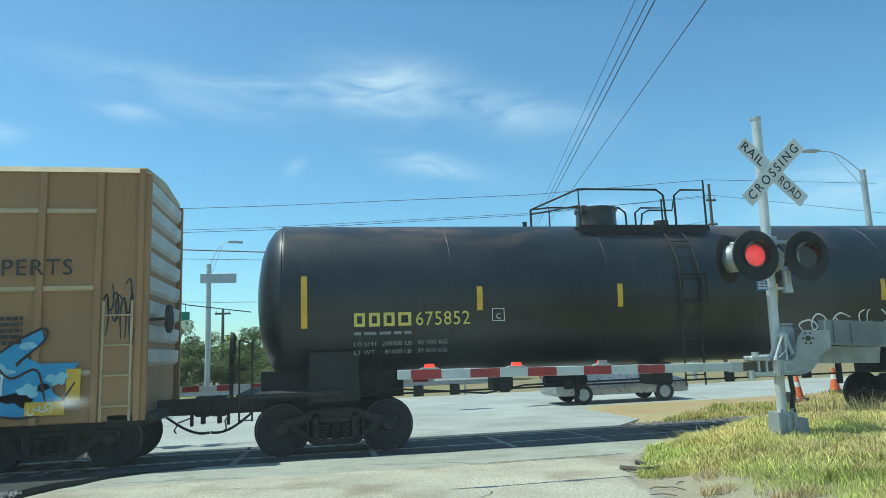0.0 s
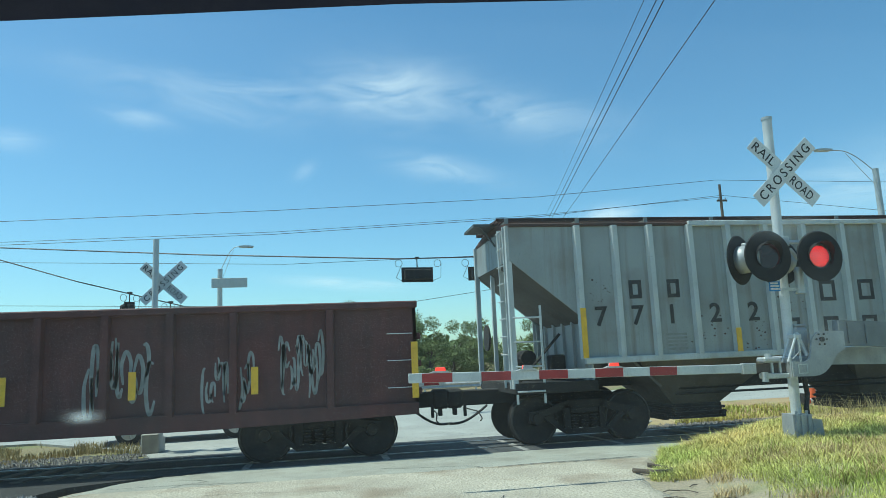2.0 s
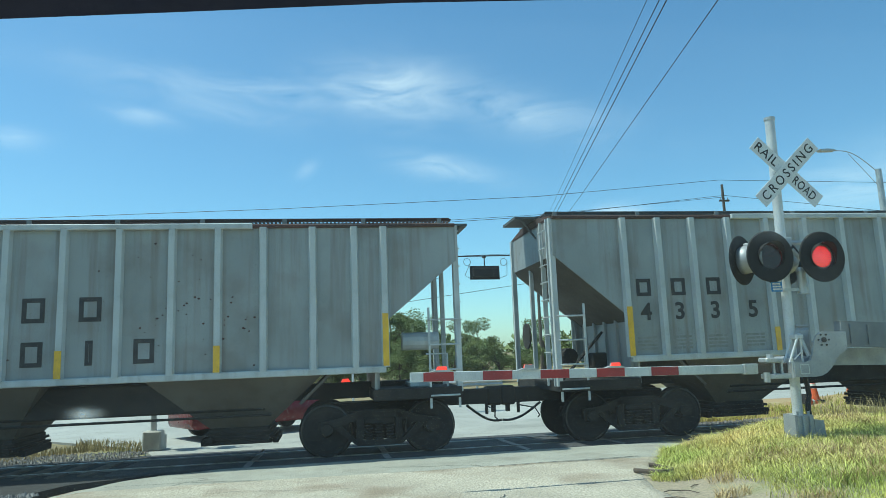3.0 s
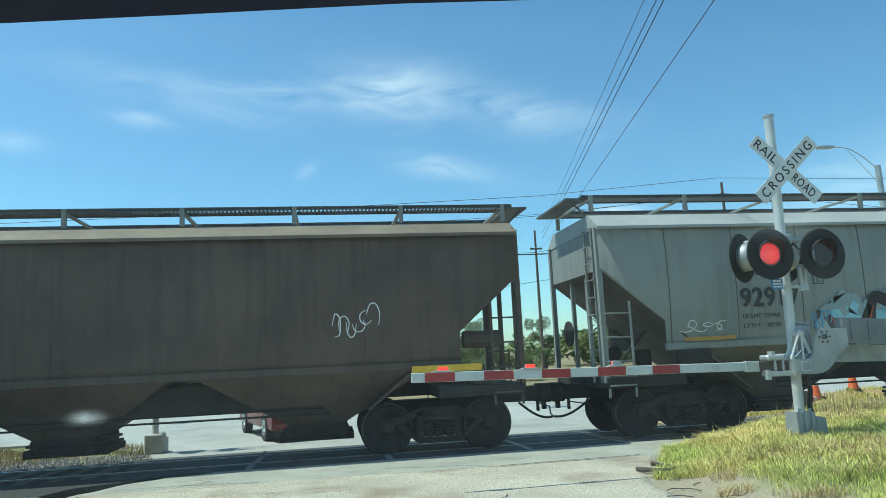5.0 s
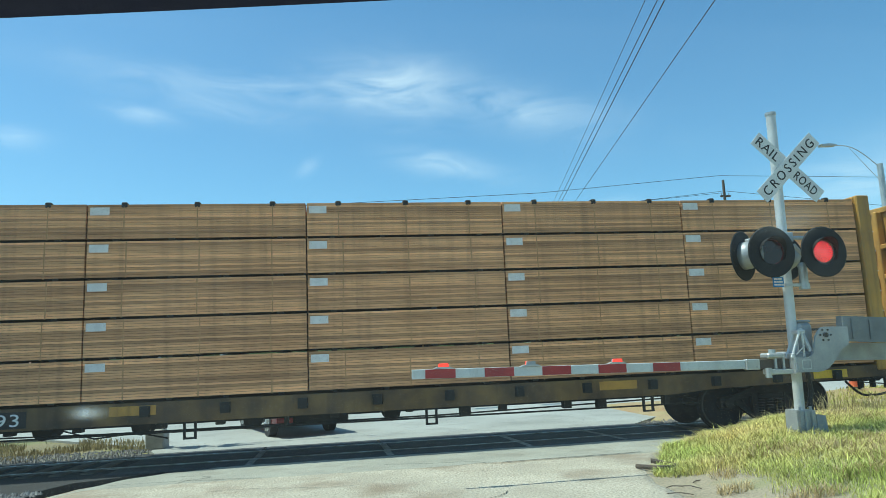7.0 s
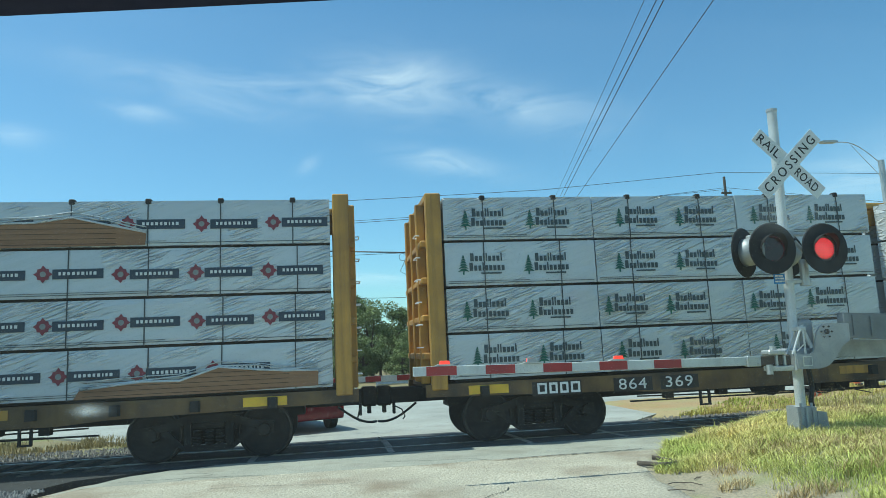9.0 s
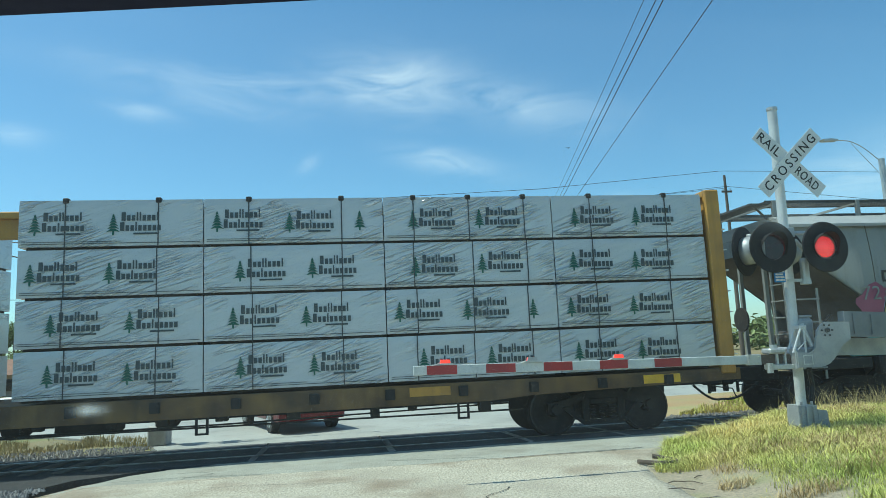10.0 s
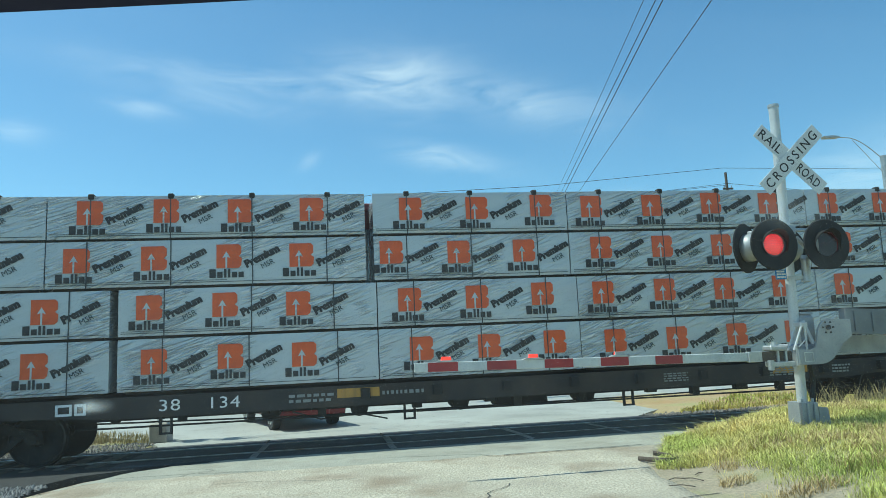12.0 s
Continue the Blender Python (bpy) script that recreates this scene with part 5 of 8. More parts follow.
def coupler(parent, x, way, drop=0.0):
    """Draft gear, knuckle, uncoupling lever and the hanging air hose at one end."""
    bm = B()
    x1 = x + way * 1.35
    box(bm, min(x, x1), max(x, x1), -0.16, 0.16, 0.66, 0.96, 0.02)
    box(bm, min(x - way * 0.05, x + way * 0.28), max(x - way * 0.05, x + way * 0.28), -0.2, 0.2, 0.62, 1.0, 0.05)
    box(bm, x + way * 0.3 - 0.03, x + way * 0.3 + 0.03, -0.25, -0.2, 0.46, 0.7, 0.01)
    box(bm, x + way * 0.12 - 0.04, x + way * 0.12 + 0.04, -0.12, 0.0, 0.48, 0.64, 0.01)
    part("coupler", bm, M["undercarriage"], parent)
    bm = B()
    pts = []
    for k in range(9):
        u = k / 8
        pts.append((x + way * 0.75 * (1 - u) - way * 0.02, -0.35 + 0.2 * u, 0.66 - 0.36 * math.sin(u * 1.75) + 0.02 * u))
    pipe(bm, pts, 0.026, 6)
    part("air_hose", bm, M["hose"], parent, "black rubber air hose")
    bm = B()
    pipe(bm, [(x + way * 0.3, -0.3, 0.62), (x + way * 0.36, -1.2, 0.62), (x + way * 0.40, -1.35, 0.50), (x + way * 0.36, -1.38, 0.46)], 0.013, 6)
    part("uncoupling_lever", bm, M["undercarriage"], parent)


def rolling_car(name, x0, length, truck_at, label, category="rail car"):
    c = thing(name, label, category, "cars of the freight train", m=pose(x0, 0, 0))
    ROLLING.append((c, x0))
    for x in (truck_at, length - truck_at):
        t = piece("truck", TRUCK, c, pose(x, 0, -0.085))
        for dx in (-0.965, 0.965):
            w = piece("wheelset", WHEELSET, t, pose(dx, 0, AXLE_Z))
            WHEELSETS.append((w, dx, len(WHEELSETS)))
    coupler(c, 0.03, 1)
    coupler(c, length - 0.03, -1)
    return c


def ladder(parent, x0, x1, y, z0, z1, n, mat, name="ladder", rail=True, r=0.014):
    bm = B()
    if rail:
        for x in (x0, x1):
            box(bm, x - 0.02, x + 0.02, y - 0.02, y + 0.01, z0, z1)
    for k in range(n):
        z = z0 + (z1 - z0) * (k + 0.5) / n
        pipe(bm, [(x0, y, z), (x0, y - 0.05, z), (x1, y - 0.05, z), (x1, y, z)], r, 6)
    return part(name, bm, mat, parent)


def paint(parent, name, shapes, y, mat, label="", lift=0.0):
    """Flat paint in free outlines on a side of the car; overlapping coats lie on one another."""
    bm = B()
    for i, sh in enumerate(shapes):
        vs = [bm.verts.new((px, y - lift * (i % 3), pz)) for px, pz in sh]
        bm.faces.new(vs)
    bmesh.ops.remove_doubles(bm, verts=bm.verts, dist=0.0004)
    ob = part(name, bm, mat, parent, label)
    return ob


def blob(cx, cz, rx, rz, seed, n=22, rough=0.22):
    r = random.Random(seed)
    k1, k2 = r.uniform(0, 6), r.uniform(0, 6)
    return [(cx + rx * math.cos(a) * (1 + rough * math.sin(3 * a + k1) * 0.6 + rough * math.sin(5 * a + k2) * 0.5),
             cz + rz * math.sin(a) * (1 + rough * math.sin(4 * a + k2) * 0.6 + rough * math.sin(7 * a + k1) * 0.4)) for a in [2 * math.pi * i / n for i in range(n)]]


def stroke(pts, w):
    """A brush stroke outline along a smooth path, thick in the middle."""
    P = [Vector(p) for p in pts]
    path = []
    for i in range(len(P) - 1):
        a, b, c, d = P[max(i - 1, 0)], P[i], P[i + 1], P[min(i + 2, len(P) - 1)]
        for k in range(6):
            u = k / 6
            path.append(0.5 * ((2 * b) + (c - a) * u + (2 * a - 5 * b + 4 * c - d) * u * u + (3 * b - a - 3 * c + d) * u ** 3))
    path.append(P[-1])
    n = len(path)
    edge = []
    for i in range(n):
        d = path[min(i + 1, n - 1)] - path[max(i - 1, 0)]
        d = d.normalized() if d.length > 1e-6 else Vector((1, 0))
        k = w / 2 * (0.45 + 0.55 * math.sin(math.pi * (i + 0.5) / n))
        m = Vector((-d.y, d.x)) * k
        edge.append((tuple(path[i] + m), tuple(path[i] - m)))
    return [[a[0], a[1], b[1], b[0]] for a, b in zip(edge, edge[1:])]


def scrawl(parent, name, x, z, w, h, n, width, y, mat, seed, label="", tall=0.5):
    """Looping scrawl without words."""
    r = random.Random(seed)
    shapes = []
    for k in range(n):
        cx, cz = x + w * (k + 0.5) / n, z + h * r.uniform(0.25, 0.75)
        a0, rx, rz = r.uniform(0, 6.28), w / n * r.uniform(0.5, 0.95), h * r.uniform(0.2, 0.5)
        turn = r.choice((-1, 1)) * r.uniform(0.8, 1.4)
        pts = [(cx + rx * math.cos(a0 + turn * q), cz + rz * math.sin(a0 + turn * q)) for q in range(5)]
        shapes.append(stroke(pts, width))
    shapes = [[(px, pz) for px, pz in quad] for s in shapes for quad in s]
    return paint(parent, name, shapes, y, mat, label)


# boxcar ---------------------------------------------------------------
def boxcar(x0, L):
    c = rolling_car("boxcar", x0, L, 2.5, "tan brown boxcar with raised panels and blue graffiti")
    e0, e1, zb, zt = 0.95, L - 0.97, 0.72, 5.1
    bm = B()
    box(bm, e0, e1, -1.5, 1.5, zb, zt - 0.05, 0.02)
    part("body", bm, M["boxcar_tan"], c)
    bm = B()
    prism(bm, [(-1.55, zt - 0.1), (-1.50, zt), (0, zt + 0.12), (1.50, zt), (1.55, zt - 0.1)], e0 - 0.02, e1 + 0.02, "x")
    part("roof", bm, M["boxcar_trim"], c)
    # raised grid of battens on the side
    cols = [e1 - 0.72 - 0.92 * k for k in range(16)]
    for x in cols:
        bm = B()
        box(bm, x - 0.06, x + 0.06, -1.56, -1.5, zb, zt - 0.12, 0.012)
        part("side_post", bm, M["boxcar_tan"], c)
    for a, b in zip(cols, cols[1:]):
        for z in (1.55, 2.98, 4.32):
            bm = B()
            box(bm, b + 0.06, a - 0.06, -1.535, -1.5, z - 0.035, z + 0.035, 0.008)
            box(bm, b + 0.07, a - 0.07, -1.538, -1.5, z - 0.05, z - 0.037)
            part("panel_rail", bm, M["boxcar_trim"], c)
    bm = B()
    box(bm, e1 - 0.09, e1 + 0.015, -1.57, -1.5, zb, zt - 0.02, 0.01)
    part("corner_post", bm, M["boxcar_tan"], c)
    ladder(c, e1 - 0.62, e1 - 0.16, -1.5, 0.72, 2.75, 4, M["boxcar_trim"])
    # pressed end with deep horizontal corrugations
    bm = B()
    rib = 8
    for k in range(rib):
        z0 = 1.6 + k * 0.43
        prism(bm, [(e1, z0 + 0.02), (e1 + 0.07, z0 + 0.08), (e1 + 0.08, z0 + 0.30), (e1, z0 + 0.33)], -1.42, 1.42)
    part("end_wall", bm, M["boxcar_end"], c, "pale corrugated end wall")
    for s in (-1.46, 1.46):
        bm = B()
        box(bm, e1, e1 + 0.10, s - 0.06, s + 0.06, zb, zt - 0.1, 0.01)
        part("end_post", bm, M["boxcar_tan"], c)
    bm = B()
    rod(bm, (e1 + 0.30, -0.9, 2.45), (e1 + 0.36, -0.9, 2.45), 0.26, 16)
    rod(bm, (e1, -0.9, 2.45), (e1 + 0.36, -0.9, 2.45), 0.03, 6)
    part("brake_wheel", bm, M["undercarriage"], c)
    bm = B()
    box(bm, e0, e1, -1.2, 1.2, 0.60, 0.74)
    box(bm, e1 - 0.5, e1 + 0.3, -1.5, 1.5, 0.7, 0.82)
    part("underframe", bm, M["undercarriage"], c)
    piece("lettering", words("XPERTS", 0.27, 0.006, M["letter_black"], 1.1, 1.42), c, pose(e1 - 2.54, -1.566, 3.20))
    scrawl(c, "graffiti", e1 - 0.62, 2.15, 0.5, 0.95, 7, 0.035, -1.506, M["letter_black"], 3, "black scrawled tag")
    wings = [[(e1 - 2.7, 1.7), (e1 - 2.5, 2.15), (e1 - 2.75, 2.35), (e1 - 3.0, 2.1)], [(e1 - 2.4, 1.7), (e1 - 2.0, 2.05), (e1 - 1.55, 2.28), (e1 - 1.5, 2.1), (e1 - 1.9, 1.75)],
             [(e1 - 2.0, 1.5), (e1 - 1.5, 1.72), (e1 - 0.95, 1.72), (e1 - 1.1, 1.5), (e1 - 1.5, 1.25)], [(e1 - 2.2, 1.2), (e1 - 1.7, 1.3), (e1 - 1.3, 1.0), (e1 - 1.8, 0.85), (e1 - 2.4, 0.95)]]
    paint(c, "graffiti", [blob(e1 - 2.75, 1.4, 0.62, 0.45, 5, rough=0.4), blob(e1 - 1.95, 1.45, 0.45, 0.40, 8, rough=0.5), blob(e1 - 3.8, 1.4, 0.7, 0.55, 15, rough=0.4), blob(e1 - 1.5, 1.15, 0.25, 0.22, 9)] + wings, -1.568, M["paint_blue"], "sky-blue spray-paint piece", 0.0009)
    paint(c, "graffiti", [blob(e1 - 2.55 + 0.42 * k, 1.45 + 0.18 * math.sin(k * 2.1), 0.16, 0.10, 40 + k, rough=0.5) for k in range(4)] + [blob(e1 - 2.75, 2.1, 0.10, 0.14, 50), blob(e1 - 1.75, 2.02, 0.14, 0.06, 51), blob(e1 - 3.5, 1.5, 0.3, 0.15, 52)], -1.572, M["paint_sky"], "pale blue spray-paint lights", 0.0009)
    lines_ = ([(e1 - 3.2, 1.9), (e1 - 2.9, 1.35), (e1 - 2.5, 1.75), (e1 - 2.2, 1.15)], [(e1 - 2.3, 1.85), (e1 - 2.0, 1.5), (e1 - 1.6, 1.62), (e1 - 1.45, 1.1)], [(e1 - 3.0, 2.08), (e1 - 2.75, 2.35), (e1 - 2.5, 2.15), (e1 - 2.68, 1.75)],
              [(e1 - 2.4, 1.72), (e1 - 1.95, 2.08), (e1 - 1.52, 2.3), (e1 - 1.5, 2.1), (e1 - 1.9, 1.75)], [(e1 - 2.4, 0.95), (e1 - 1.8, 0.85), (e1 - 1.3, 1.0), (e1 - 1.0, 1.4)], [(e1 - 2.9, 1.05), (e1 - 2.6, 1.2), (e1 - 2.3, 1.0)])
    paint(c, "graffiti", sum([stroke(p, 0.045) for p in lines_], []), -1.575, M["paint_black"], "dark outlines")
    bm = B()
    box(bm, e1 - 2.48, e1 - 2.1, -1.578, -1.57, 1.22, 1.56)
    part("placard", bm, M["white_letter"], c)
    bm = B()
    box(bm, e1 - 2.45, e1 - 2.13, -1.581, -1.578, 1.25, 1.53)
    part("placard_field", bm, M["paint_blue"], c)
    bm = B()
    box(bm, e1 - 1.75, e1 - 1.15, -1.578, -1.57, 0.88, 1.10)
    part("stencil_panel", bm, M["reflector"], c)
    scrawl(c, "graffiti", e1 - 1.7, 0.90, 0.35, 0.16, 4, 0.022, -1.58, M["white_letter"], 8, "small white tag")
    bm = B()
    box(bm, e1 - 1.14, e1 - 0.92, -1.57, -1.56, 1.1, 1.62)
    part("reflector", bm, M["reflector"], c)
    bm = B()
    bars(bm, e1 - 2.3, -1.566, 2.05, 0.45, 0.5, 5, seed=4)
    part("data_print", bm, M["letter_black"], c)


# tank car -------------------------------------------------------------
def tank_car(x0, L):
    c = rolling_car("tank_car", x0, L, 2.32, "glossy black tank car with yellow reflectors and top platform")
    e0, e1, zc, R = 0.86, L - 0.62, 2.78, 1.50
    prof = [(e0, 0.02), (e0 + 0.03, 0.5), (e0 + 0.10, 0.9), (e0 + 0.21, 1.2), (e0 + 0.34, 1.39), (e0 + 0.46, 1.475), (e0 + 0.52, R)]
    xs = prof + [(e0 + 0.56, R)] + [(e0 + 0.52 + (e1 - e0 - 1.04) * k / 6, R) for k in range(1, 6)] + [(e1 - (x - e0), r) for x, r in prof[::-1]]
    bm = B()
    loft(bm, [[(x, r * math.cos(2 * math.pi * k / 56), zc + r * math.sin(2 * math.pi * k / 56)) for k in range(56)] for x, r in xs])
    shell = part("tank_shell", bm, M["tank_black"], c, "black painted steel tank, sooty and rust-stained on top", smooth=True)
    for x in [e0 + 0.5 + (e1 - e0 - 1.0) * k / 5 for k in range(6)]:
        bm = B()
        loft(bm, [[(xx, rr * math.cos(2 * math.pi * k / 56), zc + rr * math.sin(2 * math.pi * k / 56)) for k in range(56)] for xx, rr in ((x - 0.012, R - 0.01), (x - 0.010, R + 0.004), (x + 0.010, R + 0.004), (x + 0.012, R - 0.01))])
        part("weld_seam", bm, M["tank_black"], shell, smooth=True)
    bm = B()
    for x in (2.3, L - 2.3):
        prism(bm, [(-1.30, 0.86), (1.30, 0.86), (1.18, 1.75), (-1.18, 1.75)], x - 0.45, x + 0.45, "x")
        box(bm, x - 1.35, x + 1.35, -0.5, 0.5, 0.86, 1.42)
    box(bm, 0.6, 2.6, -1.45, 1.45, 0.98, 1.06)
    box(bm, L - 2.6, L - 0.6, -1.45, 1.45, 0.98, 1.06)
    box(bm, L / 2 - 3.7, L / 2 - 3.3, -0.7, -0.2, 0.88, 1.25, 0.03)
    rod(bm, (L / 2 - 2.6, -0.5, 1.02), (L / 2 - 1.7, -0.5, 1.02), 0.10, 12)
    box(bm, L / 2 - 0.2, L / 2 + 0.2, -0.6, 0.2, 0.84, 1.3, 0.04)
    pipe(bm, [(3.4, -0.9, 1.02), (5.2, -0.9, 0.86), (6.0, -0.9, 0.98), (L / 2, -0.9, 1.0)], 0.02, 6)
    for x in (3.9, 4.6, 5.6, 6.9, L / 2 + 1.3, L / 2 + 3.1):
        box(bm, x - 0.10, x + 0.08, -0.95, -0.85, 0.86, 1.06, 0.01)
    pipe(bm, [(3.4, -0.75, 0.92), (L - 3.4, -0.75, 0.92)], 0.02, 6)
    for x in (L / 2 - 2, L / 2 + 2.5, L / 2 + 4):
        box(bm, x - 0.04, x + 0.04, -0.8, -0.7, 0.7, 1.3)
    part("underframe", bm, M["undercarriage"], c)
    # platform with rails over the manway
    px0, px1, pz = 7.35, 10.25, 4.12
    bm = B()
    for k in range(5):
        box(bm, px0, px1, -0.92 + 0.14 * k, -0.82 + 0.14 * k, pz, pz + 0.03)
        box(bm, px0, px1, 0.82 - 0.14 * k, 0.92 - 0.14 * k, pz, pz + 0.03)
    box(bm, px0, px1, -0.95, -0.90, pz - 0.1, pz + 0.04)
    box(bm, px0, px1, 0.90, 0.95, pz - 0.1, pz + 0.04)
    for x in (px0, px1 - 0.05):
        box(bm, x, x + 0.05, -0.92, 0.92, pz - 0.02, pz + 0.04)
    part("platform", bm, M["black_paint"], c)
    bm = B()
    top = pz + 0.80
    for s in (-1, 1):
        y = 0.92 * s
        pipe(bm, [(px0, y, pz), (px0, y, top), (px0 + 1.75, y, top), (px0 + 1.9, y, top - 0.12), (px0 + 1.93, y, pz)], 0.024, 7)
        pipe(bm, [(px1 - 0.75, y, pz), (px1 - 0.75, y, top - 0.12), (px1 - 0.6, y, top), (px1 - 0.05, y, top), (px1 - 0.05, y, pz)], 0.024, 7)
        pipe(bm, [(px1 - 0.05, y, top), (px1 - 0.05, y, top + 0.22)], 0.02, 6)
    pipe(bm, [(px0, -0.92, top), (px0 - 0.75, 0, top - 0.25), (px0, 0.92, top)], 0.02, 6)
    pipe(bm, [(px0 - 0.75, 0, top - 0.25), (px0 - 0.75, 0, pz)], 0.024, 6)
    pipe(bm, [(px0 - 0.75, 0, top - 0.35), (px0, -0.92, top - 0.35)], 0.018, 6)
    pipe(bm, [(px0 + 1.45, -0.7, pz), (px0 + 1.5, -0.7, pz + 0.32), (px0 + 1.65, -0.7, pz + 0.40), (px0 + 2.2, -0.7, pz + 0.40), (px1 - 0.75, -0.92, top - 0.15)], 0.02, 6)
    part("handrail", bm, M["black_paint"], c, "black pipe safety rail")
    bm = B()
    rod(bm, (px0 + 0.75, 0, 4.2), (px0 + 0.75, 0, 4.62), 0.44, 24)
    rod(bm, (px0 + 0.75, 0, 4.62), (px0 + 0.75, 0, 4.68), 0.47, 24)
    box(bm, px0 + 0.30, px0 + 0.45, -0.3, -0.1, 4.55, 4.72, 0.02)
    part("manway", bm, M["tank_black"], c, "round manway dome with bolted lid")
    bm = B()
    rod(bm, (px0 + 2.3, 0, 4.2), (px0 + 2.3, 0, 4.42), 0.16, 12)
    rod(bm, (px0 - 0.9, 0, 4.2), (px0 - 0.9, 0, 4.40), 0.05, 8)
    part("valve", bm, M["undercarriage"], c)
    # side ladder that follows the shell
    bm = B()
    lx = 9.15
    arcs = [(-(R + 0.06) * math.sin(a), zc + (R + 0.06) * math.cos(a)) for a in [radians(v) for v in range(35, 116, 8)]]
    for x in (lx, lx + 0.42):
        pipe(bm, [(x, y, z) for y, z in arcs] + [(x, arcs[-1][0] + 0.02, 0.85)], 0.02, 6)
    for y, z in arcs[::2] + [(arcs[-1][0], 1.75), (arcs[-1][0], 1.4), (arcs[-1][0], 1.05)]:
        pipe(bm, [(lx, y, z), (lx + 0.42, y, z)], 0.014, 6)
    part("ladder", bm, M["black_paint"], c)
    bm = B()
    for x in (lx - 0.06, lx + 0.48):
        box(bm, x, x + 0.03, -1.62, -1.58, 2.45, 3.05)
    box(bm, lx - 0.06, lx + 0.51, -1.62, -1.58, 2.45, 2.48)
    box(bm, lx - 0.06, lx + 0.51, -1.62, -1.58, 3.02, 3.05)
    part("ladder_guard", bm, M["black_paint"], c)
    for x in (0.75, L - 0.75):
        bm = B()
        for xx in (x - 0.1, x + 0.12):
            rod(bm, (xx, -1.42, 0.6), (xx, -1.42, 2.0), 0.018, 6)
        pipe(bm, [(x - 0.1, -1.42, 2.0), (x - 0.1, 1.42, 2.0)], 0.018, 6)
        for z in (0.62, 0.95, 1.5):
            rod(bm, (x - 0.1, -1.42, z), (x + 0.12, -1.42, z), 0.012, 6)
        part("end_rail", bm, M["black_paint"], c)
    bm = B()
    rod(bm, (0.42, -0.6, 1.9), (0.47, -0.6, 1.9), 0.28, 18)
    rod(bm, (0.42, -0.6, 1.0), (0.42, -0.6, 1.9), 0.04, 8)
    part("brake_wheel", bm, M["undercarriage"], c)
    # reflectors, marks and print follow the belly of the tank
    def on_shell(z):
        return -math.sqrt(max(R * R - (z - zc) ** 2, 0.01)) - 0.006
    for x, z0, z1 in ((1.77, 2.18, 3.12), (16.73, 2.18, 3.12), (5.02, 2.43, 2.88), (7.85, 2.43, 2.88), (11.25, 2.43, 2.88), (13.8, 2.43, 2.88)):
        bm = B()
        n = 8
        for k in range(n):
            a, b = z0 + (z1 - z0) * k / n, z0 + (z1 - z0) * (k + 1) / n
            vs = [bm.verts.new(p) for p in ((x - 0.055, on_shell(a), a), (x + 0.055, on_shell(a), a), (x + 0.055, on_shell(b), b), (x - 0.055, on_shell(b), b))]
            bm.faces.new(vs)
        part("reflector", bm, M["reflector"], c, "vertical yellow reflector strip")
    bm = B()
    frame_marks(bm, 2.66, -1.462, 2.18, 0.25, (0.2, 0.2, 0.2, 0.24), 0.07, 0.055)
    part("reporting_mark", bm, M["yellow_letter"], c, "yellow painted blocks")
    piece("lettering", words("675852", 0.25, 0.006, M["yellow_letter"], 1.1, 1.02), c, pose(3.80, -1.462, 2.18))
    bm = B()
    bars(bm, 2.66, -1.44, 2.03, 1.05, 0.06, 1, fill=0.9, broken=4)
    part("slogan_print", bm, M["faint_letter"], c)
    for z, a, b in ((1.83, "LD LMT  208300 LB   92 700 KG", 0), (1.68, "LT WT     81600 LB   37 000 KG", 0)):
        piece("lettering", words(a, 0.075, 0.004, M["faint_letter"], 1.0, 1.72), c, pose(2.66, -1.22 - 0.5 * (z - 1.4), z))
    bm = B()
    bars(bm, 15.15, -1.468, 2.2, 1.2, 0.55, 7, fill=0.55, broken=5, seed=6)
    part("stencil_table", bm, M["white_letter"], c, "white stencilled data table")
    bm = B()
    frame_marks(bm, 5.25, -1.478, 2.22, 0.24, (0.24,), 0, 0.012)
    piece("lettering", words("C", 0.10, 0.004, M["white_letter"]), c, pose(5.33, -1.474, 2.26))
    part("class_plate", bm, M["white_letter"], c)
    bm = B()
    frame_marks(bm, 14.5, -1.39, 1.78, 0.25, (0.2, 0.2), 0.02, 0.012)
    part("placard", bm, M["white_letter"], c)
    scrawl(c, "graffiti", 11.85, 1.66, 2.2, 0.55, 8, 0.035, -1.40, M["white_letter"], 12, "thin white scrawl")


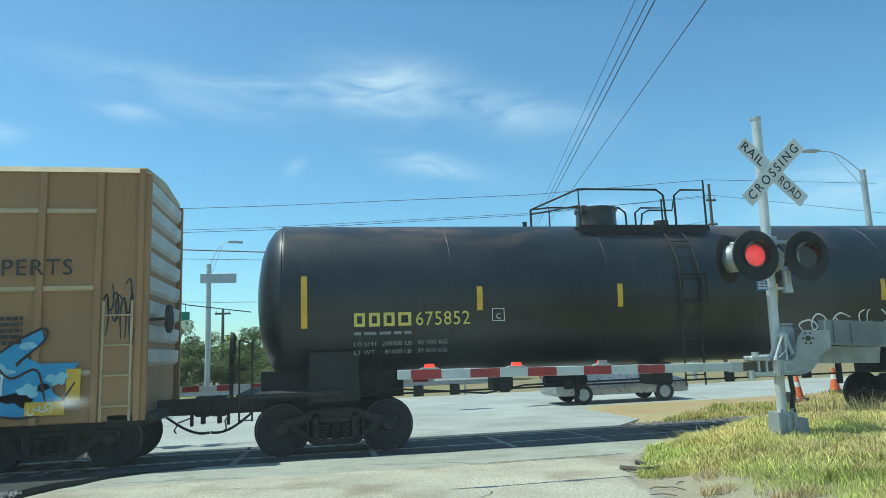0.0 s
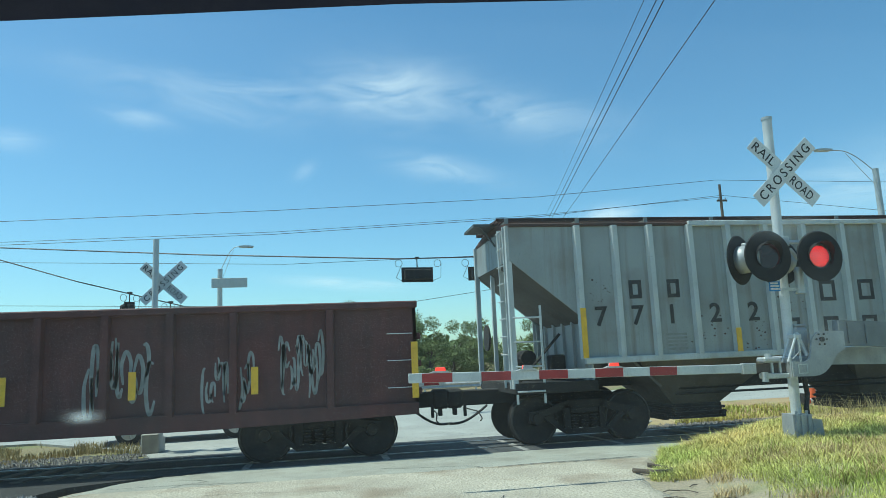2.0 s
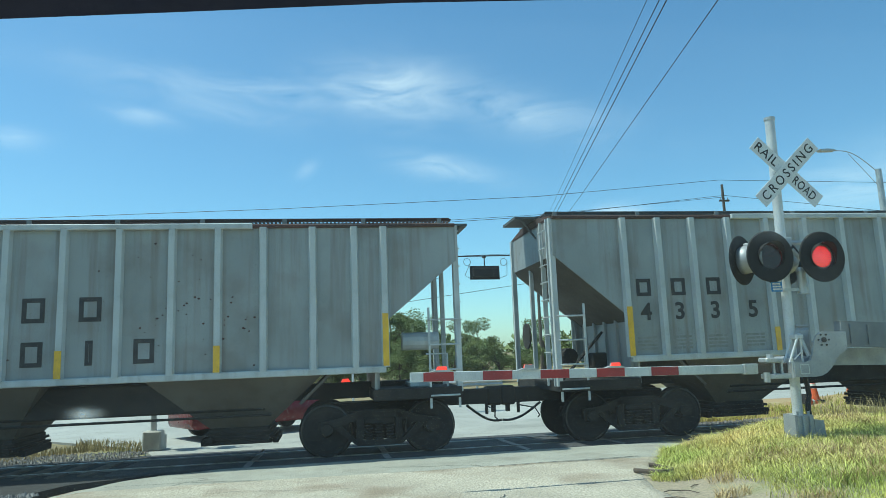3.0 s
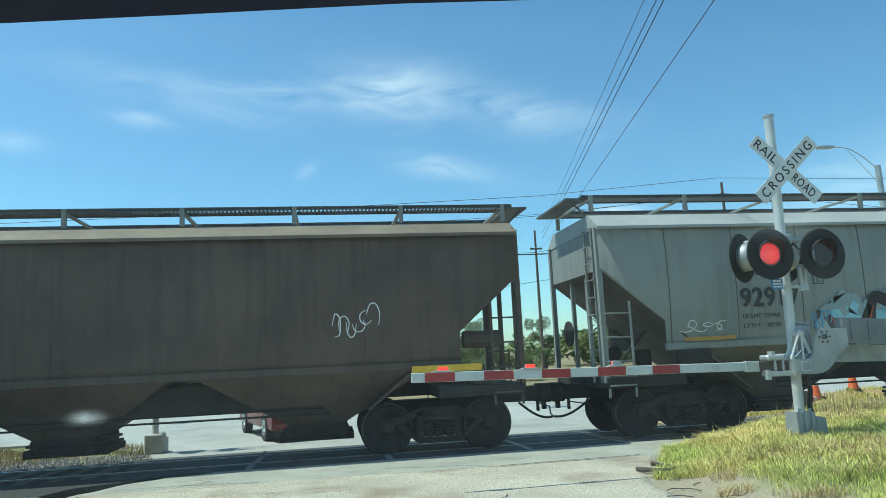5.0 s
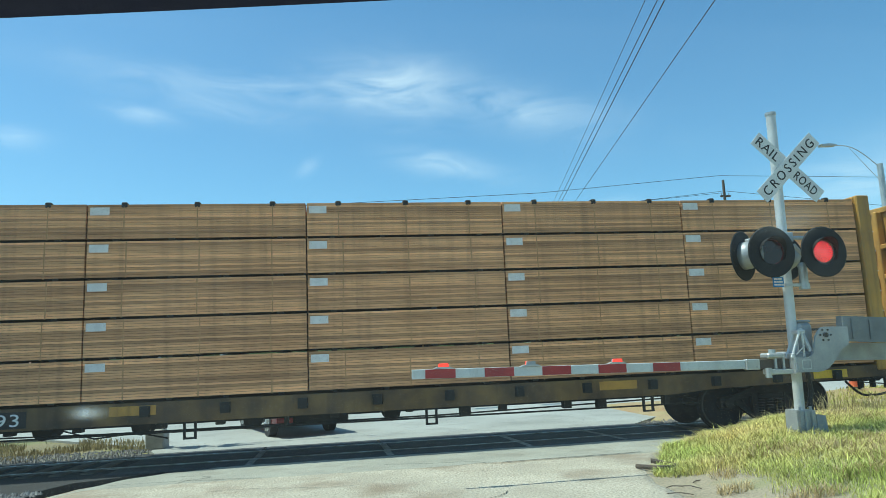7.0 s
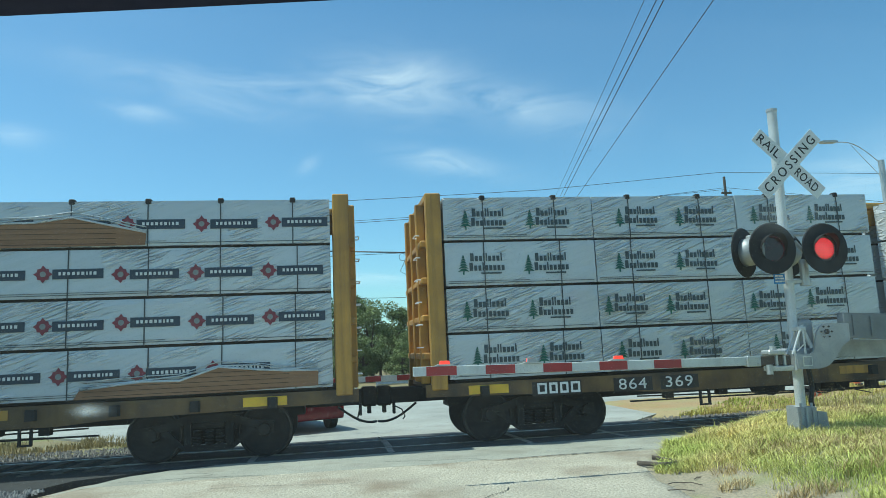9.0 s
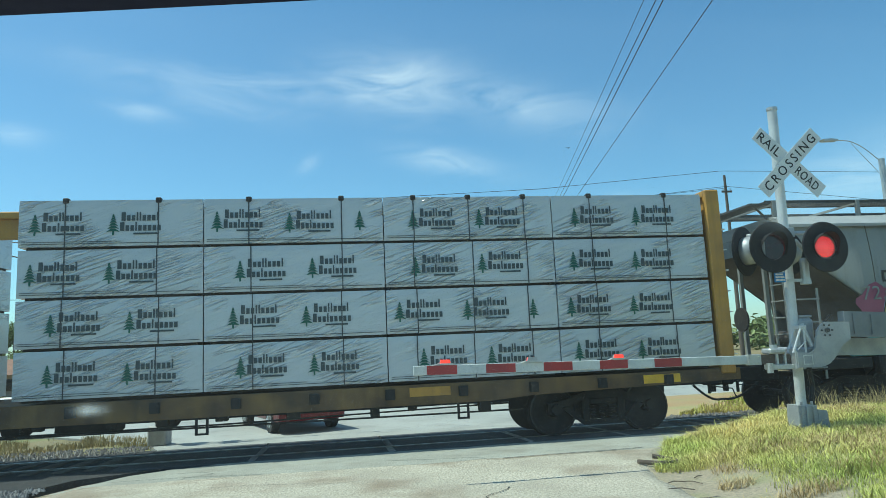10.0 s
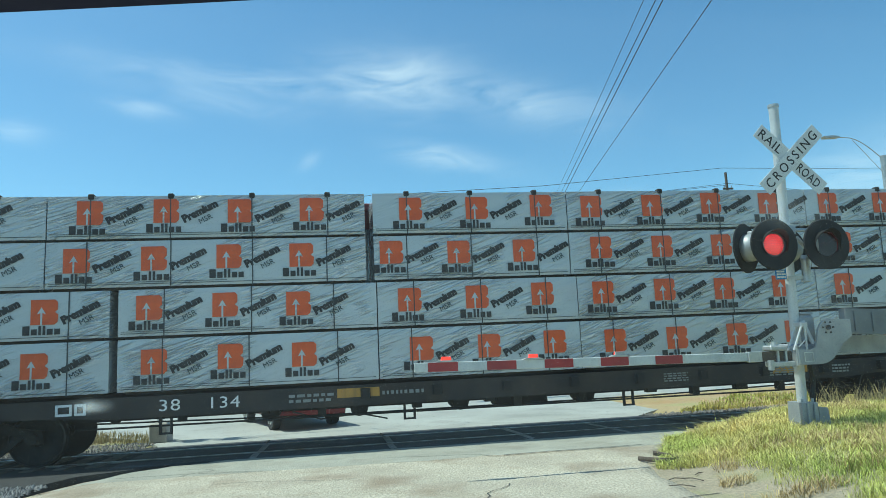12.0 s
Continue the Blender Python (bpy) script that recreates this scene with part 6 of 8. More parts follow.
# gondola --------------------------------------------------------------
def gondola(x0, L):
    c = rolling_car("gondola_car", x0, L, 2.55, "dirty dark red gondola car with upright side posts")
    e0, e1, zb, zt = 0.76, L - 0.76, 0.72, 2.70
    for s in (-1, 1):
        bm = B()
        box(bm, e0, e1, min(s * 1.42, s * 1.46), max(s * 1.42, s * 1.46), zb, zt - 0.1)
        part("side_sheet", bm, M["gondola_red"], c)
    bm = B()
    box(bm, e0, e1, -1.42, 1.42, 1.0, 1.1)
    part("floor_sheet", bm, M["undercarriage"], c)
    for x in (e0, e1 - 0.06):
        bm = B()
        box(bm, x, x + 0.06, -1.46, 1.46, zb, zt - 0.05)
        part("end_sheet", bm, M["gondola_red"], c)
    bm = B()
    for s in (-1, 1):
        box(bm, e0 - 0.02, e1 + 0.02, s * 1.47 - 0.1, s * 1.47 + 0.1, zt - 0.13, zt, 0.02)
    box(bm, e0 - 0.02, e0 + 0.1, -1.4, 1.4, zt - 0.13, zt, 0.02)
    box(bm, e1 - 0.1, e1 + 0.02, -1.4, 1.4, zt - 0.13, zt, 0.02)
    part("top_rail", bm, M["gondola_red"], c)
    bm = B()
    prism(bm, [(e0, 0.66), (e0, 0.86), (e1, 0.86), (e1, 0.66), (L - 4.4, 0.58), (4.4, 0.58)], -1.53, -1.46)
    prism(bm, [(e0, 0.66), (e0, 0.86), (e1, 0.86), (e1, 0.66), (L - 4.4, 0.58), (4.4, 0.58)], 1.46, 1.53)
    part("side_sill", bm, M["gondola_red"], c)
    posts = [2.33, 4.0] + [4.0 + (L - 8.0) * k / 13 for k in range(1, 13)] + [L - 4.0, L - 2.33]
    for x in posts:
        for s in (-1, 1):
            bm = B()
            y0, y1 = s * 1.46, s * 1.58
            prism(bm, [(x - 0.08, min(y0, y1)), (x + 0.08, min(y0, y1)), (x + 0.06, max(y0, y1)), (x - 0.06, max(y0, y1))] if s > 0 else [(x - 0.06, y1), (x + 0.06, y1), (x + 0.08, y0), (x - 0.08, y0)], 0.84, zt - 0.12, "z")
            part("side_post", bm, M["gondola_red"], c)
    for k, x in enumerate((e0 + 0.06, 3.98, 5.92, 7.96, 10.03, 12.05, 14.06, 16.08, 18.09, e1 - 0.06)):
        bm = B()
        big = k in (0, 9)
        box(bm, x - 0.06, x + 0.06, -1.592, -1.583, 0.95 if big else 1.15, 1.95 if big else 1.62)
        part("reflector", bm, M["reflector"], c, "faded yellow reflector strip")
    # pressed louvre marks beside the end ladder
    for xs in (1.7, L - 1.7):
        bm = B()
        for k in range(5):
            prism(bm, [(xs - 0.22, 1.25 + 0.2 * k), (xs + 0.22, 1.25 + 0.2 * k), (xs + 0.16, 1.33 + 0.2 * k), (xs - 0.20, 1.32 + 0.2 * k)], -1.49, -1.46)
        part("side_pressing", bm, M["gondola_red"], c)
    for x in (0.85, L - 1.30):
        ladder(c, x, x + 0.45, -1.46, 0.9, 2.35, 3, M["white_letter"], "grab_irons", rail=False, r=0.007)
    for e, s in ((e0, -1), (e1, 1)):
        for k in range(3):
            bm = B()
            box(bm, min(e, e + s * 0.09), max(e, e + s * 0.09), -1.4, 1.4, 1.0 + 0.5 * k, 1.12 + 0.5 * k, 0.02)
            part("end_rib", bm, M["gondola_red"], c)
    bm = B()
    frame_marks(bm, 2.55 + 0.25, -1.462, 2.0, 0.30, (0.24, 0.24, 0.30), 0.05, 0.06)
    part("reporting_mark", bm, M["white_letter"], c, "white painted blocks")
    piece("lettering", words("128016", 0.26, 0.006, M["white_letter"], 1.08, 1.02, 0.008), c, pose(2.58, -1.464, 1.66))
    piece("lettering", words("LT WT 71500", 0.08, 0.004, M["white_letter"], 1.0, 0.7), c, pose(2.7, -1.462, 0.98))
    bm = B()
    bars(bm, 2.7, -1.462, 1.12, 1.1, 0.1, 1, broken=4, seed=8)
    part("data_print", bm, M["white_letter"], c)
    scrawl(c, "graffiti", 15.3, 0.95, 1.1, 1.15, 11, 0.07, -1.466, M["faint_letter"], 31, "pale chalky graffiti")
    scrawl(c, "graffiti", 17.2, 1.0, 0.85, 0.85, 12, 0.05, -1.466, M["faint_letter"], 32, "pale chalky graffiti")
    scrawl(c, "graffiti", 18.5, 1.15, 0.75, 1.0, 14, 0.05, -1.466, M["faint_letter"], 35, "pale chalky graffiti")
    scrawl(c, "graffiti", 7.2, 1.5, 0.5, 0.35, 5, 0.025, -1.466, M["hopper_grey"], 33)
    bm = B()
    box(bm, 1.2, L - 1.2, -0.35, 0.35, 0.62, 1.0)
    for x in (6.0, 9.2, 12.0):
        box(bm, x, x + 0.9, -1.0, -0.5, 0.42, 0.72, 0.04)
    rod(bm, (11.1, -0.9, 0.5), (11.1, -0.3, 0.5), 0.2, 12)
    pipe(bm, [(4, -1.1, 0.68), (7, -1.1, 0.58), (9, -1.1, 0.58), (13, -1.1, 0.55), (15.0, -1.1, 0.66)], 0.016, 6)
    part("underframe", bm, M["undercarriage"], c)


# covered hoppers ------------------------------------------------------
def bay(parent, x, wt, wb, zt, zb, mat):
    """One discharge hopper, pyramid sheets down to a gate."""
    bm = B()
    loft(bm, [[(x - wt, -1.42, zt), (x + wt, -1.42, zt), (x + wt, 1.42, zt), (x - wt, 1.42, zt)],
              [(x - wb, -0.66, zb + 0.28), (x + wb, -0.66, zb + 0.28), (x + wb, 0.66, zb + 0.28), (x - wb, 0.66, zb + 0.28)]])
    b = part("hopper_bay", bm, mat, parent, "grimy sloped discharge hopper")
    bm = B()
    box(bm, x - wb - 0.04, x + wb + 0.04, -0.72, 0.72, zb + 0.04, zb + 0.30, 0.02)
    for k in range(3):
        box(bm, x - wb - 0.09 - 0.03 * (k % 2), x + wb + 0.09 + 0.03 * (k % 2), -0.76, 0.76, zb + 0.09 * k, zb + 0.05 + 0.09 * k, 0.01)
    for k in (-1, 1):
        box(bm, x + k * (wb + 0.14) - 0.05, x + k * (wb + 0.14) + 0.05, -0.6, 0.6, zb - 0.02, zb + 0.1)
        rod(bm, (x + k * wb, -0.85, zb + 0.1), (x + k * wb, -0.7, zb + 0.1), 0.05, 8)
    part("outlet_gate", bm, M["undercarriage"], b)
    return b


def end_frame(parent, x, way, mat, z_top, walk_z, L):
    """Ladders, corner posts, end platform and brake gear outside a slope sheet."""
    bm = B()
    for y in (-1.42, 1.42):
        box(bm, x - 0.05, x + 0.05, y - 0.05, y + 0.05, 1.0, z_top)
    for y in (-0.45, 0.45):
        box(bm, x + way * 0.12 - 0.04, x + way * 0.12 + 0.04, y - 0.04, y + 0.04, 1.0, z_top - 0.5)
    part("end_post", bm, mat, parent)
    bm = B()
    a, b = sorted((x - way * 0.02, x + way * 1.6))
    box(bm, a, b, -1.5, 1.5, 0.90, 1.10, 0.01)
    part("end_platform", bm, M["undercarriage"], parent)
    lx0, lx1 = sorted((x + way * 0.02, x + way * 0.55))
    ladder(parent, lx0, lx1, -1.46, 0.72, 2.55, 4, mat, "side_ladder", True, 0.018)
    bm = B()
    for k in range(9):
        z = 1.3 + k * 0.34
        pipe(bm, [(x - way * 0.05, -1.3, z), (x - way * 0.10, -1.3, z), (x - way * 0.10, -0.9, z), (x - way * 0.05, -0.9, z)], 0.013, 5)
    for y in (-1.3, -0.9):
        box(bm, x - way * 0.05 - 0.02, x - way * 0.05 + 0.02, y - 0.02, y + 0.02, 1.0, z_top)
    part("end_ladder", bm, mat, parent)
    if way > 0:
        bm = B()
        rod(bm, (x + 0.5, -0.7, 1.55), (x + 0.5, -0.2, 1.55), 0.16, 12)
        rod(bm, (x - 0.14, 0.2, 2.0), (x - 0.10, 0.2, 2.0), 0.27, 18)
        box(bm, x + 0.9, x + 1.2, -0.9, -0.6, 1.1, 1.6, 0.03)
        rod(bm, (x + 0.2, -1.0, 1.1), (x + 1.0, -1.2, 2.0), 0.03, 6)
        part("brake_gear", bm, M["undercarriage"], parent)
    else:
        bm = B()
        rod(bm, (x - 1.0, -0.9, 1.95), (x - 0.3, -0.9, 1.95), 0.17, 14)
        box(bm, x - 0.9, x - 0.5, -1.2, -0.4, 1.1, 1.2, 0.02)
        pipe(bm, [(x - 0.2, -1.3, 1.1), (x - 0.2, -1.3, 1.7), (x - 0.6, -1.3, 1.7)], 0.02, 6)
        part("air_reservoir", bm, mat, parent)


def roof_walk(parent, e0, e1, z, n, mat, y0=0.55, y1=1.05):
    """Raised grating walks along both roof edges, on short brackets."""
    for s in (-1, 1):
        bm = B()
        a, b = sorted((s * y0, s * y1))
        k, x = 0, e0
        while x < e1:
            box(bm, x, x + 0.035, a, b, z, z + 0.03)
            x += 0.075
        box(bm, e0, e1, a, a + 0.015, z - 0.02, z + 0.05)
        box(bm, e0, e1, b - 0.015, b, z - 0.02, z + 0.05)
        part("running_board", bm, mat, parent, "steel grating roof walk")
    for k in range(n):
        x = e0 + 0.2 + (e1 - e0 - 0.4) * k / (n - 1)
        bm = B()
        box(bm, x - 0.035, x + 0.035, -y1 - 0.02, y1 + 0.02, z - 0.05, z - 0.01)
        for s in (-1, 1):
            a, b = sorted((s * (y1 - 0.04), s * (y1 + 0.03)))
            box(bm, x - 0.04, x + 0.04, a, b, z - 0.3, z + 0.04)
        part("walk_bracket", bm, M["hopper_smooth"], parent)


def hatches(parent, e0, e1, z, mat, n=8):
    for k in range(n):
        x = e0 + 0.6 + (e1 - e0 - 1.2) * (k + 0.5) / n
        bm = B()
        box(bm, x - 0.62, x + 0.62, -0.42, 0.42, z, z + 0.14, 0.04)
        part("hatch_cover", bm, mat, parent)


def ribbed_hopper(x0, L, e, zt, rib_at, slope_z, name_label, body, rib_mat):
    c = rolling_car("covered_hopper_car", x0, L, 2.55, name_label)
    e0, e1, zb = e, L - e, 1.46
    kx = first = rib_at[0]
    for s in (-1, 1):
        bm = B()
        a, b = sorted((s * 1.46, s * 1.50))
        prism(bm, [(e0, zt), (e0, slope_z), (kx, 2.30), (kx, zb), (L - kx, zb), (L - kx, 2.30), (e1, slope_z), (e1, zt)], a, b)
        part("side_sheet", bm, body, c, "weathered pale grey side sheet")
    for x, xe in ((kx, e0), (L - kx, e1)):
        bm = B()
        w = 1 if x < L / 2 else -1
        loft(bm, [[(xe, -1.46, slope_z), (xe, 1.46, slope_z), (xe + 0.03 * w, 1.46, slope_z), (xe + 0.03 * w, -1.46, slope_z)],
                  [(x + 0.15 * w, -1.46, 2.20), (x + 0.15 * w, 1.46, 2.20), (x + 0.2 * w, 1.46, 2.22), (x + 0.2 * w, -1.46, 2.22)],
                  [(x + 1.5 * w, -1.46, 0.9), (x + 1.5 * w, 1.46, 0.9), (x + 1.55 * w, 1.46, 0.92), (x + 1.55 * w, -1.46, 0.92)]])
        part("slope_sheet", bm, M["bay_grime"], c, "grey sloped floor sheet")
        bm = B()
        box(bm, min(xe, xe + 0.04 * w), max(xe, xe + 0.04 * w), -1.46, 1.46, slope_z, zt)
        part("end_sheet", bm, body, c)
        bm = B()
        for y in (-1.2, -0.6, 0.0, 0.6, 1.2):
            box(bm, min(x + 0.1 * w, x + 0.16 * w), max(x + 0.1 * w, x + 0.16 * w), y - 0.04, y + 0.04, 1.1, 2.25)
        box(bm, min(x + 0.16 * w, x + 0.2 * w), max(x + 0.16 * w, x + 0.2 * w), -1.44, 1.44, 1.0, 2.25)
        part("bolster_web", bm, M["hopper_light"], c)
    bm = B()
    box(bm, e0, e1, -1.54, 1.54, zt - 0.04, zt + 0.03, 0.015)
    prism(bm, [(-1.5, zt + 0.03), (-0.6, zt + 0.16), (0.6, zt + 0.16), (1.5, zt + 0.03)], e0, e1, "x")
    part("roof", bm, M["roof_dark"], c)
    bm = B()
    for s in (-1, 1):
        box(bm, first + 2.35, L - first - 2.35, s * 1.56 - 0.04, s * 1.56 + 0.04, zt - 0.06, zt + 0.04, 0.01)
        box(bm, kx, L - kx, s * 1.53 - 0.05, s * 1.53 + 0.05, zb - 0.06, zb + 0.06, 0.015)
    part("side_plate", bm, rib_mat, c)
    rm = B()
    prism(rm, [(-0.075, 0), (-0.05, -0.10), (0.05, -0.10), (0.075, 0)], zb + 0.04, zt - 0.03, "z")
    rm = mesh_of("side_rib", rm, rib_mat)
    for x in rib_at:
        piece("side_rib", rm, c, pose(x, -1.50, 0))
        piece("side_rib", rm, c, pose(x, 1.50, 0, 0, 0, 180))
    for k, x in enumerate((first, rib_at[-1], rib_at[4], rib_at[7], rib_at[10], rib_at[13])):
        bm = B()
        box(bm, x - 0.055, x + 0.055, -1.612, -1.601, zb + 0.06, zb + (1.0 if k < 2 else 0.52))
        part("reflector", bm, M["reflector"], c, "yellow reflector strip at the foot of a rib")
    for x in (L * 0.27, L * 0.5, L * 0.73):
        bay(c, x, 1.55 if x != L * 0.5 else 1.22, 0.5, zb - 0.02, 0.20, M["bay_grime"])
    end_frame(c, e0, 1, rib_mat, zt, zt, L)
    end_frame(c, e1, -1, rib_mat, zt, zt, L)
    bm = B()
    box(bm, e0 - 0.45, e0 + 0.1, -0.5, 0.5, zt + 0.17, zt + 0.22)
    box(bm, e1 - 0.1, e1 + 0.45, -0.5, 0.5, zt + 0.17, zt + 0.22)
    pipe(bm, [(e0 - 0.3, -0.45, zt + 0.17), (e0, -0.45, zt - 0.25)], 0.02, 6)
    pipe(bm, [(e1 + 0.3, -0.45, zt + 0.17), (e1, -0.45, zt - 0.25)], 0.02, 6)
    part("end_walkway", bm, M["grating"], c)
    bm = B()
    pipe(bm, [(4.5, -1.0, 0.72), (L - 4.5, -1.0, 0.72)], 0.025, 6)
    box(bm, 1.2, L - 1.2, -0.22, 0.22, 0.9, 1.2)
    box(bm, 4.6, L - 4.6, -0.95, 0.95, 0.80, 1.35, 0.03)
    part("underframe", bm, M["undercarriage"], c)
    return c


def smooth_hopper(x0, L, e, zs, zr, walk_z, label, body, roof, seams, slope, zb=1.55, bulge=0.06, sill=None, grime=None):
    c = rolling_car("covered_hopper_car", x0, L, 2.5, label)
    e0, e1 = e, L - e
    (sx0, sz0), (sx1, sz1) = slope
    # curved side: ring of (y, z), trimmed along the slope at both ends
    n = 16
    for s in (-1, 1):
        bm = B()
        def side(x, zlow):
            out = []
            for k in range(n + 1):
                z = zlow + (zs - zlow) * k / n
                u = (z - zb) / (zs - zb)
                y = 1.47 + bulge * math.sin(math.pi * min(max(u, 0), 1)) - 0.06 * (1 - u)
                out.append((x, s * y, z))
            return out
        cols = [(e0, sz0)] + [(sx1, sz1)] + [(sx1 + 0.01, zb)] + [(L - sx1 - 0.01, zb)] + [(L - sx1, sz1), (e1, sz0)]
        vs = [[bm.verts.new(p) for p in side(x, zl)] for x, zl in cols]
        for a, b in zip(vs, vs[1:]):
            for k in range(n):
                bm.faces.new((a[k], b[k], b[k + 1], a[k + 1]))
        ob = part("side_sheet", bm, body, c, "smooth curved side sheet", smooth=True)
        so = ob.modifiers.new("thickness", "SOLIDIFY")
        so.thickness = 0.02
    for x, xe, w in ((sx1, e0, 1), (L - sx1, e1, -1)):
        bm = B()
        loft(bm, [[(xe, -1.44, sz0), (xe, 1.44, sz0), (xe + 0.03 * w, 1.44, sz0 + 0.02), (xe + 0.03 * w, -1.44, sz0 + 0.02)],
                  [(x, -1.44, sz1), (x, 1.44, sz1), (x + 0.04 * w, 1.44, sz1 + 0.02), (x + 0.04 * w, -1.44, sz1 + 0.02)],
                  [(x + 1.7 * w, -1.40, 0.75), (x + 1.7 * w, 1.40, 0.75), (x + 1.75 * w, 1.40, 0.77), (x + 1.75 * w, -1.40, 0.77)]])
        part("slope_sheet", bm, grime or M["bay_grime"], c)
        bm = B()
        box(bm, min(xe, xe + 0.04 * w), max(xe, xe + 0.04 * w), -1.42, 1.42, sz0, zs + 0.1)
        part("end_sheet", bm, body, c)
    # roof edge: a sloping light band, then the flat of the roof
    bm = B()
    prism(bm, [(-1.57, zs - 0.06), (-1.57, zs), (-1.12, zr), (1.12, zr), (1.57, zs), (1.57, zs - 0.06), (1.47, zs - 0.02), (-1.47, zs - 0.02)], e0 - 0.02, e1 + 0.02, "x")
    part("roof", bm, roof, c, "pale sloping roof sheet")
    for x in seams:
        bm = B()
        prev = None
        rings = []
        for j in range(13):
            z = zb + 0.05 + (zs - 0.08 - zb) * j / 12
            if (x < sx1 or x > L - sx1):
                z = max(z, sz1 + (sz0 - sz1) * (sx1 - min(x, L - x)) / (sx1 - e0))
            u = (z - zb) / (zs - zb)
            y = -(1.47 + bulge * math.sin(math.pi * min(max(u, 0), 1)) - 0.06 * (1 - u))
            rings.append((y, z))
        for (y0, z0), (y1, z1) in zip(rings, rings[1:]):
            if z1 - z0 > 0.01:
                vs = [bm.verts.new(p) for p in ((x - 0.012, y0 + 0.004, z0), (x - 0.006, y0 - 0.008, z0), (x + 0.006, y0 - 0.008, z0), (x + 0.012, y0 + 0.004, z0),
                                                (x - 0.012, y1 + 0.004, z1), (x - 0.006, y1 - 0.008, z1), (x + 0.006, y1 - 0.008, z1), (x + 0.012, y1 + 0.004, z1))]
                for a, b in ((0, 1), (1, 2), (2, 3)):
                    bm.faces.new((vs[a], vs[b], vs[b + 4], vs[a + 4]))
        part("weld_seam", bm, grime or M["bay_grime"], c)
    bm = B()
    for s in (-1, 1):
        box(bm, sx1 - 0.35 if sill else sx1, L - sx1 + (0.35 if sill else 0), s * 1.385 - 0.06, s * 1.385 + 0.06, zb - 0.12, zb + 0.03, 0.02)
    part("side_sill", bm, sill or body, c)
    for x in (L * 0.26, L * 0.5, L * 0.74):
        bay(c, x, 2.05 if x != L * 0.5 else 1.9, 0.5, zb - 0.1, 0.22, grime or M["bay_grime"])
    end_frame(c, e0, 1, body, zs, zr, L)
    end_frame(c, e1, -1, body, zs, zr, L)
    roof_walk(c, e0 - 0.1, e1 + 0.1, walk_z, 9, M["grating"])
    hatches(c, e0, e1, zr, roof)
    bm = B()
    for x, w in ((e0, -1), (e1, 1)):
        box(bm, min(x, x + w * 0.42), max(x, x + w * 0.42), -1.0, 1.0, walk_z - 0.04, walk_z)
        pipe(bm, [(x + w * 0.36, -0.95, walk_z), (x, -0.95, walk_z - 0.35)], 0.025, 6)
    part("end_walkway", bm, M["grating"], c)
    bm = B()
    box(bm, 1.2, L - 1.2, -0.22, 0.22, 0.9, 1.2)
    box(bm, 4.6, L - 4.6, -0.95, 0.95, 0.80, 1.35, 0.03)
    box(bm, sx1 + 0.2, sx1 + 0.9, -1.5, -1.3, zb - 0.5, zb - 0.12, 0.03)
    pipe(bm, [(4.5, -1.0, 0.72), (L - 4.5, -1.0, 0.72)], 0.02, 6)
    part("underframe", bm, M["undercarriage"], c)
    return c


boxcar(-20.18, 18.2)
tank_car(-1.98, 18.24)
gondola(16.26, 21.72)

RIBS = (2.44, 3.21, 3.95, 4.81, 5.63, 6.47, 7.33, 8.23, 9.12, 10.05, 10.95, 11.85, 12.72, 13.5, 14.28, 15.15, 15.9, 16.44)
h = ribbed_hopper(37.98, 18.88, 1.08, 4.10, RIBS, 3.42, "weathered pale grey ribbed covered hopper car with black stencilled letters", M["hopper_grey"], M["hopper_rib_sunlit"])
roof_walk(h, 1.0, 17.8, 4.30, 12, M["roof_dark"], 0.45, 0.95)
mid = [(p + q) / 2 for p, q in zip(RIBS, RIBS[1:])]
for k, d in enumerate("77122"):
    piece("lettering", words(d, 0.36, 0.006, M["letter_black"], bold=0.010), h, pose(mid[k] - 0.11, -1.508, 2.12))
for k, w, z in [(1, 0.26, 2.62), (2, 0.26, 2.62)] + [(6 + k, 0.12 if k == 2 else 0.36, 2.46) for k in range(5)] + [(5 + k, 0.12 if k in (3, 5) else 0.34, 1.72) for k in range(7)]:
    bm = B()
    frame_marks(bm, mid[k] - w / 2, -1.502, z, 0.42 if k > 3 else 0.36, (w,), 0, 0.055 if w < 0.2 else 0.075)
    part("company_mark", bm, M["letter_black"], h, "black stencilled block")
bm = B()
bars(bm, mid[2] - 0.2, -1.502, 1.6, 0.4, 0.35, 5, broken=2, seed=3)
part("data_print", bm, M["faint_letter"], h)
# rust blisters scattered over the panels
rr = random.Random(14)
spots = B()
for k in range(150):
    g = rr.choice(((5.1, 1.9, 0.25), (6.1, 1.85, 0.2), (2.85, 2.75, 0.1), (14.0, 1.9, 0.4), (13.2, 2.6, 0.4), (9.7, 1.75, 0.2), (6.8, 2.4, 0.25), (12.4, 2.7, 0.5)))
    x, z, s = rr.gauss(g[0], g[2]), rr.gauss(g[1], g[2] * 1.2), rr.uniform(0.008, 0.026)
    if z > 1.56:
        spots.faces.new([spots.verts.new((x + s * math.cos(a), -1.503, z + s * 0.8 * math.sin(a))) for a in (0.2, 1.3, 2.6, 3.7, 5.1)])
tagged(part("rust_spots", spots, M["roof_dark"], h, "dark rust blisters in the paint"), kind="stuff")

